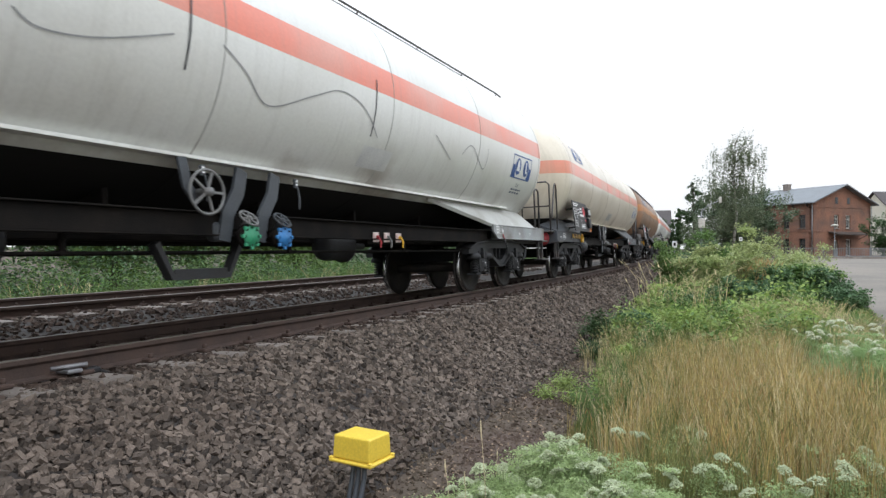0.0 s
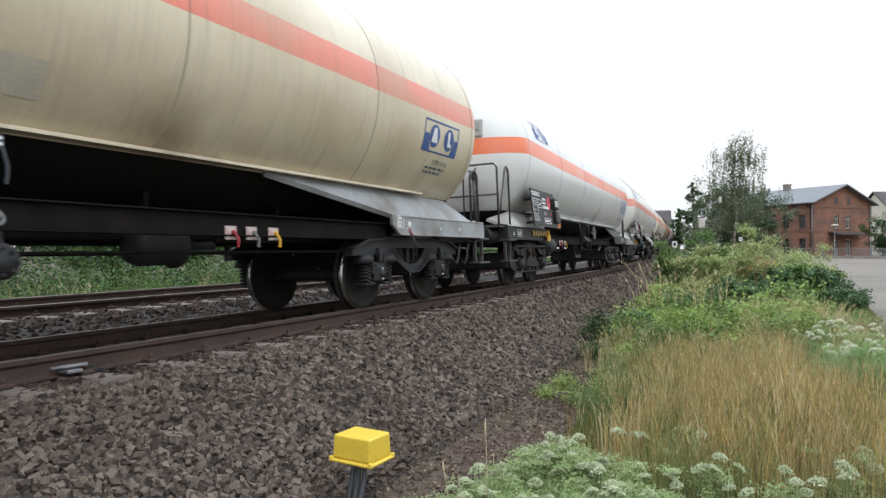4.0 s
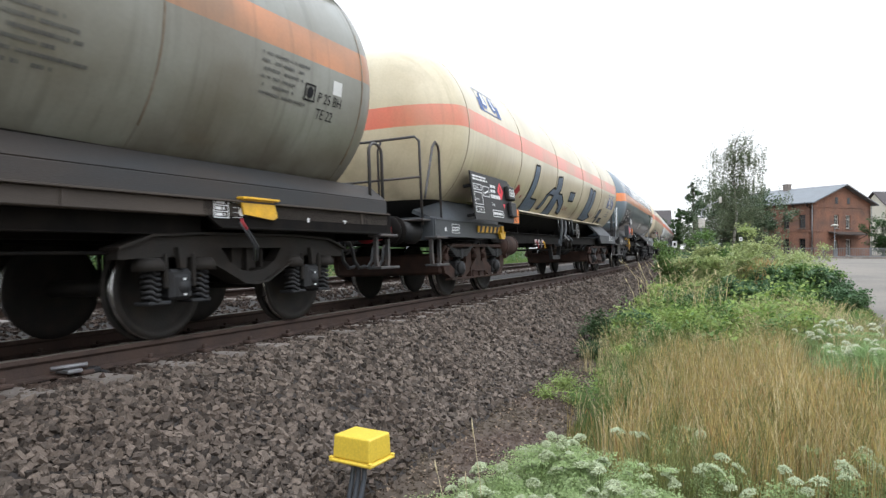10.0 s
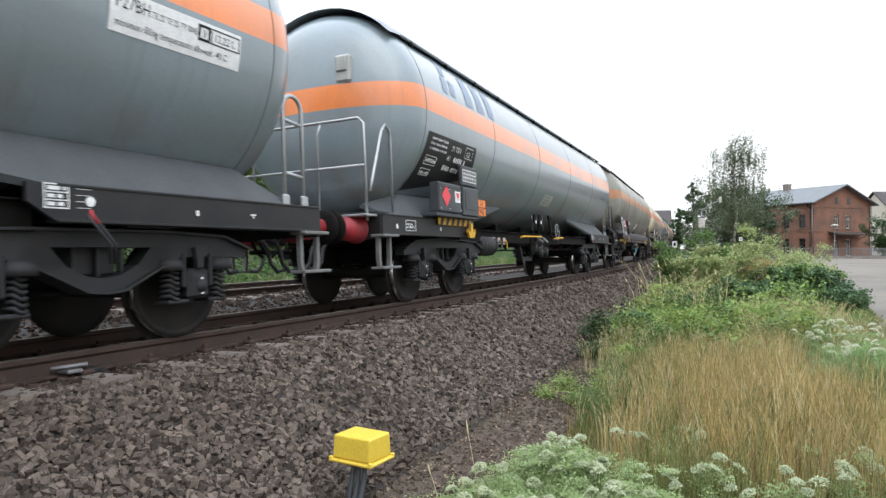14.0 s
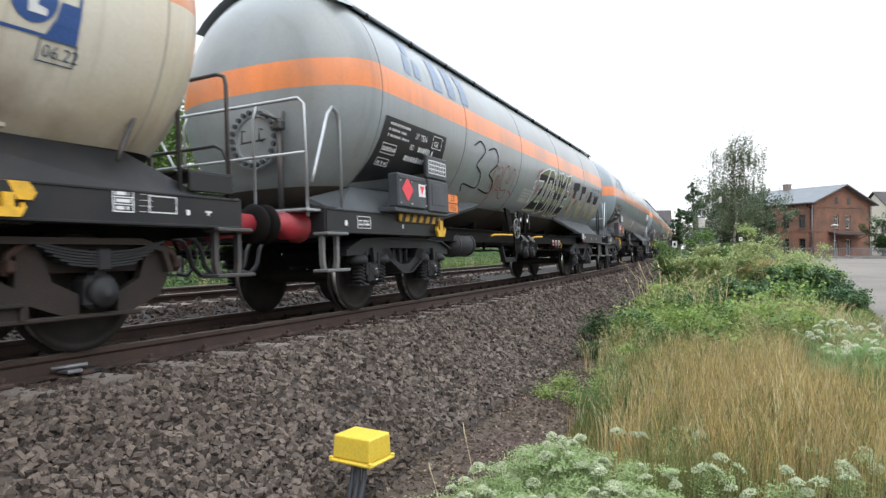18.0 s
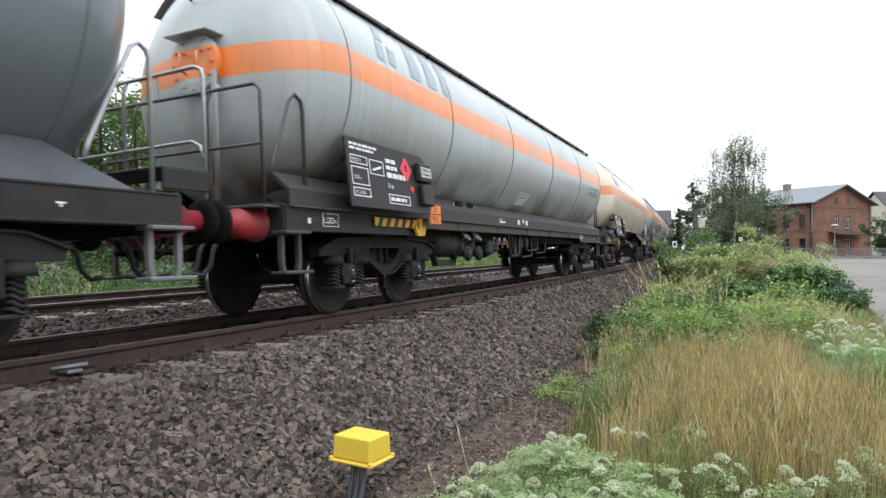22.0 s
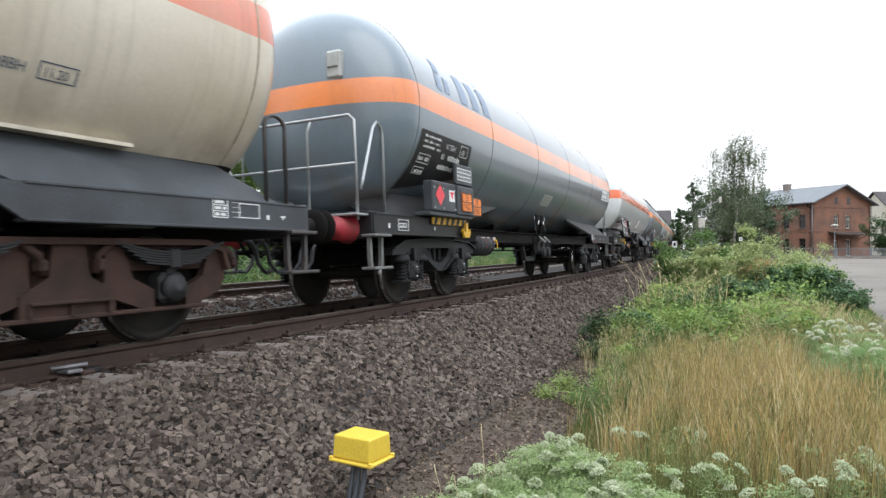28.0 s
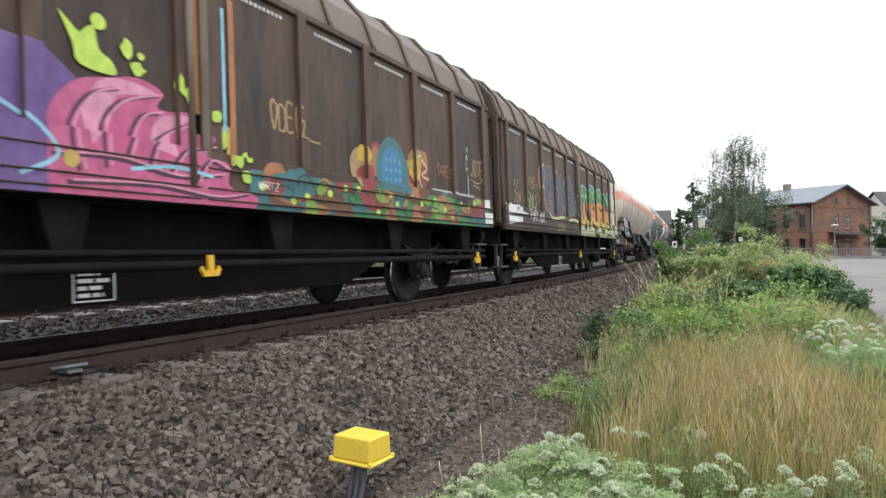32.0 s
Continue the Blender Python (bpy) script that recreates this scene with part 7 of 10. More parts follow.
        lo, hi = min(p[0] for p in V), max(p[0] for p in V)
        for co, no in cuts:
            if no[1] or lo < co[0] < hi:
                bmesh.ops.bisect_plane(bm, geom=bm.verts[:] + bm.edges[:] + bm.faces[:], plane_co=co, plane_no=no)
        bmesh.ops.bisect_plane(bm, geom=bm.verts[:] + bm.edges[:] + bm.faces[:], plane_co=(0, 1.134, 0), plane_no=(0, -1, 0), clear_outer=True)
        g = Geo()
        for f in bm.faces:
            c = f.calc_center_median()
            proud = c.y < RAIL_Z or any(abs(c.x - y) < 0.065 for y in RIB_Y)
            g.add([(WALL_X + (0.052 if proud else 0.002) + lift, v.co.x, v.co.y) for v in f.verts], [tuple(range(len(f.verts)))])
        bm.free()
        if g.v:
            tagged(piece(name, g.mesh(name, mat), w, None, label), kind="stuff")

    def paint_side(name, mat, shapes, label=""):
        for k, pts in enumerate(shapes):
            emit(name, mat, pts, [tuple(range(len(pts)))], label if k == 0 else "")

    def line_side(name, mat, paths, width, label=""):
        for k, pts in enumerate(paths):
            V = []
            for i, p in enumerate(pts):
                d = Vector(pts[min(i + 1, len(pts) - 1)]) - Vector(pts[max(i - 1, 0)])
                nr = Vector((-d.y, d.x)).normalized() * width / 2
                V += [(p[0] - nr.x, p[1] - nr.y), (p[0] + nr.x, p[1] + nr.y)]
            emit(name, mat, V, [(2 * i, 2 * i + 1, 2 * i + 3, 2 * i + 2) for i in range(len(pts) - 1)], label if k == 0 else "")

    def word_side(name, mat, text, y, z, h, wide=1.0, label=""):
        """A hand-sprayed word, stroke by stroke."""
        r = random.Random(len(text) + int(abs(y) * 100))
        V, F = [], []
        for ch in text:
            tilt, grow_h, drop = r.uniform(-0.1, 0.16), r.uniform(0.85, 1.2), r.uniform(-0.12, 0.1) * h
            for path in GLYPHS.get(ch.upper(), "").split():
                pts = [(int(path[i]) / 4 * 0.62, int(path[i + 1]) / 4) for i in range(0, len(path), 2)]
                pts = curve(pts, 4) if len(pts) > 2 else pts
                pts = [(y + (p[0] + tilt * p[1]) * h * wide, z + drop + p[1] * h * grow_h) for p in pts]
                o = len(V)
                for i, p in enumerate(pts):
                    d = Vector(pts[min(i + 1, len(pts) - 1)]) - Vector(pts[max(i - 1, 0)])
                    nr = Vector((-d.y, d.x)).normalized() * h * 0.055
                    V += [(p[0] - nr.x, p[1] - nr.y), (p[0] + nr.x, p[1] + nr.y)]
                F += [(o + 2 * i, o + 2 * i + 1, o + 2 * i + 3, o + 2 * i + 2) for i in range(len(pts) - 1)]
            y += h * wide * (0.45 if ch in "I.l " else 0.82)
        if V:
            emit(name, mat, V, F, label)
    graffiti(paint_side, line_side, word_side)
    mid = -256.75 - order * 13.72
    WAGONS.append((w, mid, 4.62))
    return w


def blob(y, z, ry, rz, n=16, wob=0.0, seed=0):
    r = random.Random(seed)
    pts = [(y + ry * (1 + wob * r.uniform(-1, 1)) * math.cos(6.2832 * i / n), z + rz * (1 + wob * r.uniform(-1, 1)) * math.sin(6.2832 * i / n)) for i in range(n)]
    return pts if not wob else curve(pts + pts[:1], 3)[:-1]


def curve(pts, n=5):
    out = []
    P = [Vector(p) for p in pts]
    for i in range(len(P) - 1):
        p0, p1, p2, p3 = P[max(i - 1, 0)], P[i], P[i + 1], P[min(i + 2, len(P) - 1)]
        for k in range(n):
            t = k / n
            out.append(tuple(0.5 * ((2 * p1) + (p2 - p0) * t + (2 * p0 - 5 * p1 + 4 * p2 - p3) * t * t + (3 * p1 - p0 - 3 * p2 + p3) * t ** 3)))
    return out + [tuple(P[-1])]


# strokes of hand-sprayed letters on a grid of five by five
GLYPHS = {"I": "2024", "F": "0004 0444 0232", "C": "4334120110213041", "S": "4434142332211000", "O": "2414031120314324", "W": "0410223044", "M": "0004224440", "H": "0004 4044 0242", "G": "44241311203042 2242", "N": "00044044", "L": "040040",
          "P": "00043433320202", "K": "0004 44023240", "V": "042044", "D": "0004344341300000", "E": "44040040 0232", "R": "000434433202 0240", "J": "4441301001", "A": "00244042 0232", "T": "0444 2420", "Z": "04440040", "U": "040110304144", "B": "0004343222 22423000", ".": "2021"}


def front_graffiti(area, line, text):
    """Green and orange letters on the front wall, tags and blue letters on the rear wall."""
    top = curve([(0.2, 2.13), (0.29, 2.37), (0.59, 2.57), (0.94, 2.57), (1.33, 2.5), (1.65, 2.67), (2.14, 2.68), (2.64, 2.55), (3.05, 2.67), (3.49, 2.67), (3.75, 2.55), (4.0, 2.64), (4.21, 2.6), (4.45, 2.52), (4.55, 2.3), (4.68, 2.61), (4.95, 2.66), (5.19, 2.4), (5.34, 2.24)])
    area("graffiti_ground", GRAF_GREEN, [top + [(5.3, 2.1), (3.9, 2.2), (2.1, 2.1), (0.6, 2.0), (0.2, 2.0)]], "green graffiti painted over brown steel")
    area("graffiti_fill", GRAF_ORANGE, [curve([(0.2, 2.0), (0.6, 2.04), (1.2, 2.16), (2.1, 2.12), (2.8, 2.24), (3.9, 2.22), (4.6, 2.05), (5.2, 1.97)]) + [(5.25, 1.6), (3.5, 1.68), (2.1, 1.64), (0.3, 1.68), (0.2, 1.75)]], "orange graffiti fill")
    area("graffiti_fill", GRAF_AMBER, [curve([(0.2, 1.7), (0.6, 1.72), (1.4, 1.66), (2.1, 1.72), (3.0, 1.66), (4.6, 1.72), (5.3, 1.62)]) + [(5.6, 1.4), (0.2, 1.4)]], "amber yellow graffiti fill")
    area("graffiti_fill", GRAF_CREAM, [[(0.1, 1.14), (0.1, 1.4), (2.0, 1.43), (5.75, 1.4), (5.95, 1.14)]], "pale yellow-green paint along the lower rail")
    for pts, wd in (([(0.28, 2.2), (0.39, 2.02), (0.59, 2.02), (0.49, 1.75), (0.32, 1.65)], 0.1), ([(1.06, 2.14), (1.12, 1.9), (1.36, 1.63), (1.27, 1.34)], 0.2), ([(0.68, 1.73), (0.76, 1.56), (0.89, 1.38), (0.57, 1.39)], 0.12),
                    ([(1.68, 2.32), (1.74, 1.95), (1.81, 1.52), (2.08, 1.46), (2.57, 1.35)], 0.13), ([(2.11, 2.01), (2.4, 2.03)], 0.12), ([(2.84, 2.19), (2.93, 1.7), (3.4, 1.35), (3.73, 1.3)], 0.13),
                    ([(3.2, 2.1), (3.5, 2.0), (3.88, 2.1)], 0.07), ([(3.81, 2.52), (3.91, 2.26), (3.97, 1.92), (3.96, 1.61), (3.84, 1.4), (3.61, 1.31), (3.4, 1.29)], 0.11), ([(4.98, 1.75), (5.45, 1.71), (5.75, 1.57), (5.92, 1.44), (6.02, 1.28)], 0.055),
                    ([(2.17, 1.44), (2.25, 1.2), (2.89, 1.17)], 0.14), ([(4.12, 1.17), (4.35, 1.21), (4.7, 1.22), (5.23, 1.18)], 0.07)):
        line("graffiti_letter", GRAF_BLACK, [curve(pts)], wd, "black shadow of a graffiti letter")
    area("graffiti_letter", GRAF_BLACK, [[(4.27, 2.28), (4.42, 2.47), (4.54, 2.27), (4.62, 2.33), (4.56, 2.19), (4.54, 1.94), (4.45, 2.03), (4.33, 2.01), (4.31, 2.14)], [(5.0, 2.18), (5.18, 2.2), (5.32, 2.28), (5.32, 2.12), (5.02, 1.98), (4.98, 1.75), (4.93, 1.74), (4.92, 1.93), (4.9, 2.06)],
                                          [(4.33, 1.79), (4.37, 1.67), (4.72, 1.65), (5.12, 1.52), (5.25, 1.42), (4.85, 1.43), (4.61, 1.35), (4.51, 1.37), (4.26, 1.4), (4.33, 1.51)], [(3.36, 1.71), (3.63, 1.78), (3.53, 1.67), (3.36, 1.64)]], "black shadow of a graffiti letter")
    area("graffiti_fill", GRAF_AMBER, [[(4.41, 1.55), (4.63, 1.56), (4.88, 1.48), (4.63, 1.45), (4.42, 1.48)]])
    line("graffiti_outline", GRAF_CYAN, [[(4.41, 1.55), (4.63, 1.56), (4.88, 1.48), (4.63, 1.45), (4.42, 1.48), (4.41, 1.55)]], 0.02)
    line("graffiti_outline", GRAF_CYAN, [top, curve([(5.34, 2.24), (5.34, 2.11), (5.05, 1.97), (5.01, 1.8), (5.45, 1.71)])], 0.04, "pale blue graffiti outline")
    line("graffiti_outline", GRAF_CYAN, [curve([(0.2, 2.13), (0.18, 1.8), (0.1, 1.7), (0.08, 1.2)])], 0.04)
    area("graffiti_spot", GRAF_SPOT, [blob(y, z, 0.07 + 0.02 * (k % 3), 0.05 + 0.012 * (k % 2), 10) for k, (y, z) in enumerate(((0.6, 2.42), (0.75, 2.3), (0.5, 2.3), (1.15, 2.36), (1.3, 2.3), (1.08, 2.28), (1.95, 2.52), (2.1, 2.42), (2.25, 2.5),
                                                                                                        (2.2, 2.32), (3.2, 2.52), (3.4, 2.45), (4.1, 2.5), (4.7, 2.4), (4.85, 2.32)))], "pale green spot")
    area("end_panel", CREAM_DOOR, [[(5.56, 1.61), (6.36, 1.61), (6.36, 3.17), (5.54, 3.17)], [(5.98, 1.26), (6.46, 1.26), (6.46, 1.59), (5.86, 1.59)], [(6.375, 1.61), (6.46, 1.61), (6.46, 3.17), (6.375, 3.17)]], "dirty cream end panel")
    line("no_entry_sign", GRAF_RED, [blob(5.98, 2.8, 0.15, 0.15) + [(6.13, 2.8)], [(5.88, 2.9), (6.08, 2.7)]], 0.022, "red ring sign")
    line("sign_mark", GRAF_BLACK, [[(5.9, 2.82), (6.06, 2.78)], [(5.93, 2.78), (6.03, 2.84)]], 0.03)
    area("sign_mark", GRAF_BLACK, [[(5.68 + 0.115 * k, 2.10), (5.77 + 0.115 * k, 2.10), (5.77 + 0.115 * k, 2.135), (5.68 + 0.115 * k, 2.135)] for k in range(4)], "black line of small lettering")
    line("sign_mark", GRAF_BLACK, [[(5.65, 2.08), (6.16, 2.08), (6.16, 2.155), (5.65, 2.155), (5.65, 2.08)], [(6.24, 2.2), (6.32, 2.2), (6.32, 2.36), (6.24, 2.36), (6.24, 2.2)]], 0.012)
    text("tag", GRAF_CYAN, "IFC", 5.05, 1.86, 0.08, 1.2)
    # rear wall
    first = [(-3.46, 2.68), (-2.85, 2.71), (-2.75, 2.46), (-2.7, 1.99), (-2.76, 1.61), (-3.11, 1.53), (-3.36, 1.61), (-3.51, 1.81), (-3.59, 2.12), (-3.56, 2.34), (-3.44, 2.42)]
    second = curve([(-2.6, 2.61), (-2.45, 2.67), (-2.18, 2.59), (-1.96, 2.37), (-1.89, 2.05), (-1.88, 1.65), (-2.36, 1.61), (-2.59, 1.76), (-2.61, 2.25), (-2.6, 2.61)])
    third = curve([(-1.34, 2.59), (-1.08, 2.68), (-0.86, 2.61), (-0.65, 2.39), (-0.44, 1.95), (-0.46, 1.71), (-1.17, 1.63), (-1.41, 1.77), (-1.38, 2.2), (-1.34, 2.59)])
    area("graffiti_fill", GRAF_BLUE, [first, second[:-1], third[:-1]], "dark blue graffiti fill")
    area("graffiti_fill", GRAF_BLUE, [[(-1.88, 1.66), (-1.88, 2.3), (-1.7, 2.38), (-1.52, 2.3), (-1.46, 1.66)], [(-2.1, 2.5), (-1.95, 2.6), (-1.76, 2.55), (-1.66, 2.4), (-1.9, 2.35)]])
    line("graffiti_outline", GRAF_RUST, [curve([(-3.44, 2.6), (-3.47, 2.43), (-3.58, 2.3), (-3.6, 2.1), (-3.52, 1.8), (-3.36, 1.6)])], 0.1, "rust-orange graffiti outline")
    line("graffiti_outline", GRAF_RUST, [first[:5], curve([(-3.39, 2.16), (-3.31, 2.39), (-3.18, 2.5), (-3.0, 2.47), (-2.93, 2.19)]), curve([(-3.2, 1.91), (-3.15, 2.01), (-3.0, 2.06), (-2.82, 1.97), (-2.76, 1.8)]),
                                          curve([(-2.9, 1.9), (-3.13, 1.89), (-3.15, 1.82), (-2.9, 1.83), (-2.91, 1.77), (-3.2, 1.71), (-3.17, 1.66), (-2.86, 1.68)]), second[4:30], third[4:30], curve([(-2.1, 2.54), (-1.95, 2.62), (-1.76, 2.58), (-1.65, 2.43)]),
                                          curve([(-1.85, 2.31), (-1.68, 2.4), (-1.53, 2.35)]), curve([(-1.1, 2.3), (-0.85, 2.35), (-0.75, 2.1), (-0.95, 1.85)])], 0.024)
    line("graffiti_outline", GRAF_RUST, [curve([(-2.37, 2.26), (-2.27, 2.22), (-2.22, 2.07), (-2.26, 1.93), (-2.33, 2.0), (-2.38, 2.13), (-2.37, 2.26)]), curve([(-1.88, 1.66), (-1.8, 1.82), (-1.68, 1.8), (-1.6, 1.66)])], 0.05)
    area("graffiti_outline", GRAF_RUST, [[(-1.65, 2.39), (-1.58, 2.51), (-1.45, 2.61), (-1.53, 2.38)], [(-3.99, 2.59), (-4.1, 2.41), (-4.09, 2.22), (-3.98, 2.04), (-3.9, 2.12), (-3.9, 2.6)], [(-3.71, 2.34), (-3.54, 2.46), (-3.5, 2.36), (-3.69, 2.22)]])
    area("graffiti_fill", GRAF_SEA_DULL, [[(-3.9, 2.6), (-3.7, 2.62), (-3.72, 2.2), (-3.9, 2.18)], [(-3.7, 2.64), (-3.56, 2.48), (-3.7, 2.36)]], "dull blue spray paint")
    area("graffiti_outline", GRAF_CREAM, [[(-3.9, 2.6), (-3.7, 2.62), (-3.71, 2.68), (-3.89, 2.66)], [(-3.91, 2.11), (-3.72, 2.12), (-3.72, 2.2), (-3.9, 2.18)], [(-2.62, 2.58), (-2.46, 2.62), (-2.46, 2.68), (-2.6, 2.65)], [(-1.36, 2.58), (-1.2, 2.62), (-1.2, 2.68), (-1.34, 2.64)]], "cream spray paint")
    line("graffiti_outline", GRAF_WHITE, [[(-2.6, 2.3), (-2.42, 1.98)], [(-1.36, 2.1), (-1.25, 1.95)]], 0.02)
    line("graffiti_fill", GRAF_CREAM, [curve([(-3.36, 1.6), (-3.11, 1.49), (-2.73, 1.49), (-2.3, 1.53), (-1.84, 1.55)]), curve([(-1.4, 1.5), (-0.9, 1.53), (-0.3, 1.5)])], 0.06, "cream paint line")
    area("graffiti_fill", GRAF_BLUE, [blob(-0.1, 1.95, 0.22, 0.3, 14)])
    line("graffiti_outline", GRAF_CREAM, [blob(-0.1, 1.95, 0.22, 0.3, 14) + [(0.12, 1.95)]], 0.035)
    line("graffiti_fill", GRAF_AMBER, [[(0.06, 1.61), (0.06, 3.1)]], 0.06)
    text("tag", GRAF_TAN, "IFC", -5.92, 1.98, 0.17, 1.1, "tan sprayed tag")
    text("tag", GRAF_TAN, "SoW", -5.88, 1.69, 0.23, 0.85)
    text("tag", GRAF_TAN, "MHO", -4.88, 2.08, 0.21, 1.1)
    line("tag", GRAF_TAN, [curve([(-4.68, 2.05), (-4.46, 2.08), (-4.2, 1.98)]), blob(-4.22, 2.13, 0.05, 0.05, 12) + [(-4.17, 2.13)]], 0.02)
    text("tag", GRAF_OLIVE_PALE, "GNlS", -4.97, 1.64, 0.31, 0.86)
    line("tag", GRAF_OLIVE_PALE, [curve([(-4.05, 2.07), (-4.13, 1.94), (-4.01, 1.91), (-4.11, 1.75)]), curve([(-5.25, 1.72), (-5.1, 1.8), (-4.98, 1.78)])], 0.02)
    text("tag", GRAF_WHITE, "POKO. VNIK.", -4.93, 1.36, 0.2, 0.8, "white sprayed tag")
    text("tag", GRAF_OLIVE_PALE, "JUISNCNL", -2.65, 1.22, 0.14, 0.95)
    area("scuffed_patch", GRAF_WHITE, [[(-6.4, 1.64), (-5.9, 1.63), (-5.5, 1.65), (-5.48, 1.52), (-5.1, 1.49), (-5.12, 1.475), (-5.6, 1.47), (-6.4, 1.43)], [(-6.4, 1.4), (-5.52, 1.4), (-5.5, 1.32), (-5.75, 1.29), (-6.4, 1.24)]], "white scuffed paint patch")
    area("scuff_mark", GRAF_STEEL_GREY, [[(-5.85, 1.6), (-5.72, 1.6), (-5.72, 1.52), (-5.85, 1.52)]])


def rear_graffiti(area, line, text):
    """Small tags and a coloured strip in front, a pink piece behind."""
    text("tag", GRAF_TAN, "ODEG", 0.72, 1.96, 0.24, 0.62, "tan sprayed tag")
    line("tag", GRAF_TAN, [[(1.1, 1.92), (1.5, 1.9)]], 0.02)
    r = random.Random(11)
    # strip along the lower rail and panel feet
    cols = (GRAF_RUST, GRAF_DARKRED, GRAF_LIME_DARK, GRAF_BROWN_HAZE, GRAF_TEAL, GRAF_RUST)
    area("graffiti_ground", GRAF_TEAL, [[(0.35, 1.14), (0.35, 1.5), (1.5, 1.52), (2.0, 1.45), (2.2, 1.14)], [(5.4, 1.14), (5.2, 1.5), (5.9, 1.62), (6.15, 1.4), (6.15, 1.14)]], "teal paint along the lower rail")
    area("graffiti_ground", GRAF_GREEN, [[(2.0, 1.14), (1.8, 1.5), (2.6, 1.58), (3.6, 1.52), (4.6, 1.55), (5.4, 1.45), (5.6, 1.14)]], "green paint along the lower rail")
    for k in range(52):
        y = 0.5 + 5.3 * r.random()
        area("graffiti_patch", cols[k % 6], [blob(y, 1.16 + 0.36 * r.random(), 0.1 + 0.22 * r.random(), 0.05 + 0.09 * r.random(), 7, 0.3, k)], "patch of coloured spray paint" if k == 0 else "")
    for k in range(15):
        ring = blob(0.75 + 0.35 * k + 0.15 * r.random(), 1.26 + 0.16 * r.random(), 0.12 + 0.1 * r.random(), 0.07 + 0.06 * r.random(), 8, 0.25, 200 + k)
        line("graffiti_outline", GRAF_DARKGREEN, [ring[: 12 + k % 8]], 0.02, "dark green graffiti line" if k == 0 else "")
    area("graffiti_spot", GRAF_LIME, [blob(0.5 + 0.31 * k + 0.2 * r.random(), 1.18 + 0.36 * r.random(), 0.045, 0.04, 9) for k in range(17)], "yellow-green spot")
    for k in range(14):
        area("graffiti_patch", (GRAF_RUST, GRAF_DARKRED, GRAF_TAN, GRAF_BROWN_HAZE)[k % 4], [blob(2.1 + 1.75 * r.random(), 1.55 + 0.42 * r.random(), 0.12 + 0.16 * r.random(), 0.1 + 0.12 * r.random(), 7, 0.25, 90 + k)])
    area("graffiti_fill", GRAF_TEAL, [curve([(2.62, 1.5), (2.62, 1.9), (2.8, 2.14), (3.0, 2.2), (3.2, 2.12), (3.4, 1.85), (3.4, 1.5)])], "blue-green painted egg shape")
    area("graffiti_fill", GRAF_SEA, [curve([(2.74, 1.6), (2.74, 1.88), (2.95, 2.08), (3.14, 2.02), (3.25, 1.8), (3.2, 1.58)])])
    area("graffiti_spot", GRAF_CYAN, [blob(2.85 + 0.11 * (k % 4), 1.66 + 0.12 * (k // 4), 0.03, 0.03, 8) for k in range(12)])
    line("graffiti_outline", GRAF_CREAM, [curve([(3.5, 1.95), (3.7, 2.05), (3.95, 1.9), (3.8, 1.8), (4.0, 1.75)]), curve([(3.6, 1.8), (3.7, 1.6)])], 0.03, "pale yellow sprayed line")
    area("graffiti_fill", GRAF_AMBER, [blob(3.55, 1.85, 0.12, 0.14, 12, 0.2, 5), blob(2.3, 1.9, 0.12, 0.1, 12, 0.2, 6)])
    text("tag", GRAF_RUST, "ORES", 4.3, 1.86, 0.16, 1.0)
    text("tag", GRAF_TAN, "JOSE", 5.5, 1.98, 0.24, 0.7)
    line("tag", GRAF_TAN, [curve([(5.5, 1.9), (5.8, 1.86), (6.0, 1.92)]), curve([(5.6, 1.82), (5.9, 1.78)])], 0.02)
    for k, ch in enumerate("HALT"):
        text("tag", GRAF_WHITE, ch, 5.33, 2.32 - 0.12 * k, 0.09, 1.2)
    line("tag", GRAF_WHITE, [[(5.4, 1.95), (5.4, 1.6)]], 0.02)
    for k in range(34):
        area("white_dash", GRAF_WHITE, [[(4.1 + 0.045 * k, 1.62 - 0.0012 * k), (4.125 + 0.045 * k, 1.62), (4.125 + 0.045 * k, 1.645), (4.1 + 0.045 * k, 1.645)]])
    text("tag", GRAF_BLACK, "ARSLEBEN II", 4.75, 1.45, 0.08, 1.1)
    area("scuffed_patch", GRAF_WHITE, [[(5.95, 1.45), (6.18, 1.45), (6.18, 1.6), (5.95, 1.6)], [(5.95, 1.2), (6.3, 1.2), (6.3, 1.38), (5.95, 1.38)]], "white label on the sill")
    text("tag", GRAF_WHITE, "WARTZ", 0.45, 1.33, 0.07, 1.0)
    text("tag", GRAF_BLUE, "ARLES", 0.8, 1.36, 0.09, 1.0)
    # pink piece
    area("graffiti_fill", GRAF_PURPLE, [[(-3.6, 1.14), (-3.8, 1.7), (-3.2, 2.1), (-2.4, 2.2), (-1.5, 2.12), (-1.2, 1.9), (-1.2, 1.14)]], "purple painted ground")
    pink = curve([(-1.52, 1.14), (-1.5, 1.65), (-1.3, 1.93), (-1.01, 2.02), (-0.77, 2.07), (-0.55, 2.0), (-0.6, 1.87), (-0.26, 1.87), (-0.32, 1.74), (-0.06, 1.72), (-0.17, 1.55), (0.08, 1.51), (0.1, 1.31), (0.43, 1.25), (0.4, 1.14)])
    area("graffiti_fill", GRAF_PINK, [pink], "pink graffiti fill")
    area("graffiti_fill", GRAF_PINK_PALE, [curve([(-1.25, 1.75), (-1.1, 1.98), (-0.85, 2.03), (-0.6, 1.97), (-0.95, 1.9), (-1.05, 1.7), (-1.2, 1.5)]), curve([(-0.7, 1.55), (-0.6, 1.8), (-0.3, 1.84), (-0.5, 1.7), (-0.45, 1.5)])], "pale pink highlight")
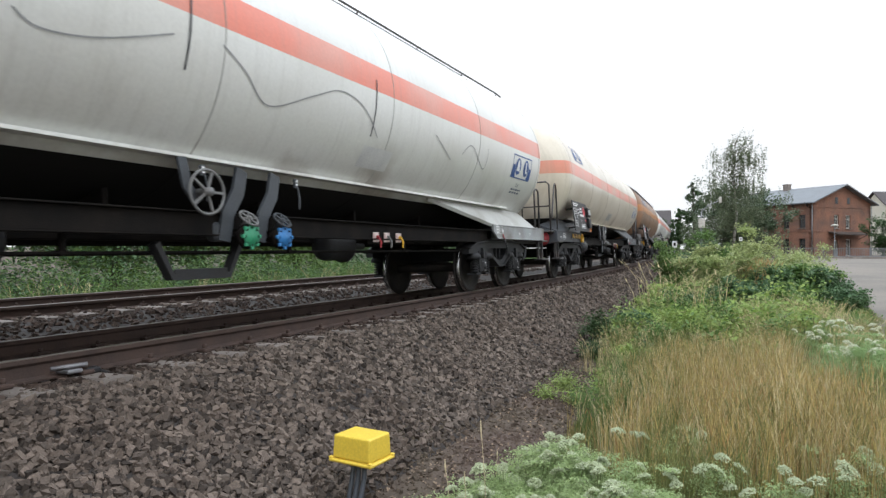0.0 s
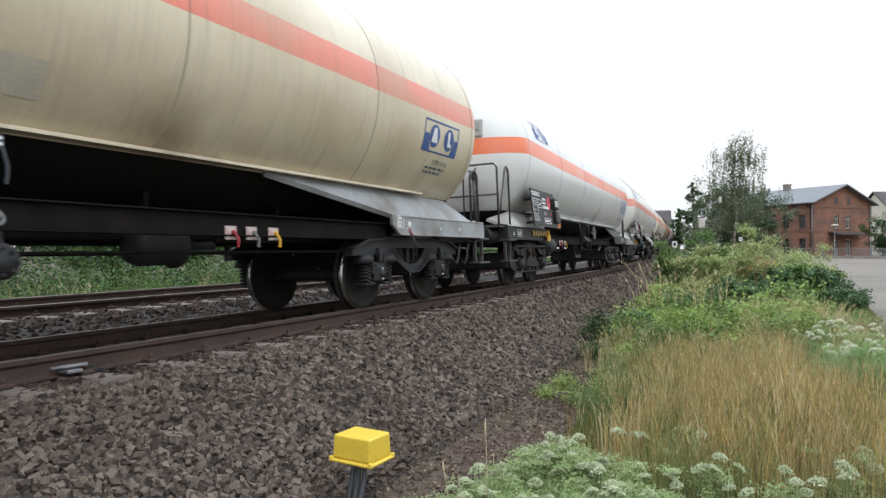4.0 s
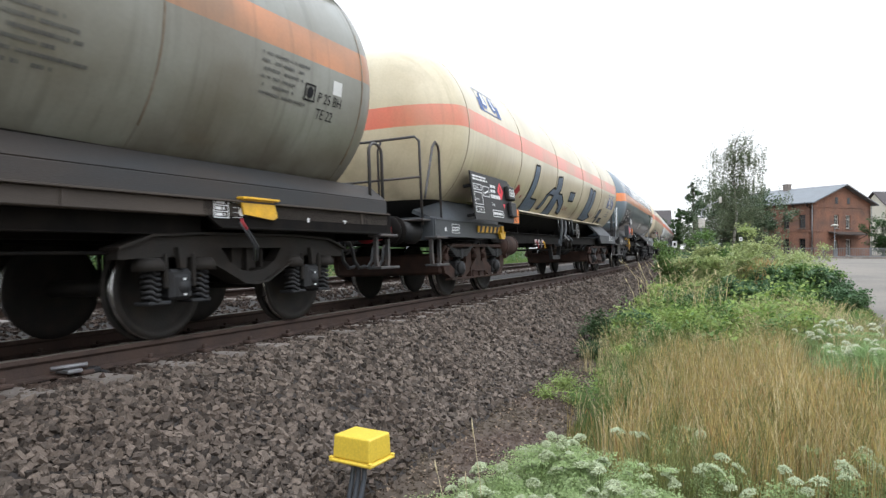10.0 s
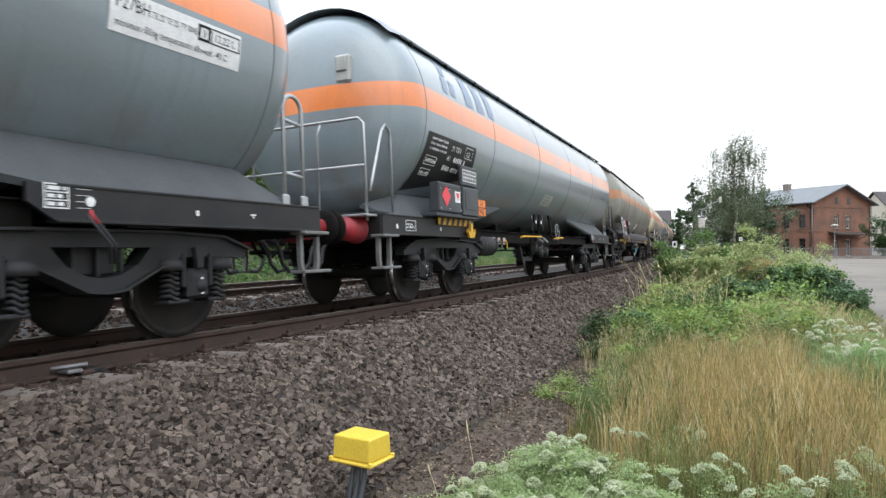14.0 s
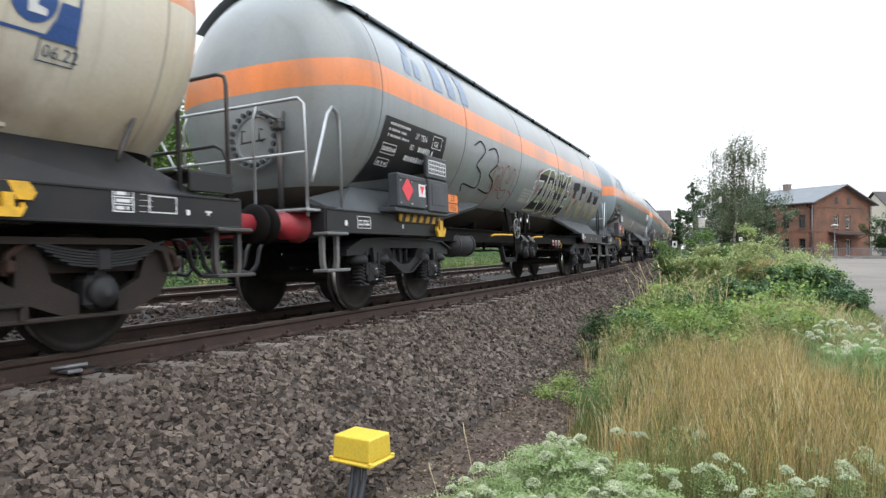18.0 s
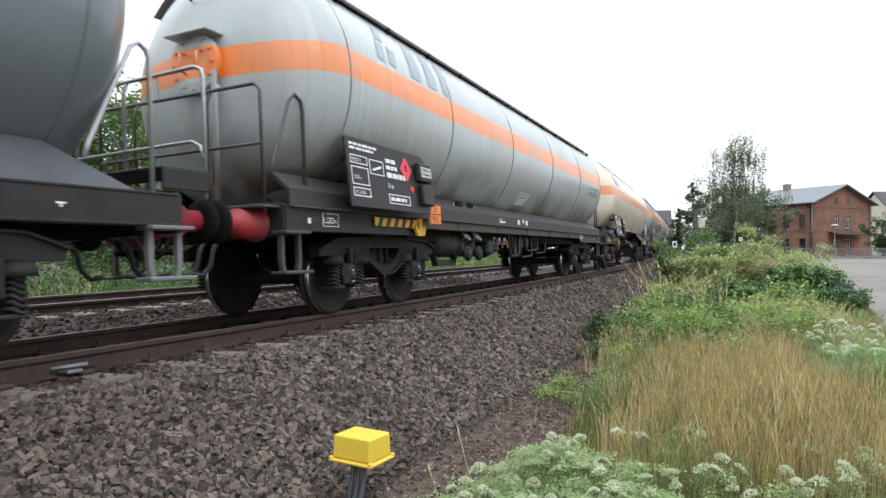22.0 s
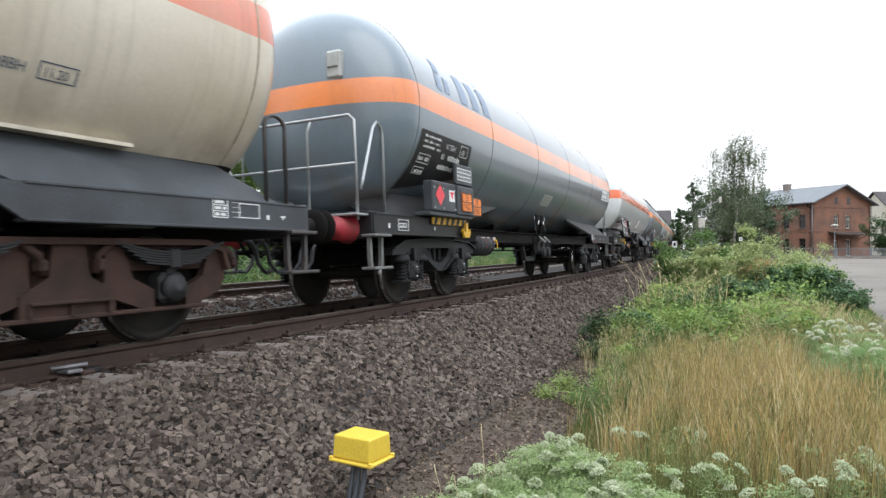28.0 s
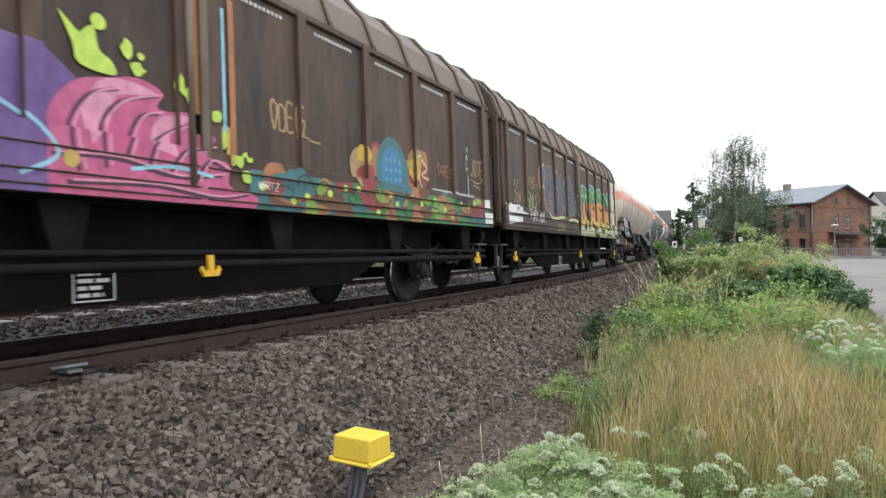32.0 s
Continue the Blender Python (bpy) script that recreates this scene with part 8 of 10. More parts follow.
    for pts in ([(-1.3, 1.3), (-1.35, 1.6), (-1.2, 1.85), (-0.95, 1.95)], [(-1.1, 1.35), (-1.1, 1.65), (-0.95, 1.85), (-0.6, 1.97)], [(-0.95, 1.4), (-0.8, 1.75), (-0.6, 1.83)], [(-0.75, 1.35), (-0.65, 1.6), (-0.35, 1.78)], [(-0.55, 1.35), (-0.4, 1.55), (-0.1, 1.62)],
                [(-1.5, 1.4), (-1.0, 1.42), (-0.5, 1.34), (0.0, 1.4)], [(-1.4, 1.22), (-0.7, 1.25), (-0.1, 1.2), (0.3, 1.26)], [(-0.3, 1.3), (-0.15, 1.5), (0.05, 1.45)]):
        line("graffiti_outline", GRAF_DARKPURPLE, [curve(pts)], 0.03, "dark purple letter line")
        line("graffiti_outline", GRAF_PINK_PALE, [curve([(p[0] + 0.05, p[1] + 0.02) for p in pts])], 0.018)
    line("graffiti_outline", GRAF_CYAN, [curve([(-1.9, 1.75), (-1.6, 1.6), (-1.45, 1.4), (-1.7, 1.25)]), curve([(-0.9, 1.36), (-0.5, 1.42), (-0.1, 1.38)])], 0.03)
    area("graffiti_splash", GRAF_LIME, [curve([(-1.4, 2.4), (-1.3, 2.2), (-1.25, 2.06), (-0.98, 2.04), (-1.0, 2.14), (-1.1, 2.2), (-1.14, 2.36), (-1.25, 2.28)]), blob(-1.1, 2.4, 0.06, 0.06), blob(-0.87, 2.27, 0.05, 0.07, 10, 0.2, 1), blob(-0.78, 2.14, 0.06, 0.05, 10, 0.3, 2),
                                        blob(-0.75, 2.24, 0.03, 0.03), blob(-0.41, 2.1, 0.03, 0.08, 10, 0.2, 3), blob(-0.33, 2.02, 0.06, 0.06, 10, 0.3, 4), blob(-0.28, 2.1, 0.03, 0.03), blob(-0.05, 1.9, 0.06, 0.05, 10, 0.3, 5), blob(0.08, 1.74, 0.05, 0.09, 10, 0.3, 6),
                                        blob(0.2, 1.56, 0.07, 0.06, 10, 0.3, 7), blob(0.3, 1.42, 0.06, 0.07, 10, 0.3, 8), blob(0.34, 1.6, 0.04, 0.06, 10, 0.3, 9)], "lime paint splash")
    area("graffiti_spot", GRAF_AMBER, [blob(-1.36, 1.38, 0.06, 0.06)], "yellow paint spot")
    line("graffiti_fill", GRAF_CYAN, [[(-0.12, 1.6), (-0.13, 2.5)], [(0.1, 1.8), (0.1, 2.9)]], 0.04)
    line("graffiti_fill", GRAF_RUST, [[(-0.2, 1.9), (-0.2, 3.1)], [(0.2, 1.6), (0.2, 3.0)]], 0.07)
    line("graffiti_fill", GRAF_AMBER, [[(-0.12, 2.5), (-0.12, 3.1)], [(0.13, 1.5), (0.14, 1.85)]], 0.04)


covered_wagon("brown covered wagon with green and orange graffiti on its sliding walls", 0, front_graffiti)
covered_wagon("brown covered wagon with pink and lime graffiti on its sliding walls", 1, rear_graffiti)


# ---- track, ballast, ground ----
def ground_z(x, y):
    """Height of the ground away from the track bed."""
    r = x - lat(y)
    if r < -2.4:
        z = -0.9
    else:
        k = min(max((r + 2.4) / 4.2, 0.0), 1.0)
        z = -0.9 + 0.32 * k * k * (3 - 2 * k)
    far = min(max((y - 8.0) / 55.0, 0.0), 1.0)
    z += far * (-0.28 - z) * (1.0 if r > -2.4 else 0.6)
    z += 0.05 * noise.noise(Vector((x * 0.5, y * 0.5, 0))) * (1 - far)
    return z


def spaced(points):
    out = []
    for a, b, step in points:
        n = max(1, round((b - a) / step))
        out += [a + (b - a) * i / n for i in range(n)]
    return out + [points[-1][1]]


def ground_build(g):
    xs = spaced([(-900, -60, 120), (-60, -14, 4), (-14, 6, 0.5), (6, 40, 3), (40, 900, 140)])
    ys = spaced([(-300, -12, 60), (-12, 30, 0.75), (30, 110, 4), (110, 1500, 140)])
    V = [(x, y, ground_z(x, y) if -14 < x < 40 else ground_z(min(max(x, -14), 40), y)) for y in ys for x in xs]
    n = len(xs)
    g.add(V, [(j * n + i, j * n + i + 1, (j + 1) * n + i + 1, (j + 1) * n + i) for j in range(len(ys) - 1) for i in range(n - 1)], True)


thing("ground", ground_build, SOIL, "soil with moss and thin grass beside the line", "ground", kind="structure")

# cross-section of the ballast bed, metres right of the near rail's inner edge and above rail tops
U_SIDE = -4.55 - GAUGE / 2      # centre of the second track


BED_CUT = [(-9.0, -1.0), (-7.6, -0.62), (-6.9, -0.22), (-4.0, -0.20), (-3.2, -0.25), (-2.2, -0.25), (0.35, -0.205), (0.85, -0.215), (1.3, -0.40), (2.45, -0.92), (2.7, -1.05)]


def bed_z(u):
    for (a, za), (b, zb) in zip(BED_CUT, BED_CUT[1:]):
        if a <= u <= b:
            return za + (zb - za) * (u - a) / (b - a)
    return -1.1


def bed_point(s, u):
    """World place on the bed's surface; the shoulder hangs level, not canted."""
    p = on_track(s, u, 0)
    return Vector((-D_RAIL + lat(s) + u, s, bed_z(u) + (0.02 if u >= 0.6 else u * math.sin(CANT) * min(max((u + 3.4) / 1.3, 0.0), 1.0))))


def bed_build(g):
    us = [c[0] for c in BED_CUT]
    us = sorted(set(us + [-8.3, -5.5, -1.0, 1.1, 1.6, 1.9, 2.2]))
    ss = spaced([(-14, 40, 0.8), (40, 140, 4)])
    V = [bed_point(s, u) + Vector((0, 0, 0.025 * noise.noise(Vector((u * 2, s * 2, 3))))) for s in ss for u in us]
    n = len(us)
    g.add(V, [(j * n + i, j * n + i + 1, (j + 1) * n + i + 1, (j + 1) * n + i) for j in range(len(ss) - 1) for i in range(n - 1)], True)


thing("ballast_bed", bed_build, BED, "crushed-stone track bed, coloured dark for the shade between stones", "ballast", kind="structure")

RAIL_CUT = [(-0.075, -0.172), (0.075, -0.172), (0.075, -0.16), (0.012, -0.14), (0.009, -0.06), (0.036, -0.038), (0.036, -0.006), (0.028, 0.0), (-0.028, 0.0), (-0.036, -0.006), (-0.036, -0.038),
            (-0.009, -0.06), (-0.012, -0.14), (-0.075, -0.16)]


def rail(u_centre, name, level=False):
    def build(g):
        ss = spaced([(-14, 60, 1.0), (60, 150, 5)])
        n = len(RAIL_CUT)
        V = []
        for s in ss:
            m = rail_frame(s, u_centre) if not level else Matrix.Translation((-D_RAIL + lat(s) + u_centre, s, -0.02))
            V += [m @ Vector((x, 0, z)) for x, z in RAIL_CUT]
        F = [(i * n + j, i * n + (j + 1) % n, (i + 1) * n + (j + 1) % n, (i + 1) * n + j) for i in range(len(ss) - 1) for j in range(n)]
        g.add(V, F)
        g.slot = [1 if (k % n) in (6, 7, 8) else 0 for k in range(len(F))]
    return thing(name, build, [RAIL_RUST, RAIL_TOP], "rusty brown steel rail on sleepers", "rail", "rails", kind="structure")


rail(0.036, "rail")
rail(-GAUGE - 0.036, "rail")
rail(U_SIDE + GAUGE / 2 + 0.036, "rail", True)
rail(U_SIDE - GAUGE / 2 - 0.036, "rail", True)


def sleeper_build(g):
    cut = [(-0.15, -0.2), (0.15, -0.2), (0.13, 0.0), (0.10, 0.03), (-0.10, 0.03), (-0.13, 0.0)]
    g.prism(cut, -1.3, 1.3)


def fastening_build(g):
    for s in (-1, 1):
        for d in (-1, 1):
            x = s * (GAUGE / 2 + 0.036) + d * 0.12
            g.box((x, 0, 0.05), (0.11, 0.11, 0.04), 0.012)
            g.tube([(x, 0, 0.06), (x, 0, 0.105)], 0.022, 6)


sl_mesh = cached("sleeper", CONCRETE, sleeper_build)
fs_mesh = cached("fastening", RAIL_RUST, fastening_build)
track_main = empty("track", "main line track on concrete sleepers", "railway track")
track_side = empty("track", "second track on concrete sleepers beside the main line", "railway track")
track_main["kind"] = track_side["kind"] = "structure"
for k in range(147):
    s = -14.2 + k * 0.6
    piece("sleeper", sl_mesh, track_main, rail_frame(s) @ pose(0, 0, -0.205))
    piece("fastening", fs_mesh, track_main, rail_frame(s) @ pose(0, 0, -0.205))
    m = Matrix.Translation((-D_RAIL + lat(s) + U_SIDE, s, -0.2))
    piece("sleeper", sl_mesh, track_side, m)
    if k < 80:
        piece("fastening", fs_mesh, track_side, m)


def stones_mesh(name, spots, mat, rng, tri=True):
    """Many blocky crushed stones joined: spots of (place, size)."""
    n = len(spots)
    P = np.array([s[0] for s in spots])
    size = np.array([s[1] for s in spots])
    base = np.array([(-0.85, -0.62, -0.5), (0.85, -0.66, -0.5), (0.8, 0.66, -0.5), (-0.8, 0.6, -0.5), (-0.62, -0.5, 0.52), (0.3, -0.62, 0.62), (0.78, -0.1, 0.42), (0.5, 0.55, 0.5), (-0.66, 0.46, 0.6)])
    tris = np.array([(4, 5, 6), (4, 6, 7), (4, 7, 8), (0, 1, 5), (0, 5, 4), (1, 6, 5), (1, 2, 6), (2, 7, 6), (2, 3, 8), (2, 8, 7), (3, 0, 4), (3, 4, 8), (0, 3, 2), (0, 2, 1)])
    k = len(base)
    v = base[None] * (1 + rng.uniform(-0.3, 0.3, (n, k, 3))) + rng.uniform(-0.09, 0.09, (n, k, 3))
    v[:, :, 2] *= rng.uniform(0.7, 1.25, (n, 1))
    v[:, :, 0] *= rng.uniform(0.75, 1.35, (n, 1))
    q = rng.normal(size=(n, 4))
    q[:, 1:3] *= 0.8
    q /= np.linalg.norm(q, axis=1)[:, None]
    w, x, y, z = q.T
    R = np.array([[1 - 2 * (y * y + z * z), 2 * (x * y - z * w), 2 * (x * z + y * w)], [2 * (x * y + z * w), 1 - 2 * (x * x + z * z), 2 * (y * z - x * w)], [2 * (x * z - y * w), 2 * (y * z + x * w), 1 - 2 * (x * x + y * y)]]).transpose(2, 0, 1)
    v = np.einsum("nij,nkj->nki", R, v) * size[:, None, None] + P[:, None, :]
    return raw_mesh(name, v.reshape(-1, 3), (tris[None] + (np.arange(n) * k)[:, None, None]).reshape(-1, 3), mat)


def raw_mesh(name, v, f, *mats):
    """A mesh straight from arrays; f has 3 or 4 corners a face."""
    me = bpy.data.meshes.new(name)
    c = f.shape[1]
    me.vertices.add(len(v))
    me.vertices.foreach_set("co", np.ascontiguousarray(v, dtype=np.float32).ravel())
    me.loops.add(f.size)
    me.loops.foreach_set("vertex_index", np.ascontiguousarray(f, dtype=np.int32).ravel())
    me.polygons.add(len(f))
    me.polygons.foreach_set("loop_start", np.arange(0, f.size, c, dtype=np.int32))
    me.polygons.foreach_set("use_smooth", np.zeros(len(f), dtype=bool))
    for m in mats:
        me.materials.append(m)
    me.update(calc_edges=True)
    return me


rng = np.random.default_rng(7)
spots = []
for s0, s1, count, big in ((-12, 0.8, 12000, 0.041), (0.8, 4, 10500, 0.0265), (4, 8, 11500, 0.0275), (8, 14, 9500, 0.031), (14, 24, 7000, 0.040), (24, 45, 7000, 0.055)):
    for _ in range(count):
        s, u = rng.uniform(s0, s1), 0.06 + (2.3 + 0.12 * noise.noise(Vector((s * 0.9, 3.0, 0.0)))) * rng.random() ** 0.9
        if u < 0.62 and ((s + 4) / 0.6 % 1 < 0.25 or (s + 4) / 0.6 % 1 > 0.75) and rng.random() < 0.62:
            continue
        p = bed_point(s, u)
        spots.append(((p.x, p.y, p.z + rng.uniform(-0.012, 0.02)), big * (0.5 + 1.1 * rng.random() ** 1.5)))
for s0, s1, count in ((1.5, 9, 3800), (9, 20, 3600)):
    for _ in range(count):
        s, u = rng.uniform(s0, s1), rng.uniform(-4.4, -0.1)
        if abs(u + GAUGE + 0.04) < 0.1:
            continue
        p = bed_point(s, u)
        spots.append(((p.x, p.y, p.z + rng.uniform(-0.01, 0.012)), 0.034 * rng.uniform(0.6, 1.3)))
for s0, s1, count in ((1, 12, 5200), (12, 30, 5200)):
    for _ in range(count):
        s, u = rng.uniform(s0, s1), rng.uniform(-8.0, -3.6)
        if min(abs(u - U_SIDE - GAUGE / 2 - 0.036), abs(u - U_SIDE + GAUGE / 2 + 0.036)) < 0.1:
            continue
        if -4.25 < u and ((s + 4) / 0.6 % 1 < 0.28 or (s + 4) / 0.6 % 1 > 0.72):
            continue
        p = bed_point(s, u)
        spots.append(((p.x, p.y, p.z + rng.uniform(-0.01, 0.02)), 0.042 * rng.uniform(0.6, 1.3)))
rusty = [p for p in spots if -4.2 < p[0][0] + D_RAIL - lat(p[0][1]) < 0.5 + 0.25 * noise.noise(Vector((p[0][0] * 2, p[0][1] * 0.8, 1)))]
ids = {id(p) for p in rusty}
ob = new("ballast_stones", stones_mesh("ballast_stones", rusty, STONE_RUST, rng))
tagged(ob, "rust-dusted ballast stones between and beside the rails, coloured darker for the train's shade", "ballast", kind="stuff")
ob = new("ballast_stones", stones_mesh("ballast_stones", [p for p in spots if id(p) not in ids], STONE, rng))
tagged(ob, "grey-brown crushed ballast stones on the track bed", "ballast", kind="stuff")


CABLE_GREY = material("blue_grey_cable_sheath", (0.075, 0.085, 0.10), 0.5, bump=0.0)


# ---- yellow junction box beside the track ----
def junction_box():
    b = empty("junction_box", "yellow plastic trackside junction box on cables in the ballast", "junction box", m=pose(-2.42, 3.6, -0.58, 0, 0, -3))

    def body(g):
        V = [(sx * (0.152 if z < 0.1 else 0.145), sy * (0.122 if z < 0.1 else 0.116), z) for z in (0.015, 0.165) for sx, sy in ((-1, -1), (1, -1), (1, 1), (-1, 1))]
        g.add(V, [(0, 3, 2, 1), (4, 5, 6, 7)] + [(i, (i + 1) % 4, 4 + (i + 1) % 4, 4 + i) for i in range(4)])
    ob = part("lid", body, BOX_YELLOW, b)
    bv = ob.modifiers.new("edge", "BEVEL")
    bv.width, bv.segments = 0.012, 3

    def base(g):
        g.box((0, 0, 0.0), (0.345, 0.28, 0.024), 0.008)
        for sx in (-1, 1):
            for sy in (-1, 1):
                g.box((sx * 0.158, sy * 0.125, 0.016), (0.03, 0.028, 0.014), 0.005)
    part("base_plate", base, BOX_YELLOW, b)
    for k, x in enumerate((-0.04, 0.0, 0.04)):
        def hose(g, x=x, k=k):
            g.tube([(x, -0.03, 0.0), (x * 1.2, -0.04, -0.12), (x * 1.3, -0.07 - 0.01 * k, -0.25), (x * 1.5 - 0.02, -0.12, -0.42)], 0.017, 8)
        part("cable", hose, CABLE_GREY, b)
    return b


junction_box()


TREAD_DULL = material("bright_clamp_steel", (0.25, 0.25, 0.26), 0.45, metal=0.6)


def wheel_sensor():
    m = rail_frame(3.1, 0.036)
    b = empty("wheel_sensor", "axle counter sensor clamped to the rail's outer side", "sensor", m=m)

    def clamp(g):
        g.box((0.1, 0, -0.13), (0.16, 0.12, 0.03), 0.008)
        g.tube([(0.06, -0.12, -0.10), (0.17, 0.1, -0.09)], 0.018, 8)
    part("clamp", clamp, TREAD_DULL, b)

    def pod(g):
        g.box((0.12, 0.16, -0.15), (0.09, 0.13, 0.05), 0.015)
        g.tube([(0.14, 0.2, -0.15), (0.2, 0.3, -0.2), (0.26, 0.34, -0.26)], 0.012, 8)
    part("sensor_pod", pod, BLACK, b)


wheel_sensor()


# ---- road, level crossing and station building ----
BRICK = material("red_brick_wall", (0.235, 0.112, 0.072), 0.9, col2=(0.13, 0.08, 0.062), amount=0.95, scale=0.55, fine=0.32, fine_scale=5, bump=0.2)
ROOF_FELT = material("grey_roof_sheet", (0.17, 0.185, 0.20), 0.7, col2=(0.14, 0.15, 0.155), amount=0.5, scale=0.6, bump=0.1)
WOOD_DARK = material("dark_stained_wood", (0.05, 0.035, 0.028), 0.7)
FRAME_PAINT = material("pale_window_frame", (0.5, 0.48, 0.43), 0.6)
GLASS = material("dark_window_glass", (0.02, 0.022, 0.025), 0.08, fine=0.0, bump=0.0)
FENCE_STEEL = material("grey_fence_steel", (0.22, 0.23, 0.24), 0.6, metal=0.3)
PLASTER = material("cream_plaster_wall", (0.58, 0.55, 0.46), 0.9, amount=0.2)
ROOF_TILE = material("dark_roof_tile", (0.07, 0.06, 0.06), 0.8)


def out(px, depth):
    """Ground place by its sideways share of the view and its depth from the camera."""
    t, k = radians(26.83), (px - 784) / 1145 * depth
    return (-math.sin(t) * depth + math.cos(t) * k, math.cos(t) * depth + math.sin(t) * k)


def road_build(g):
    # lane beside the line, then the road that crosses it
    V, F = [], []
    ys = spaced([(-14, 40, 2.0), (40, 86, 4.0)])
    xs = [0, 1.2, 3.0, 6.0, 12.0, 24.0]
    for y in ys:
        left = 1.05 + 0.05 * y + 0.1 * math.sin(y * 0.45) - max(0, y - 26) * 0.07
        for x in xs:
            V.append((left + x, y, ground_z(left + x, y) + 0.02 + 0.05 * min(1.0, x / 1.2)))
    n = len(xs)
    F = [(j * n + i, j * n + i + 1, (j + 1) * n + i + 1, (j + 1) * n + i) for j in range(len(ys) - 1) for i in range(n - 1)]
    g.add(V, F, True)


thing("road", road_build, ASPHALT, "dusty grey asphalt lane beside the line", "road", kind="structure")


def crossing_build(g):
    xs = spaced([(-30, 60, 3)])
    V = [(x, y, max(ground_z(x, y), -0.28) + 0.04 + (0.18 if -14 < x < -5 else 0.0)) for y in (72, 79) for x in xs]
    n = len(xs)
    g.add(V, [(i, i + 1, n + i + 1, n + i) for i in range(n - 1)])


thing("road", crossing_build, ASPHALT, "asphalt road across the tracks", "road", kind="structure")


def kerb_build(g):
    g.box((22, 81.0, -0.14), (40, 0.15, 0.22), 0.02)


thing("kerb", kerb_build, CONCRETE, "pale concrete kerb along the road", "kerb", kind="structure")


def station():
    turn = radians(26.83)
    fw, rt = Vector((-math.sin(turn), math.cos(turn), 0)), Vector((math.cos(turn), math.sin(turn), 0))
    C = fw * 90 + rt * 51.3 + Vector((0, 0, -0.25))
    gx, ly = (4.9 * fw + 11.4 * rt).normalized(), (11.4 * fw - 4.9 * rt).normalized()
    m = Matrix((gx, ly, Vector((0, 0, 1)))).transposed().to_4x4()
    m.translation = C
    W, L, H, TOP = 12.4, 13.6, 7.65, 10.1
    b = empty("station_building", "two-storey red brick station building with a grey gabled roof", "building", m=m)

    def opening_wall(length, holes, gable, thick=0.4):
        """Wall in the (a, z) plane with rectangular holes cut through it."""
        def build(g):
            cuts = sorted({0.0, length, *[h[0] for h in holes], *[h[1] for h in holes]})
            levels = sorted({0.0, H, *[h[2] for h in holes], *[h[3] for h in holes]})
            for a0, a1 in zip(cuts, cuts[1:]):
                for z0, z1 in zip(levels, levels[1:]):
                    mid = ((a0 + a1) / 2, (z0 + z1) / 2)
                    if not any(h[0] < mid[0] < h[1] and h[2] < mid[1] < h[3] for h in holes):
                        g.box((mid[0], thick / 2, mid[1]), (a1 - a0, thick, z1 - z0))
            if gable:
                g.add([(0, 0, H), (length, 0, H), (length / 2, 0, TOP), (0, thick, H), (length, thick, H), (length / 2, thick, TOP)], [(0, 1, 2), (3, 5, 4), (0, 3, 4, 1), (1, 4, 5, 2), (2, 5, 3, 0)])
        return build
    g_holes = [(4.5, 5.5, 4.0, 5.9), (7.0, 8.0, 4.0, 5.9), (7.0, 8.1, 0.1, 2.5), (4.5, 5.4, 0.1, 2.3)]
    l_holes = [(a - 0.5, a + 0.5, 4.0, 5.9) for a in (1.5, 4.1, 6.7, 9.3, 11.9)] + [(a - 0.5, a + 0.5, 0.4, 2.5) for a in (1.5, 4.1, 6.7, 9.3, 11.9)]
    part("wall", opening_wall(W, g_holes, True), BRICK, b, None, "red brick gable wall")
    side = Matrix(((0, 1, 0, 0), (1, 0, 0, 0), (0, 0, 1, 0), (0, 0, 0, 1)))
    part("wall", opening_wall(L, l_holes, False), BRICK, b, side, "red brick long wall")

    def back(g):
        g.box((W - 0.2, L / 2, H / 2), (0.4, L, H))
        g.box((W / 2, L - 0.2, H / 2), (W - 0.8, 0.4, H))
        g.box((W / 2, L / 2, 3.6), (W - 0.8, L - 0.8, 0.2))
    part("wall", back, BRICK, b)

    def course(g):
        g.box((W / 2, -0.03, 3.6), (W, 0.06, 0.22))
        g.box((-0.03, L / 2, 3.6), (0.06, L, 0.22))
        g.box((W / 2, -0.03, 7.0), (W, 0.06, 0.18))
        g.box((-0.03, L / 2, 7.2), (0.06, L, 0.25))
    part("string_course", course, BRICK, b)

    def roof(g):
        o, e = 0.7, 0.8
        for s in (0, 1):
            x0, x1 = (-o, W / 2) if s == 0 else (W + o, W / 2)
            z0 = H - o * (TOP - H) / (W / 2)
            V = [(x0, -e, z0), (x1, -e, TOP + 0.02), (x1, L + e, TOP + 0.02), (x0, L + e, z0)]
            g.add(V + [(x, y, z + 0.16) for x, y, z in V], [(0, 1, 2, 3), (4, 7, 6, 5), (0, 4, 5, 1), (1, 5, 6, 2), (2, 6, 7, 3), (3, 7, 4, 0)])
    rf = part("roof", roof, ROOF_FELT, b, None, "grey sheeted gable roof")

    def chimney(g):
        g.box((W / 2 - 0.4, 8.6, TOP + 0.2), (0.75, 0.9, 1.3), 0.02)
        g.box((W / 2 - 0.4, 8.6, TOP + 0.85), (0.85, 1.0, 0.14), 0.02)
    part("chimney", chimney, CONCRETE, rf, None, "grey rendered chimney")
    for k in range(5):
        def bracket(g):
            g.bar([(0, -0.7, 7.5), (0, -0.35, 7.4), (0, 0.0, 6.9)], 0.12, 0.14)
        part("eaves_bracket", bracket, WOOD_DARK, b, Matrix.Translation((0, 0.6 + 2.2 * k, 0)) @ Matrix.Rotation(radians(-90), 4, "Z"), key="eaves_bracket")
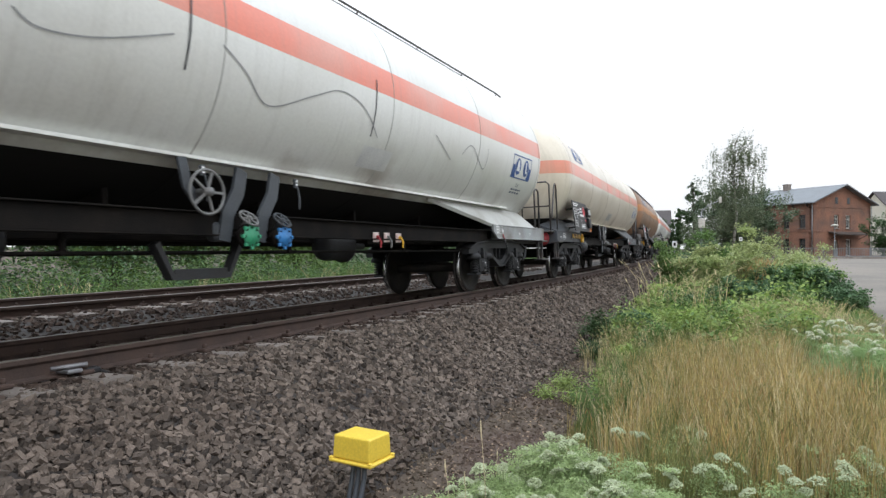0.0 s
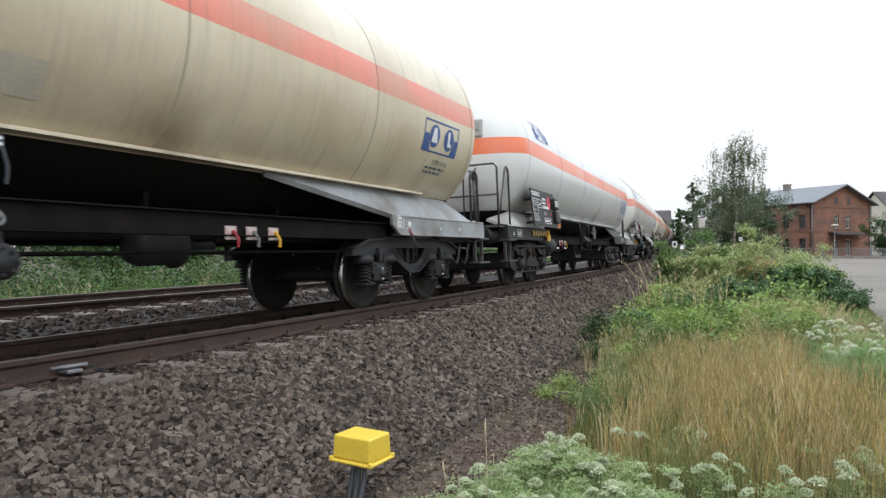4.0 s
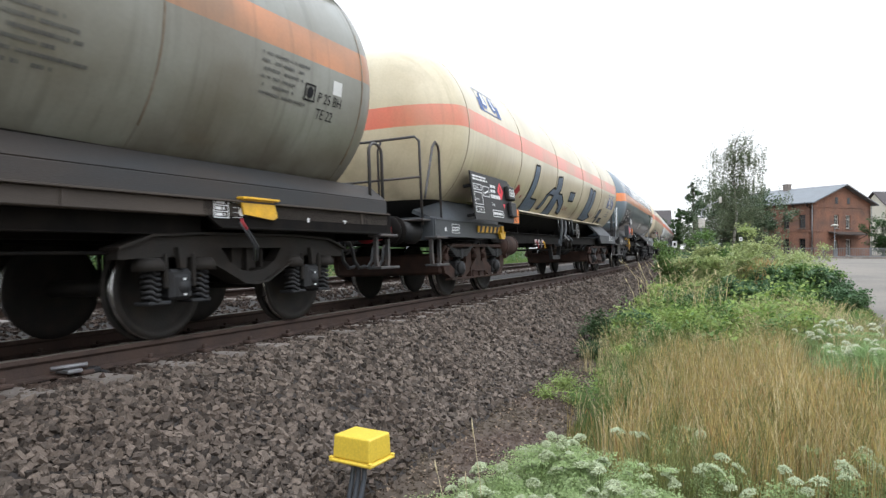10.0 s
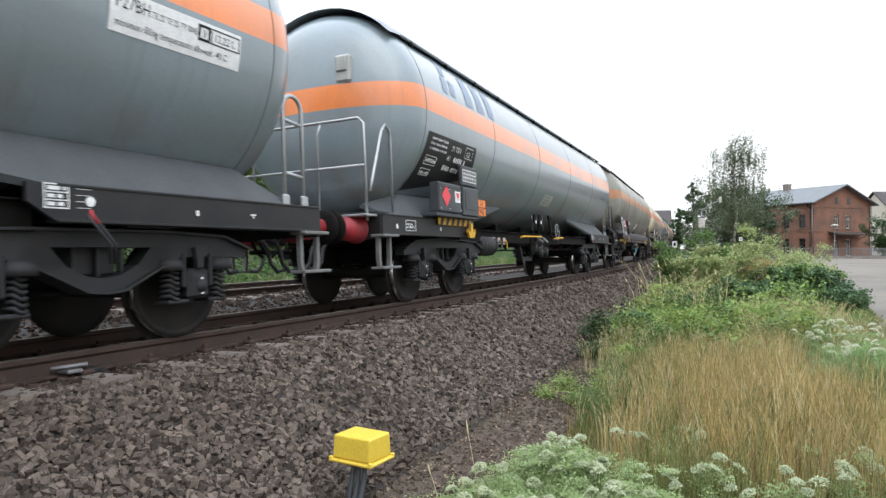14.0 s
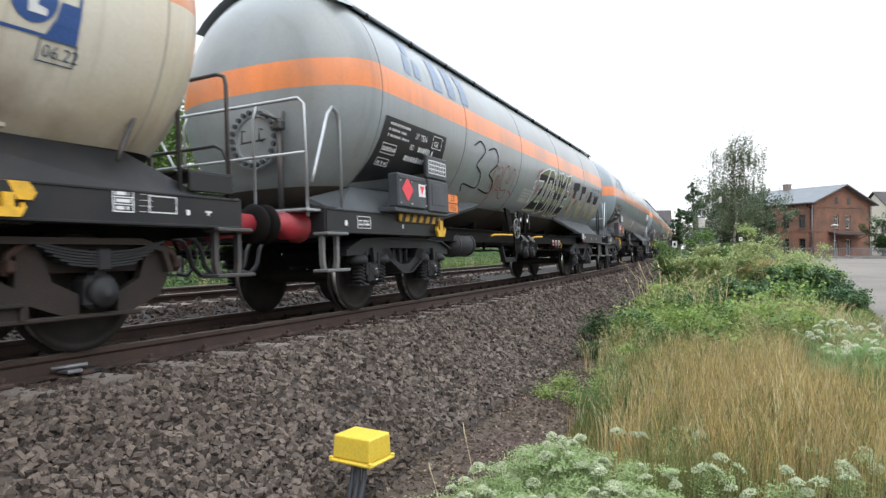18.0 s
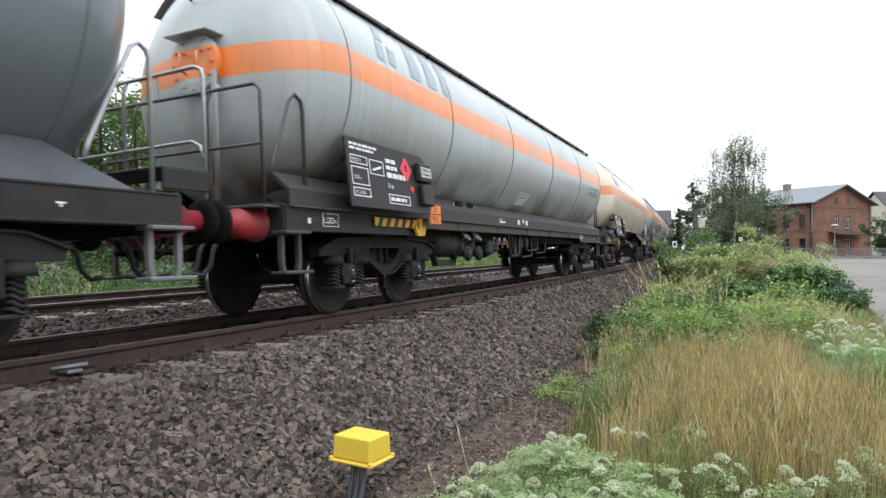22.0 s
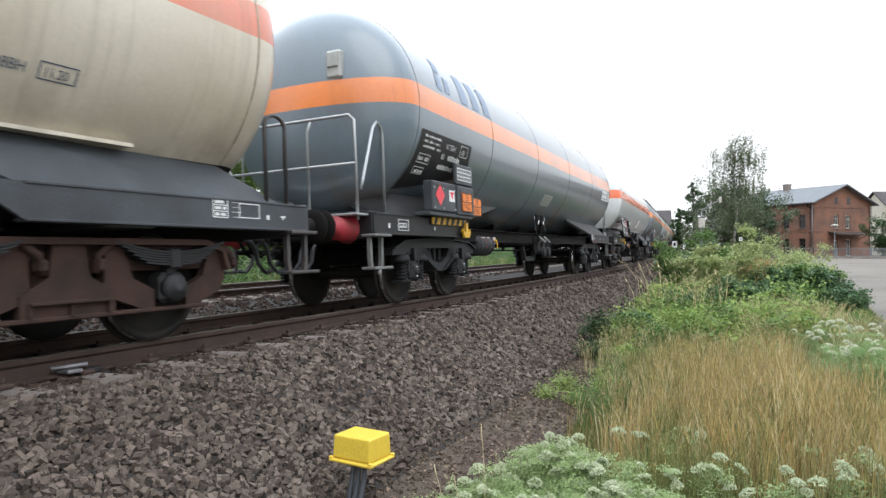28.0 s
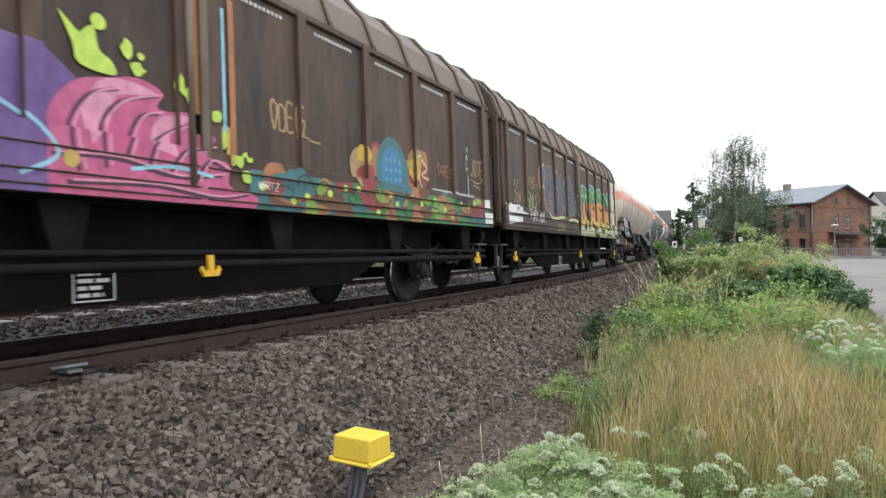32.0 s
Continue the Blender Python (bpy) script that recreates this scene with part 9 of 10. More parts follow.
    for holes, base in ((g_holes, Matrix.Identity(4)), (l_holes, side)):
        for a0, a1, z0, z1 in holes:
            cx, cz, w, h = (a0 + a1) / 2, (z0 + z1) / 2, a1 - a0, z1 - z0

            def fr(g):
                for s in (-1, 1):
                    g.box((s * (w / 2 - 0.06), 0.2, 0), (0.12, 0.1, h))
                    g.box((0, 0.2, s * (h / 2 - 0.06)), (w - 0.24, 0.1, 0.12))
                g.box((0, 0.2, 0.15), (0.07, 0.08, h - 0.2))
                g.box((0, 0.2, h * 0.2), (w - 0.2, 0.08, 0.07))
            wn_ = part("window" if z0 > 0.3 else "door", fr, FRAME_PAINT if holes is g_holes else WOOD_DARK, b, base @ Matrix.Translation((cx, 0, cz)), key="frame%.2f%.2f" % (w, h))

            def pane(g):
                g.box((0, 0.22, 0), (w - 0.1, 0.02, h - 0.1))
            part("pane", pane, GLASS if z0 > 0.3 else WOOD_DARK, wn_, None, key="pane%.2f%.2f" % (w, h))

            def sill(g):
                g.box((0, -0.06, -h / 2 - 0.06), (w + 0.2, 0.2, 0.1), 0.01)
            part("sill", sill, CONCRETE, wn_, None, key="sill%.2f%.2f" % (w, h))
    for x in (5.0, 7.5):
        def small(g):
            g.box((0, -0.02, 0), (0.55, 0.06, 0.9), 0.01)
        part("attic_window", small, GLASS, b, pose(x, 0, 7.95), key="attic")

    def canopy(g):
        g.prism([(-1.6, 3.0), (-1.6, 3.15), (0.0, 3.55), (0.0, 3.4)], 3.3, 9.9)
        for x in (3.6, 9.6):
            g.tube([(x, -1.4, 3.05), (x, -0.05, 2.4)], 0.05, 6)
    part("canopy", canopy, WOOD_DARK, b, None, "dark wooden entrance canopy")

    def pipe(g):
        g.tube([(-0.12, -0.12, 7.3), (-0.12, -0.12, 0.1)], 0.06, 8)
        g.tube([(W + 0.02, -0.12, 7.3), (W + 0.02, -0.12, 0.1)], 0.05, 8)
    part("downpipe", pipe, FENCE_STEEL, b)


station()


def far_house(x, y, z, w, d, h, turn, wall, label):
    b = empty("house", label, "house", m=pose(x, y, z, 0, 0, turn))

    def walls(g):
        g.box((0, 0, h / 2), (w, d, h))
        g.add([(-w / 2, -d / 2, h), (-w / 2, d / 2, h), (-w / 2, 0, h + d * 0.4), (w / 2, -d / 2, h), (w / 2, d / 2, h), (w / 2, 0, h + d * 0.4)], [(0, 1, 2), (3, 5, 4)])
    part("wall", walls, wall, b)

    def roof(g):
        for s in (-1, 1):
            V = [(-w / 2 - 0.4, s * (d / 2 + 0.4), h - 0.2), (w / 2 + 0.4, s * (d / 2 + 0.4), h - 0.2), (w / 2 + 0.4, 0, h + d * 0.42), (-w / 2 - 0.4, 0, h + d * 0.42)]
            g.add(V + [(p[0], p[1], p[2] + 0.2) for p in V], [(0, 1, 2, 3), (4, 5, 6, 7), (0, 1, 5, 4), (1, 2, 6, 5), (2, 3, 7, 6), (3, 0, 4, 7)])
    part("roof", roof, ROOF_TILE, b)
    for k in range(4):
        for z0 in (1.6, 4.4):
            def win(g):
                g.box((0, 0, 0), (1.0, 0.08, 1.4), 0.02)
            part("window", win, GLASS, b, pose(-w / 2 + w * (k + 0.5) / 4, -d / 2 - 0.02, z0), key="far_window")


far_house(*out(1594, 118), -0.3, 10, 9, 7.6, 30, PLASTER, "cream plastered house with a dark roof behind the station")
far_house(-26.0, 150.0, -0.3, 12, 9, 5.6, 10, PLASTER, "cream plastered house with a dark tiled roof")


def fence_build_post(g):
    g.box((0, 0, 0.65), (0.08, 0.08, 1.3), 0.01)


def fence_panel(g):
    for z in (0.2, 1.15):
        g.box((1.25, 0, z), (2.4, 0.05, 0.05))
    for k in range(12):
        g.box((0.15 + k * 0.2, 0, 0.68), (0.025, 0.03, 0.95))


fence = empty("fence", "grey steel bar fence before the station", "fence", m=pose(*out(1503, 80), -0.25, 0, 0, 20))
for k in range(9):
    part("post", fence_build_post, FENCE_STEEL, fence, pose(2.5 * k, 0, 0), key="fence_post")
    part("panel", fence_panel, FENCE_STEEL, fence, pose(2.5 * k, 0, 0), key="fence_panel")
fence_2 = empty("fence", "low grey steel railing beside the road", "fence", m=pose(*out(1335, 76), -0.25, 0, 0, 18))
for k in range(6):
    part("post", fence_build_post, FENCE_STEEL, fence_2, pose(2.5 * k, 0, 0), key="fence_post")
    part("panel", fence_panel, FENCE_STEEL, fence_2, pose(2.5 * k, 0, 0), key="fence_panel")


def street_lamp(x, y, z, h):
    b = empty("street_lamp", "pale lamp post with a flat round lantern head", "street lamp", m=pose(x, y, z))

    def pole(g):
        g.tube([(0, 0, 0), (0, 0, 1.0), (0, 0, 1.02), (0, 0, h)], [0.09, 0.09, 0.05, 0.04], 10)
    part("pole", pole, FENCE_STEEL, b)

    def head(g):
        g.revolve([(0.0, 0.05), (0.05, 0.42), (0.16, 0.45), (0.3, 0.2), (0.34, 0.02)], 20, origin=(0, 0, h), axis="z")
    part("lantern", head, FRAME_PAINT, b)

    def cabinet(g):
        g.box((0.1, 0, 0.55), (0.5, 0.3, 1.1), 0.03)
    part("cabinet", cabinet, FENCE_STEEL, b)


street_lamp(*out(1477, 84), -0.28, 4.0)


def crossing_signal(x, y, z):
    b = empty("crossing_signal", "grey level crossing mast with a pale box and an arm", "railway signal", m=pose(x, y, z, 0, 0, 20))

    def mast(g):
        g.tube([(0, 0, 0), (0, 0, 4.9)], 0.08, 8)
        g.tube([(0, 0, 4.8), (0.5, -0.1, 5.4), (1.7, -0.3, 6.0)], 0.045, 8)
    part("mast", mast, FENCE_STEEL, b)

    def box(g):
        g.box((0, -0.14, 3.7), (0.62, 0.24, 0.95), 0.04)
    part("relay_box", box, FRAME_PAINT, b, None, "pale relay box")

    def lantern(g):
        g.box((1.75, -0.3, 6.05), (0.26, 0.22, 0.62), 0.05)
    part("lantern", lantern, FRAME_PAINT, b)


crossing_signal(*out(1241, 66), -0.3)


def small_sign(x, y, z, h, mat, label, w=0.35, t=0.5):
    b = empty("trackside_sign", label, "sign", m=pose(x, y, z))

    def pole(g):
        g.tube([(0, 0, 0), (0, 0, h)], 0.035, 8)
    part("post", pole, FENCE_STEEL, b)

    def board(g):
        g.box((0, -0.05, h - t / 2), (w, 0.02, t), 0.005)
    sb = part("board", board, mat, b)

    def mark(g):
        g.box((0, -0.063, h - t / 2), (w * 0.4, 0.004, t * 0.5))
    part("mark", mark, BLACK, sb)


small_sign(*out(1194, 50), -0.62, 2.0, WHITE, "white trackside sign with a black mark")
small_sign(*out(1311, 68), -0.3, 2.3, WHITE, "small white sign on a post", 0.3, 0.35)


# ---- plants ----
GOLD = leafy("dry_golden_grass", (0.51, 0.39, 0.16), (0.27, 0.23, 0.085), 0.7, 0.35, 1.1)
GREEN_GRASS = leafy("green_grass", (0.14, 0.20, 0.05), (0.22, 0.24, 0.09), 0.6, 0.35, 0.35)
VERGE = leafy("bright_verge_grass", (0.10, 0.195, 0.035), (0.155, 0.23, 0.06), 0.6, 0.35, 0.35)
WEED = leafy("mid_green_weed_leaf", (0.10, 0.185, 0.05), (0.16, 0.235, 0.07), 0.5, 0.35, 0.4)
WEED_2 = leafy("yellow_green_weed_leaf", (0.24, 0.35, 0.085), (0.32, 0.37, 0.14), 0.5, 0.4, 0.4)
DARK_LEAF = leafy("dark_green_leaf", (0.04, 0.085, 0.028), (0.06, 0.11, 0.035), 0.5, 0.3, 0.4)
BIRCH_LEAF = leafy("grey_green_birch_leaf", (0.12, 0.15, 0.085), (0.17, 0.20, 0.12), 0.5, 0.35, 0.4)
PALE_LEAF = leafy("pale_feathery_leaf", (0.40, 0.49, 0.25), (0.30, 0.41, 0.17), 0.7, 0.45, 0.25)
UMBEL_WHITE = leafy("bright_umbel_flower", (0.68, 0.70, 0.55), (0.55, 0.58, 0.42), 0.8, 0.3, 0.2)
UMBEL = leafy("white_umbel_flower", (0.54, 0.585, 0.41), (0.44, 0.50, 0.31), 0.8, 0.3, 0.2)
STRAW = leafy("pale_straw", (0.62, 0.52, 0.31), (0.46, 0.38, 0.20), 0.8, 0.3, 0.45)
OLIVE_GRASS = leafy("olive_grass", (0.17, 0.20, 0.07), (0.26, 0.26, 0.10), 0.7, 0.35, 0.5)
DEEP_GRASS = leafy("deep_green_grass", (0.12, 0.19, 0.06), (0.17, 0.23, 0.08), 0.6, 0.35, 0.35)
MINT_LEAF = leafy("soft_green_feathery_leaf", (0.30, 0.42, 0.19), (0.22, 0.34, 0.13), 0.7, 0.4, 0.3)
RUSTY = leafy("reddish_dry_stem", (0.42, 0.255, 0.11), (0.48, 0.35, 0.17), 0.8, 0.3, 0.3)
MID_LEAF = leafy("mid_dark_green_leaf", (0.075, 0.145, 0.065), (0.10, 0.17, 0.07), 0.5, 0.3, 0.4)
SAGE_LEAF = leafy("pale_yellow_green_leaf", (0.31, 0.38, 0.15), (0.40, 0.43, 0.21), 0.55, 0.45, 0.45)
TREE_LEAF = leafy("yellowish_tree_leaf", (0.12, 0.20, 0.055), (0.17, 0.24, 0.075), 0.5, 0.35, 0.4)
TREE_DARK = leafy("grey_green_tree_leaf", (0.07, 0.11, 0.06), (0.10, 0.14, 0.075), 0.5, 0.3, 0.4)
LITTER = material("dry_brown_litter", (0.22, 0.16, 0.11), 0.9, fine=0.2, island=0.5)
STALK = material("green_plant_stalk", (0.20, 0.25, 0.10), 0.7, fine=0.2)
DRY_STALK = material("dry_plant_stalk", (0.50, 0.42, 0.26), 0.8, fine=0.2)
BARK = material("grey_brown_bark", (0.10, 0.085, 0.07), 0.9, scale=3, stretch=(1, 1, 0.3), bump=0.4)
BIRCH_BARK = material("white_birch_bark", (0.5, 0.48, 0.44), 0.8, col2=(0.08, 0.07, 0.06), amount=0.9, scale=4, stretch=(1, 1, 2.5))
plants = np.random.default_rng(21)


def stuff(name, v, f, mat, label, category):
    return tagged(new(name, raw_mesh(name, v, f, mat)), label, category, kind="stuff")


def blade_arrays(P, h, w, lean, rng, seeds=0.0, wind=None):
    """Bent tapering blades standing on the points P."""
    n = len(P)
    a = rng.uniform(0, 6.2832, n)
    side = np.stack([np.cos(a), np.sin(a), np.zeros(n)], 1) * (w / 2)[:, None]
    b = rng.uniform(0, 6.2832, n) if wind is None else wind + rng.normal(0, 0.9, n)
    push = np.stack([np.cos(b), np.sin(b), np.zeros(n)], 1) * (h * lean * rng.uniform(0.2, 1.0, n))[:, None]
    up = np.array([0, 0, 1.0])
    mid = P + push * 0.3 + up * (h * 0.55)[:, None]
    tip = P + push + up * (h * (1 - 0.3 * lean))[:, None]
    v = [P - side, P + side, mid - side * 0.75, mid + side * 0.75, tip]
    f = [(0, 1, 3), (0, 3, 2), (2, 3, 4)]
    k = 5
    if seeds:
        head = tip - (tip - mid) * 0.28
        v += [head - side * seeds, head + side * seeds, tip + up * 0.01 + push * 0.04]
        f += [(5, 6, 7)]
        k = 8
    v = np.stack(v, 1).reshape(-1, 3)
    f = (np.array(f)[None] + (np.arange(n) * k)[:, None, None]).reshape(-1, 3)
    return v, f


def leaf_arrays(P, size, rng, flat=0.6, up=0.35):
    """Folded diamond leaves at the points P."""
    n = len(P)
    nn = rng.normal(size=(n, 3)) * (0.45 + 0.25 * flat)
    nn[:, 2] = np.abs(nn[:, 2]) * 0.6 + 0.75
    nn /= np.linalg.norm(nn, axis=1)[:, None]
    d = rng.normal(size=(n, 3))
    d -= nn * (d * nn).sum(1)[:, None]
    d /= np.linalg.norm(d, axis=1)[:, None]
    e = np.cross(nn, d)
    s = size[:, None]
    v = np.stack([P - d * s * 0.5, P + e * s * 0.3 + nn * s * 0.08, P + d * s * 0.55, P - e * s * 0.3 + nn * s * 0.08], 1).reshape(-1, 3)
    o = (np.arange(n) * 4)[:, None, None]
    f = (np.array([(0, 1, 2), (0, 2, 3)])[None] + o).reshape(-1, 3)
    return v, f


def grow(area, n, keep=None):
    """Random ground points in (x0, x1, y0, y1), x counted from the line's bend."""
    out = []
    while len(out) < n:
        x, y = plants.uniform(area[0], area[1]), plants.uniform(area[2], area[3])
        if keep and not keep(x, y):
            continue
        X = x + lat(y)
        out.append((X, y, ground_z(X, y)))
    return np.array(out)


def patchy(scale, level, shift=0.0):
    return lambda x, y: noise.noise(Vector((x * scale + shift, y * scale, shift))) > level


def grass(name, area, n, h, w, lean, mat, label, keep=None, seeds=0.0, tuft=0):
    """Blades over an area, singly or in tufts of leaning blades whose height changes from tuft to tuft."""
    if not tuft:
        P = grow(area, n, keep)
        v, f = blade_arrays(P, plants.uniform(h[0], h[1], n), plants.uniform(w[0], w[1], n), lean, plants, seeds)
        return stuff(name, v, f, mat, label, "grass")
    C = grow(area, max(1, n // tuft), keep)
    k = np.repeat(np.arange(len(C)), tuft)
    m = len(k)
    tall = plants.uniform(0.55, 1.0, len(C))[k]
    P = C[k] + np.stack([plants.normal(0, 0.022, m), plants.normal(0, 0.022, m), np.zeros(m)], 1)
    hh = h[0] + (h[1] - h[0]) * tall * plants.uniform(0.5, 1.0, m)
    v, f = blade_arrays(P, hh, plants.uniform(w[0], w[1], m), lean, plants, seeds, plants.uniform(0, 6.2832, len(C))[k])
    return stuff(name, v, f, mat, label, "grass")


# strip between line and lane
def soft(x, y, k, sc=0.8):
    return noise.noise(Vector((x * sc, y * sc * 0.75, k)))


def veg_edge(y):
    """Where the growth begins beside the ballast."""
    return -1.2 - 0.29 * min(max(y - 4.7, 0.0), 3.2)


def parsley(x, y):
    return ((x - 0.85) / 0.55) ** 2 + ((y - 8.2) / 1.9) ** 2 < 1


def gold_zone(x, y):
    blur = plants.normal(0.0, 0.6)
    left = -0.78 - 0.09 * (y - 4.2) + 0.2 * soft(x, y, 2) + 0.35 * blur
    far = 8.8 + 1.8 * soft(x, y, 7) + 1.6 * blur - 1.4 * max(0.0, x - 0.4)
    return left < x < 0.7 + 0.35 * blur and 4.1 - 0.3 * blur < y < far and soft(x, y, 9, 0.9) + 0.7 * soft(x, y, 19, 2.6) > -0.22 + 0.3 * blur - 0.15 * max(0.0, 5.8 - y) and not parsley(x, y)


def green_zone(x, y):
    return x > veg_edge(y) + 0.15 + 0.55 * soft(x, y, 5, 1.6) and soft(x, y, 6, 1.4) > -0.05


grass("dry_grass", (-1.6, 1.2, 3.4, 12.0), 7600, (0.22, 0.72), (0.0030, 0.0060), 0.22, GOLD, "tall dry golden grass with seed heads", gold_zone, 0.8, 5)
grass("dry_grass", (-1.5, 1.2, 3.4, 12.0), 2600, (0.25, 0.80), (0.0030, 0.0055), 0.4, STRAW, "pale bleached straw among the golden grass", gold_zone, 1.1, 3)
grass("dry_grass", (-1.4, 1.2, 3.6, 12.0), 1800, (0.2, 0.66), (0.003, 0.005), 0.22, RUSTY, "reddish brown dry stems among the golden grass", gold_zone, 1.6, 5)
grass("green_grass", (-1.5, 1.3, 3.2, 10.5), 15000, (0.05, 0.30), (0.004, 0.008), 0.6, OLIVE_GRASS, "low olive grass under the dry stems", lambda x, y: soft(x, y, 22, 0.9) > -0.35 - 0.2 * x + plants.uniform(-0.2, 0.2) and not parsley(x, y), 0.0, 10)
grass("green_grass", (-1.7, 1.3, 3.6, 10.5), 11500, (0.15, 0.64), (0.003, 0.0065), 0.35, OLIVE_GRASS, "tall olive stems among the dry grass", lambda x, y: x > veg_edge(y) + 0.5 and soft(x, y, 24, 1.1) > plants.uniform(-0.5, 0.5) - 0.3 * max(0.0, x - 0.3) and not parsley(x, y), 1.4, 6)
grass("green_grass", (-2.4, -0.6, 4.0, 10.5), 5200, (0.08, 0.32), (0.003, 0.007), 0.8, GREEN_GRASS, "green grass at the foot of the ballast", lambda x, y: green_zone(x, y) and soft(x, y, 3) > plants.uniform(-0.5, 0.3), 0.0, 14)
grass("green_grass", (-1.75, -0.55, 4.3, 8.8), 5200, (0.14, 0.55), (0.003, 0.007), 0.4, DEEP_GRASS, "tall deep green grass beside the golden grass", lambda x, y: green_zone(x - 0.05, y) and soft(x, y, 33, 1.2) > plants.uniform(-0.4, 0.2), 1.2, 8)
grass("dry_grass", (-1.75, -0.7, 4.4, 8.6), 700, (0.2, 0.62), (0.003, 0.0055), 0.4, STRAW, "pale dry stems among green grass", lambda x, y: green_zone(x, y) and soft(x, y, 44, 1.5) > -0.1, 1.4, 4)
grass("green_grass", (-2.5, 1.3, 9.5, 15.5), 1900, (0.1, 0.42), (0.005, 0.010), 0.7, VERGE, "rank green grass before the bushes", lambda x, y: soft(x, y, 12, 0.9) > -0.3, 0.0, 16)
grass("dry_grass", (-2.2, 1.4, 8.5, 14.5), 2200, (0.3, 0.72), (0.003, 0.007), 0.5, STRAW, "pale dry grass among green weeds", patchy(0.9, -0.05), 1.6, 9)
grass("green_grass", (-2.6, 1.8, 14, 34), 4500, (0.2, 0.5), (0.010, 0.018), 0.5, VERGE, "rank green grass among the bushes")
grass("dry_grass", (-2.1, -0.5, 12.9, 15.2), 150, (0.75, 1.75), (0.008, 0.013), 0.65, STRAW, "tall pale dry stems before the bushes", None, 1.8)
grass("dry_grass", (-0.9, 0.7, 17, 23), 500, (0.8, 1.35), (0.010, 0.018), 0.35, RUSTY, "tall reddish dry stems among the bushes", None, 1.8)


def weed_clumps(area, n, per, r, h, size, mat, label, keep=None):
    """Separate leafy lumps of uneven height, leaves on and in low domes."""
    parts_p = []
    for x, y, z in grow(area, n, keep):
        rr, hh, k = plants.uniform(*r), plants.uniform(*h), int(per * plants.uniform(0.6, 1.4))
        d = plants.normal(size=(k, 3))
        d /= np.linalg.norm(d, axis=1)[:, None]
        d *= plants.uniform(0.3, 1.0, k)[:, None] ** 0.5 * (1 + 0.25 * plants.normal(size=(k, 1)))
        d[:, 2] = np.abs(d[:, 2])
        parts_p.append(np.array([x, y, z]) + d * np.array([rr, rr, hh]))
    P = np.concatenate(parts_p)
    v, f = leaf_arrays(P, plants.uniform(size[0], size[1], len(P)), plants)
    return stuff("weeds", v, f, mat, label, "weeds")


grass("green_grass", (-2.3, 1.0, -9, 2.4), 9000, (0.1, 0.4), (0.005, 0.011), 0.6, OLIVE_GRASS, "rough olive-green grass beside the lane", patchy(0.8, -0.25, 71))
weed_clumps((-2.2, 0.9, -8, 2.2), 40, 160, (0.1, 0.3), (0.1, 0.3), (0.03, 0.06), WEED, "low green weeds beside the lane")
weed_clumps((-2.3, -0.9, 4.6, 8.8), 22, 130, (0.05, 0.14), (0.04, 0.16), (0.016, 0.04), WEED, "low green weeds at the ballast's edge", green_zone)
weed_clumps((-2.2, -1.0, 5.4, 9.5), 14, 130, (0.05, 0.14), (0.06, 0.2), (0.016, 0.04), WEED_2, "low yellow-green weeds at the ballast's edge", green_zone)
weed_clumps((-2.2, 1.1, 8.2, 13.6), 20, 420, (0.2, 0.42), (0.3, 0.8), (0.045, 0.10), WEED_2, "leafy yellow-green weed clumps", lambda x, y: soft(x, y, 51, 0.9) > -0.15)
weed_clumps((-1.85, -0.85, 5.2, 8.6), 12, 150, (0.09, 0.2), (0.16, 0.4), (0.025, 0.06), WEED, "upright green weeds at the soil's edge", green_zone)
weed_clumps((-1.75, -0.6, 5.6, 9.0), 9, 150, (0.09, 0.2), (0.2, 0.42), (0.025, 0.055), WEED_2, "upright yellow-green weeds at the soil's edge", green_zone)
weed_clumps((-2.2, 1.1, 8.6, 15.0), 14, 360, (0.18, 0.42), (0.25, 0.75), (0.045, 0.10), WEED, "leafy green weed clumps", lambda x, y: soft(x, y, 57, 0.8) > 0.0)
weed_clumps((-2.0, 1.2, 13.2, 16.0), 16, 300, (0.25, 0.5), (0.35, 0.85), (0.05, 0.11), WEED, "knee-high green weeds before the bushes")
weed_clumps((-2.0, 1.0, 13.2, 16.0), 12, 300, (0.25, 0.45), (0.35, 0.9), (0.05, 0.11), WEED_2, "knee-high yellow-green weeds before the bushes")
grass("verge_grass", (0.95, 2.2, 4, 24), 2600, (0.06, 0.22), (0.005, 0.011), 0.8, OLIVE_GRASS, "short dusty grass along the lane's edge", lambda x, y: abs(x + lat(y) - 1.05 - 0.05 * y - 0.1 * math.sin(y * 0.45)) < 0.28)
weed_clumps((0.3, 2.3, 13.5, 27), 60, 260, (0.15, 0.4), (0.08, 0.3), (0.03, 0.07), WEED, "low trailing weeds beside the lane", lambda x, y: x + lat(y) < 1.0 + 0.05 * y)
weed_clumps((-2.2, 1.1, 9.2, 15.0), 26, 240, (0.12, 0.34), (0.15, 0.5), (0.03, 0.08), MID_LEAF, "dark green weed clumps")
grass("dry_grass", (-2.1, 1.2, 8.4, 14.5), 900, (0.2, 0.5), (0.004, 0.009), 0.6, RUSTY, "reddish dry stems among weed clumps", patchy(1.1, 0.12, 61))
grass("green_grass", (-2.0, 1.2, 8.6, 14.5), 1400, (0.3, 0.66), (0.005, 0.010), 0.45, OLIVE_GRASS, "tall green grass among weed clumps", patchy(0.9, 0.0, 41), 1.5)


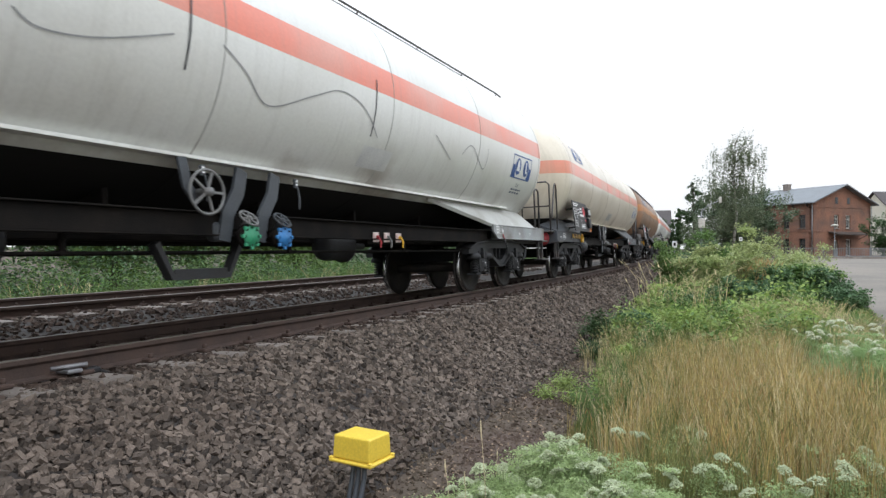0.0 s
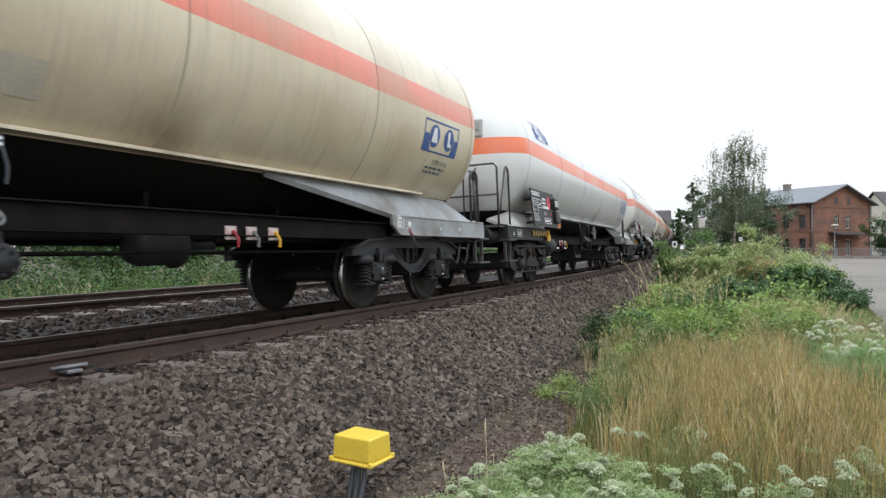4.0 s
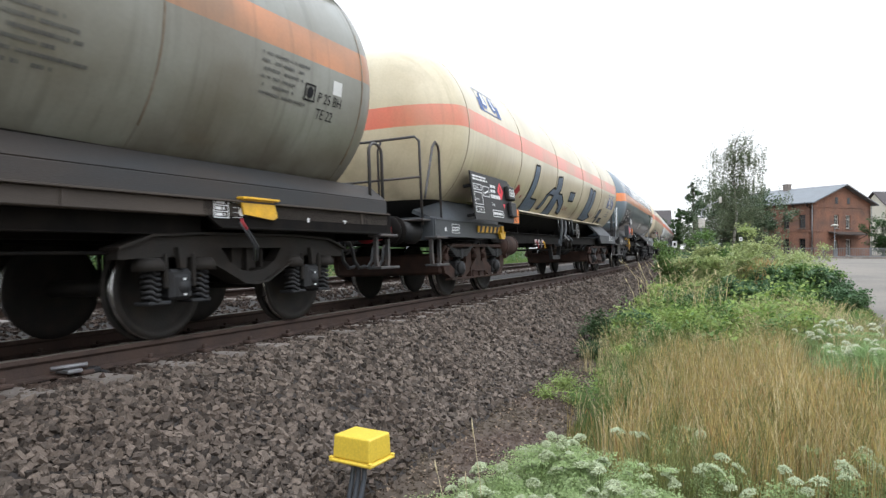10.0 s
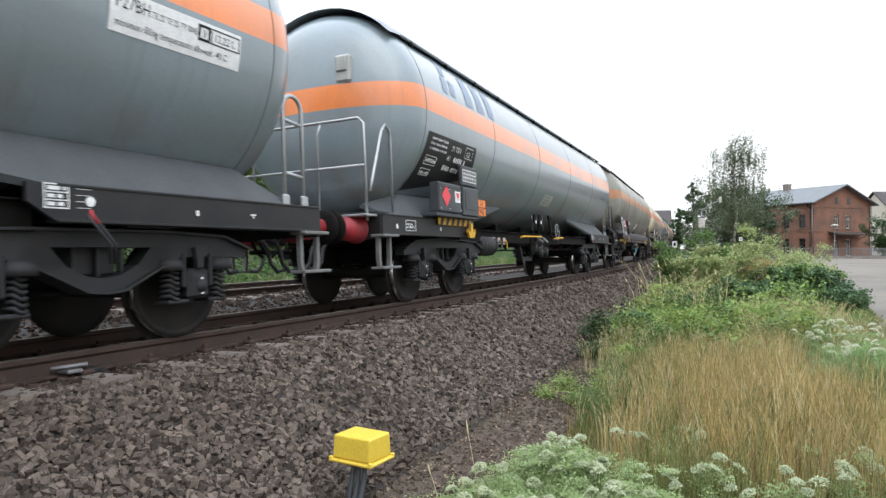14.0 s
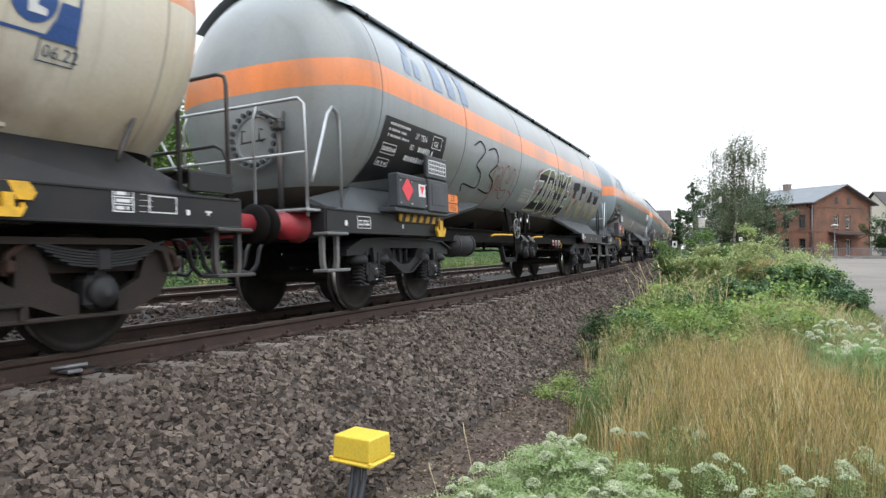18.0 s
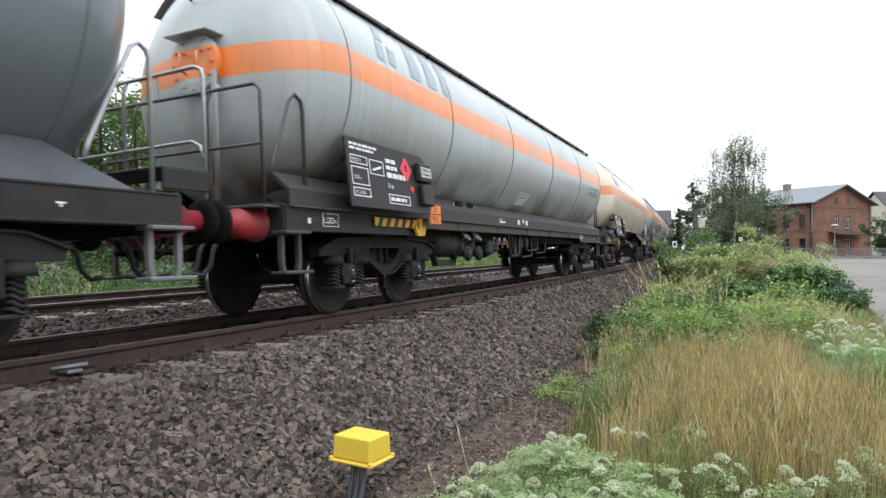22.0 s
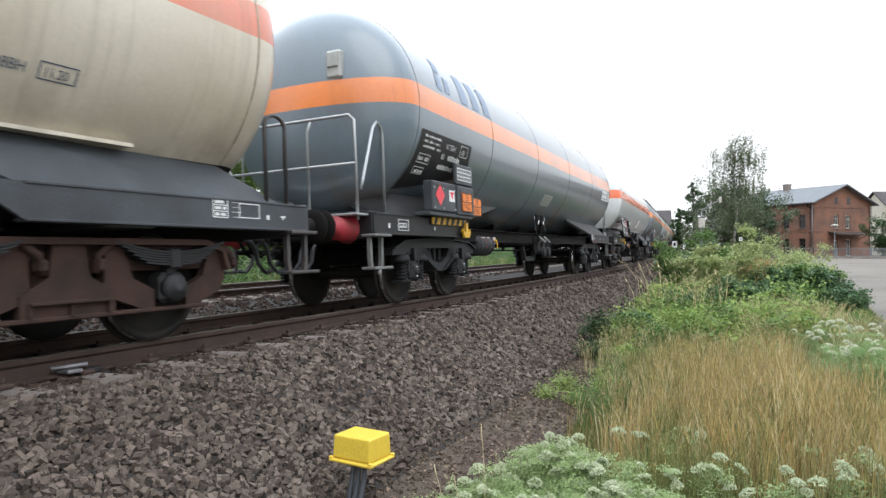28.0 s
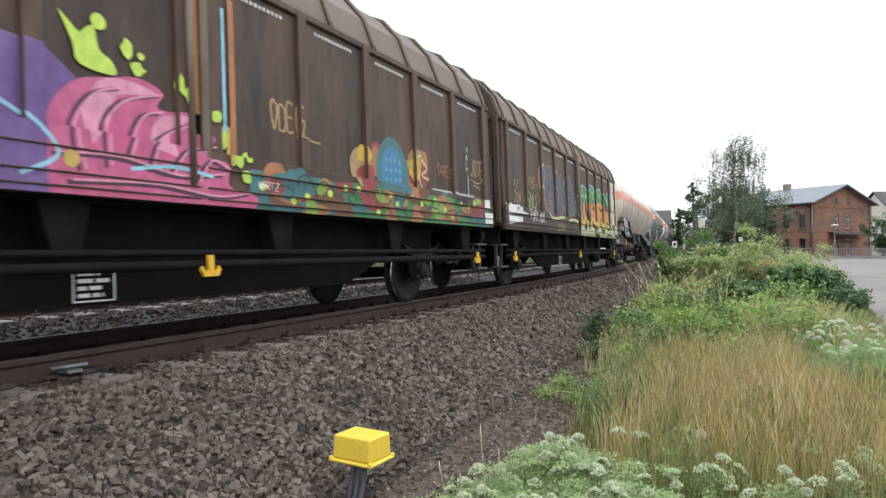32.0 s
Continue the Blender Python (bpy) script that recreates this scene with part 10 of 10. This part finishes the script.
def litter_build():
    P = grow((-2.6, -1.2, 2.6, 10), 3200, lambda x, y: x < veg_edge(y) + 0.35)
    P[:, 2] += 0.012
    v, f = leaf_arrays(P, plants.uniform(0.012, 0.045, len(P)), plants, 0.1, 0.05)
    stuff("plant_litter", v, f, LITTER, "dry brown plant litter on bare soil", "litter")


litter_build()


def clods_build():
    spots = []
    for x, y, z in grow((-2.78, -1.1, 2.4, 11), 7600, lambda x, y: x < veg_edge(y) + 0.4):
        spots.append(((x, y, max(z, bed_z(x - lat(y) + D_RAIL) + 0.02) + 0.002), 0.007 + 0.026 * plants.random() ** 2.5))
    tagged(new("soil_clods", stones_mesh("soil_clods", spots, SOIL, plants)), "crumbly brown soil and small stones", "soil", kind="stuff")


clods_build()


def bush(px, d, r, h, mat, label, count, size=0.075, stems=9):
    """A shrub of stems and leaf clumps with an uneven outline."""
    X, y = out(px, d)
    z = ground_z(X, y)
    b = empty("bush", label, "bush", "bushes beside the line", m=pose(X, y, z))
    tips = []
    for k in range(stems):
        a, q = plants.uniform(0, 6.28), plants.uniform(0.15, 1.0) ** 0.7 * r
        top = Vector((q * math.cos(a), q * math.sin(a), h * plants.uniform(0.6, 1.0) * (1 - 0.4 * (q / r) ** 2)))

        def stem(g, top=top):
            g.tube([(top.x * 0.12, top.y * 0.12, -0.05), (top.x * 0.6, top.y * 0.6, top.z * 0.6), tuple(top)], [0.014, 0.009, 0.004], 5)
        part("stem", stem, STALK, b)
        tips.append(top)
    pts = []
    per = count // len(tips)
    for t in tips:
        c = 6
        k = np.clip(plants.normal(0.66, 0.27, c), 0.06, 1.05)
        cen = np.array(t)[None] * k[:, None]
        cen[:, :2] = np.array(t)[None, :2] * (0.25 + 0.75 * k[:, None])
        cen += plants.normal(size=(c, 3)) * np.array([0.2, 0.2, 0.12]) * r
        pts.append(cen[plants.integers(0, c, per)] + plants.normal(size=(per, 3)) * np.array([0.10, 0.10, 0.07]) * (0.5 + 0.5 * r))
    P = np.concatenate(pts)
    P[:, 2] = np.maximum(P[:, 2], 0.02)
    v, f = leaf_arrays(P, plants.uniform(size * 0.5, size * 1.3, len(P)), plants)
    piece("foliage", raw_mesh("foliage", v, f, mat), b)
    return b


# bearing and depth, spread, height
for px, d, r, h, mt, lab, n in (
        (1214, 16.6, 0.8, 2.3, WEED, "tall green clump of nettles and elder", 9000), (1255, 15.6, 0.75, 1.95, SAGE_LEAF, "tall yellow-green clump of weeds", 9000), (1292, 16.4, 0.85, 2.1, SAGE_LEAF, "tall green clump of nettles", 8000),
        (1332, 16.6, 0.8, 1.7, SAGE_LEAF, "leafy green bush beside the lane", 9000), (1385, 15.4, 0.8, 1.15, MID_LEAF, "dark green bramble bush with small leaves", 9000), (1420, 15.0, 0.7, 1.25, WEED, "spreading green bramble bush", 8000),
        (1460, 14.6, 0.6, 0.98, MID_LEAF, "low dark green bramble bush", 7000), (1497, 13.8, 0.5, 0.62, MID_LEAF, "low green bramble trailing beside the lane", 5000), (1345, 14.3, 0.6, 0.85, MID_LEAF, "dark green bramble bush with small leaves", 8000),
        (1225, 21.0, 1.0, 1.90, MID_LEAF, "tall green elder bush beside the line", 6000), (1300, 22.0, 1.1, 1.75, WEED, "tall green elder bush beside the line", 6000), (1370, 20.0, 1.1, 1.9, SAGE_LEAF, "yellow-green clump of tall weeds", 6000),
        (1205, 27.0, 0.9, 1.7, WEED, "green bush with small leaves", 4500), (1290, 29.0, 1.2, 1.6, WEED, "green bush with small leaves", 4500), (1415, 22.0, 1.0, 1.6, SAGE_LEAF, "green bush with small leaves", 4000),
        (1082, 11.0, 0.42, 0.60, DARK_LEAF, "small dark green weed clump on the ballast's edge", 4200), (1122, 10.8, 0.4, 0.66, MID_LEAF, "small dark green weed clump beside the ballast", 3600), (1050, 9.8, 0.22, 0.3, DARK_LEAF, "low dark weed clump on bare soil", 1500),
        (1175, 11.0, 0.5, 0.5, WEED_2, "small leafy yellow-green clump", 4000), (1240, 11.6, 0.55, 0.5, WEED, "small leafy green clump", 4200), (1310, 12.2, 0.55, 0.42, WEED_2, "small yellow-green weed clump", 4000), (1395, 10.8, 0.4, 0.36, WEED_2, "small yellow-green weed clump", 2600),
        (1150, 11.6, 0.42, 0.62, WEED_2, "bright green leafy clump beside dry grass", 4200), (1195, 12.2, 0.5, 0.78, WEED, "leafy green clump of nettles", 4600), (1255, 10.4, 0.42, 0.62, WEED_2, "bright yellow-green leafy clump of weeds", 4200), (1205, 10.2, 0.45, 0.70, WEED_2, "bright yellow-green leafy clump of weeds", 4800),
        (1290, 12.6, 0.45, 0.55, WEED, "leafy green clump among dry grass", 4200), (1345, 12.0, 0.4, 0.5, WEED_2, "yellow-green leafy clump among dry grass", 3600), (1165, 9.4, 0.34, 0.5, WEED, "leafy green clump beside dry grass", 3600), (1120, 8.6, 0.26, 0.42, WEED_2, "upright yellow-green weed beside dry grass", 2200),
        (1230, 13.4, 0.5, 0.85, MID_LEAF, "dark green clump of nettles", 4600), (1310, 14.2, 0.55, 0.9, MID_LEAF, "dark green clump of nettles", 5000), (1180, 14.4, 0.5, 1.0, WEED_2, "tall yellow-green weeds beside the line", 4600), (1400, 13.0, 0.4, 0.5, WEED, "leafy green clump beside the lane", 3600),
        (1075, 7.4, 0.18, 0.34, WEED_2, "upright green weed on bare soil", 1000), (1045, 6.7, 0.14, 0.28, WEED, "upright green weed on bare soil", 600), (1015, 7.0, 0.1, 0.2, WEED_2, "small green weed on bare soil", 450),
        (968, 7.3, 0.10, 0.16, WEED_2, "low yellow-green weed on bare soil", 420), (1000, 7.9, 0.14, 0.2, WEED_2, "low yellow-green weed clump beside the soil", 800)):
    bush(px, d, r, h, mt, lab, n, 0.03 if d < 8 else 0.05 if d < 13 else 0.075)

SWAYING = []


def umbel_plant(px, d, h, n_umbel, spread, leaves, label, dome=0.055, leaf_mat=None):
    X, y = out(px, d)
    base_m = pose(X, y, ground_z(X, y), 0, 0, plants.uniform(0, 360))
    b = empty("umbel_plant", label, "wildflower", "white-flowering umbel plants", m=base_m)
    for k in range(n_umbel):
        a, q = plants.uniform(0, 6.28), spread * plants.uniform(0.1, 1.0)
        top = (q * math.cos(a), q * math.sin(a), h * plants.uniform(0.74, 1.0))
        R = dome * plants.uniform(0.65, 1.15)
        tx, ty = plants.normal(0, 0.3, 2)

        def stem(g, top=top, R=R):
            g.tube([(top[0] * 0.1, top[1] * 0.1, -0.03), (top[0] * 0.55, top[1] * 0.55, top[2] * 0.6), top], [0.005, 0.004, 0.0025], 5)
            for j in range(10):
                w = j * 0.628
                g.tube([top, (top[0] + R * 0.75 * math.cos(w), top[1] + R * 0.75 * math.sin(w), top[2] + R * 0.45)], 0.001, 3)
        sm = part("stem", stem, STALK, b)
        m = 230
        ang, rad = plants.uniform(0, 6.28, m), R * np.sqrt(plants.uniform(0, 1, m))
        ox, oy = rad * np.cos(ang), rad * np.sin(ang)
        P = np.stack([top[0] + ox, top[1] + oy, top[2] + R * 0.62 - 0.55 * rad ** 2 / R + tx * ox + ty * oy + plants.normal(0, 0.003, m)], 1)
        v, f = leaf_arrays(P, plants.uniform(0.009, 0.018, m), plants, 0.25, 0.1)
        tagged(piece("umbel", raw_mesh("umbel", v, f, UMBEL if leaf_mat is None else UMBEL_WHITE), sm, None, "cream-white flat flower head"), kind="stuff")
    c = max(8, leaves // 130)
    cen = plants.normal(size=(c, 3)) * np.array([spread * 0.55, spread * 0.55, h * 0.24]) + np.array([0, 0, h * 0.5])
    P = cen[plants.integers(0, c, leaves)] + plants.normal(size=(leaves, 3)) * np.array([0.036, 0.036, 0.02])
    P[:, 2] = np.clip(P[:, 2], 0.02, h * 0.95)
    v, f = leaf_arrays(P, plants.uniform(0.006, 0.020, leaves), plants)
    tagged(piece("foliage", raw_mesh("foliage", v, f, leaf_mat or PALE_LEAF), b), kind="stuff")
    SWAYING.append((b, base_m, 0.8))
    return b


lab_u = "pale green cow parsley with white flower umbels"
for px, d, h, n, sp, lv in (
        (800, 3.55, 0.30, 6, 0.2, 6000), (850, 3.6, 0.38, 8, 0.2, 7000), (900, 3.7, 0.43, 9, 0.2, 8000), (950, 3.75, 0.47, 9, 0.2, 8000), (985, 3.85, 0.50, 9, 0.18, 7000), (1020, 3.7, 0.47, 9, 0.2, 8000), (1060, 3.6, 0.43, 8, 0.2, 7000),
        (1100, 3.5, 0.38, 7, 0.2, 6000), (880, 3.35, 0.34, 7, 0.2, 6000), (960, 3.35, 0.36, 7, 0.2, 6500), (1040, 3.3, 0.35, 7, 0.2, 6000), (1130, 3.3, 0.36, 6, 0.18, 4500),
        (1180, 3.4, 0.42, 3, 0.10, 700), (1262, 3.4, 0.43, 4, 0.09, 700), (1285, 3.3, 0.36, 3, 0.12, 600), (1335, 3.35, 0.38, 1, 0.08, 300), (1402, 3.3, 0.36, 2, 0.09, 600), (1450, 3.3, 0.31, 2, 0.12, 1200), (1505, 3.4, 0.34, 3, 0.15, 900), (1550, 3.5, 0.38, 3, 0.15, 1000),
        (1190, 3.0, 0.26, 4, 0.16, 2500), (1290, 3.0, 0.25, 4, 0.16, 2000), (1390, 3.0, 0.25, 3, 0.16, 2000), (1150, 4.1, 0.42, 3, 0.2, 500), (1225, 4.3, 0.40, 2, 0.2, 400),
        (1500, 6.6, 0.44, 4, 0.28, 6500), (1545, 6.4, 0.46, 4, 0.28, 7500), (1585, 6.6, 0.48, 4, 0.28, 7000), (1470, 7.0, 0.40, 4, 0.24, 4500), (1530, 7.3, 0.48, 5, 0.3, 6500), (1440, 8.0, 0.46, 11, 0.3, 2500), (1480, 8.3, 0.50, 12, 0.32, 2500), (1520, 8.0, 0.45, 8, 0.3, 2500)):
    umbel_plant(px, d, h, n, sp, int(lv * 1.5), lab_u, (0.048 if px > 1140 else 0.04) if d < 6 else 0.05, None if d < 6 else MINT_LEAF)


def dry_stalk(x, y, z, h, lx, ly):
    def build(g):
        g.tube([(0, 0, 0), (lx * 0.4, ly * 0.4, h * 0.55), (lx, ly, h)], [0.0022, 0.0018, 0.0012], 5)
        g.tube([(lx * 0.9, ly * 0.9, h * 0.88), (lx * 0.98, ly * 0.98, h * 0.96), (lx * 1.03, ly * 1.03, h * 1.03)], [0.0015, 0.0045, 0.001], 5)
    m = pose(x, y, z)
    SWAYING.append((thing("dry_stalk", build, DRY_STALK, "single dry grass stalk with a seed head", "grass stalk", "dry stalks", m=m), m, 5.0))


for px, d, h, lx, ly in ((862, 3.3, 0.69, -0.07, 0.0), (800, 3.35, 0.46, -0.10, 0.02), (828, 3.4, 0.40, -0.03, 0.0), (880, 3.9, 0.36, 0.02, 0.02), (655, 3.3, 0.26, -0.10, 0.0), (640, 3.25, 0.20, -0.07, 0.0), (690, 3.2, 0.22, -0.06, 0.02), (1070, 4.2, 0.5, -0.03, 0.02), (1130, 4.5, 0.52, 0.04, 0.0)):
    x, y = out(px, d)
    dry_stalk(x, y, max(ground_z(x, y), -0.78 + 0.0 * d), h, lx, ly)

# verge behind the second track
grass("verge_grass", (-16.0, -12.9, -3, 60), 42000, (0.2, 0.8), (0.009, 0.018), 0.6, VERGE, "bright green verge grass behind the second track", patchy(0.35, -0.3, 12), 0.0, 14)
grass("verge_grass", (-16.5, -13.2, -3, 50), 16000, (0.3, 0.95), (0.008, 0.016), 0.5, DEEP_GRASS, "deep green tall grass behind the second track", patchy(0.5, -0.05, 15), 0.0, 14)
grass("verge_grass", (-16.5, -13.2, -2, 45), 600, (0.6, 1.25), (0.008, 0.014), 0.45, STRAW, "tall dry stems in the verge", patchy(0.5, 0.0, 4), 1.6, 6)


def far_weeds(area, n, h, size, mat, label, sc):
    P = grow(area, n)
    hh = np.array([0.55 + 0.9 * noise.noise(Vector((p[0] * 0.25, p[1] * 0.3, sc))) for p in P])
    P[:, 2] += h * plants.uniform(0.0, 1.0, n) * np.clip(hh, 0.15, 1.3)
    v, f = leaf_arrays(P, plants.uniform(size[0], size[1], n), plants)
    stuff("weeds", v, f, mat, label, "weeds")


far_weeds((-19, -14.9, -4, 60), 38000, 2.0, (0.05, 0.10), WEED, "leafy green weeds behind the second track", 31)
far_weeds((-19, -14.7, -4, 60), 20000, 1.7, (0.05, 0.10), VERGE, "yellow-green weeds behind the second track", 57)
far_weeds((-18.5, -14.6, -4, 60), 26000, 2.1, (0.05, 0.11), MID_LEAF, "dark green weeds behind the second track", 83)


far_weeds((-25, -19.5, -6, 70), 34000, 3.0, (0.10, 0.22), MID_LEAF, "dark green hedge of brambles behind the verge", 77)


def tree(name, label, x, y, h, w, mat, count, leaf, bark, lift=0.2, droop=0.0, seed=1, z=None, limbs=16, clump=0.11, twig=None, point=0.0, girth=0.028, strands=0.0):
    r = np.random.default_rng(seed)
    b = empty(name, label, "tree", m=pose(x, y, ground_z(x, y) - 0.05 if z is None else z))

    def trunk(g):
        g.tube([(0, 0, 0), (0.05 * w, 0.02 * w, h * 0.35), (0.0, 0.05 * w, h * 0.7), (0.03, 0, h * 0.95)], [girth * h, 0.78 * girth * h, 0.4 * girth * h, 0.1 * girth * h], 10)
    part("trunk", trunk, bark, b)
    tips = []
    for k in range(limbs):
        t = lift + (0.98 - lift) * (k + 0.5) / limbs
        a = k * 2.4 + r.uniform(-0.4, 0.4)
        reach = w * 0.5 * math.sin(math.pi * min(1.0, 0.15 + 0.85 * (1 - (t - lift) / (1 - lift)) ** 0.8)) * r.uniform(0.75, 1.15) + 0.08 * w
        if point:
            reach = w * 0.5 * (0.14 + (1 - t) ** 0.5) * r.uniform(0.45, 1.2)
        s = Vector((0.02 * w, 0.02 * w, h * t * 0.9))
        e = s + Vector((reach * math.cos(a), reach * math.sin(a), h * r.uniform(0.03, 0.14) - droop * reach))

        def limb(g, s=s, e=e, a=a):
            g.tube([tuple(s), tuple(s.lerp(e, 0.55) + Vector((0, 0, 0.03 * h))), tuple(e)], [0.28 * girth * h, 0.17 * girth * h, 0.05 * girth * h], 6)
        part("limb", limb, twig or bark, b)
        tips.append((s, e, reach))
    pts = []
    total = sum(q[2] for q in tips)
    for s, e, reach in tips:
        c = 9
        per = int(count * reach / total) if point else count // limbs
        span = w * (0.4 + 0.9 * reach / w) if point else w
        cen = np.array([np.array(s.lerp(e, f)) for f in np.clip(r.normal(0.75, 0.25, c), 0.2, 1.15)]) + r.normal(size=(c, 3)) * clump * span * np.array([1, 1, 0.7])
        q = cen[r.integers(0, c, per)] + r.normal(size=(per, 3)) * clump * span * 0.42
        if strands:
            # leaves strung along hanging twigs
            tops = cen[r.integers(0, c, 34)] + r.normal(size=(34, 3)) * clump * span * np.array([0.5, 0.5, 0.35])
            k = r.integers(0, 34, per)
            down = r.uniform(0, 1, per) * r.uniform(0.5, 1.0, 34)[k] * strands
            q = tops[k] + r.normal(size=(per, 3)) * 0.07
            q[:, 2] -= down
        elif droop:
            q[:, 2] -= np.abs(r.normal(0, droop * h * 0.09, per))
        pts.append(q)
    P = np.concatenate(pts)
    P[:, 2] = np.maximum(P[:, 2], 0.3)
    v, f = leaf_arrays(P, r.uniform(leaf * 0.6, leaf * 1.3, len(P)), r)
    piece("crown", raw_mesh("crown", v, f, mat), b)
    return b


tree("birch_tree", "tall birch with drooping grey-green foliage", *out(1296, 75), 15.0, 9.0, BIRCH_LEAF, 44000, 0.17, BIRCH_BARK, 0.08, 0.3, 14, limbs=46, clump=0.13, twig=BARK, point=1.0, girth=0.012, strands=1.9)
tree("tree", "broad dark green tree beside the birch", *out(1300, 84), 9.8, 8.8, TREE_DARK, 24000, 0.3, BARK, 0.05, 0.25, 5, limbs=26, clump=0.11)
tree("tree", "dark green round-topped tree beyond the crossing", *out(1226, 92), 10.8, 4.4, DARK_LEAF, 9000, 0.26, BARK, 0.08, 0.0, 8, clump=0.12, point=0.6)
tree("tree", "dark green tree beyond the crossing", *out(1200, 97), 7.4, 3.4, DARK_LEAF, 6500, 0.26, BARK, 0.06, 0.0, 9, clump=0.12, point=0.8)
tree("tree", "small dark tree beyond the crossing", *out(1176, 100), 5.6, 3.0, DARK_LEAF, 4000, 0.3, BARK, 0.1, 0.0, 10, clump=0.13)
tree("tree", "green tree beside the station", *out(1562, 84), 5.2, 3.6, DARK_LEAF, 4500, 0.26, BARK, 0.1, 0.0, 12, clump=0.13)
base = [tree("tree", "green roadside tree behind the tracks", -22.0, 6.0, 8.8, 5.8, TREE_LEAF, 15000, 0.22, BARK, 0.1, 0.05, 31, clump=0.12),
        tree("tree", "dark green roadside tree behind the tracks", -23.5, 11.0, 9.8, 6.2, MID_LEAF, 15000, 0.22, BARK, 0.1, 0.05, 32, clump=0.12),
        tree("tree", "mid-green tree behind the tracks", -22.5, 16.5, 8.0, 5.6, TREE_LEAF, 14000, 0.22, BARK, 0.1, 0.05, 33, clump=0.12)]
for k, (x, y, s) in enumerate(((-23, 1.5, 1.0), (-22.5, -4, 0.95), (-23.8, 22, 1.0), (-23.0, 28, 0.95), (-24.5, 34.5, 1.05), (-25.5, 42, 1.0), (-27, 50, 1.05), (-28.5, 58, 1.0), (-30, 68, 1.1), (-31, 80, 1.1), (-27, 9, 1.15), (-28, 19, 1.15), (-28, 31, 1.1))):
    m = pose(x, y, ground_z(-14, y) - 0.05, 0, 0, 73 * k)
    copy_thing(base[k % 3], m)


# ---- what moves ----
def wagon_pose(mid, arm, t):
    s = mid + run(t)
    a, b = rail_frame(s + arm), rail_frame(s - arm)
    y = (a.translation - b.translation).normalized()
    x = y.cross(Vector((0, 0, 1))).normalized()
    m = Matrix((x, y, x.cross(y))).transposed().to_4x4()
    m.translation = (a.translation + b.translation) / 2
    return m @ Matrix.Rotation(-CANT, 4, "Y")


def motions():
    for w, mid, arm in WAGONS:
        walk(w, [(0.5 * k, wagon_pose(mid, arm, 0.5 * k)) for k in range(65)])
    # the wheels roll with the train: under 90 degrees from row to row
    step = 2 / 30
    turn = [(k * step, -math.degrees(run(k * step) / R_WHEEL)) for k in range(481)]
    for ax, y in MOVING_WHEELS:
        walk(ax, [(t, pose(0, y, R_WHEEL) @ Matrix.Rotation(radians(a), 4, "X")) for t, a in turn])
    # plants sway a little in the wind
    for i, (ob, m, amp) in enumerate(SWAYING):
        walk(ob, [(0.4 * k, m @ pose(0, 0, 0, amp * math.sin(1.9 * 0.4 * k + 0.7 * i) + 0.5 * amp * math.sin(0.83 * 0.4 * k + i), amp * math.cos(1.6 * 0.4 * k + 1.3 * i), 0)) for k in range(81)])


motions()
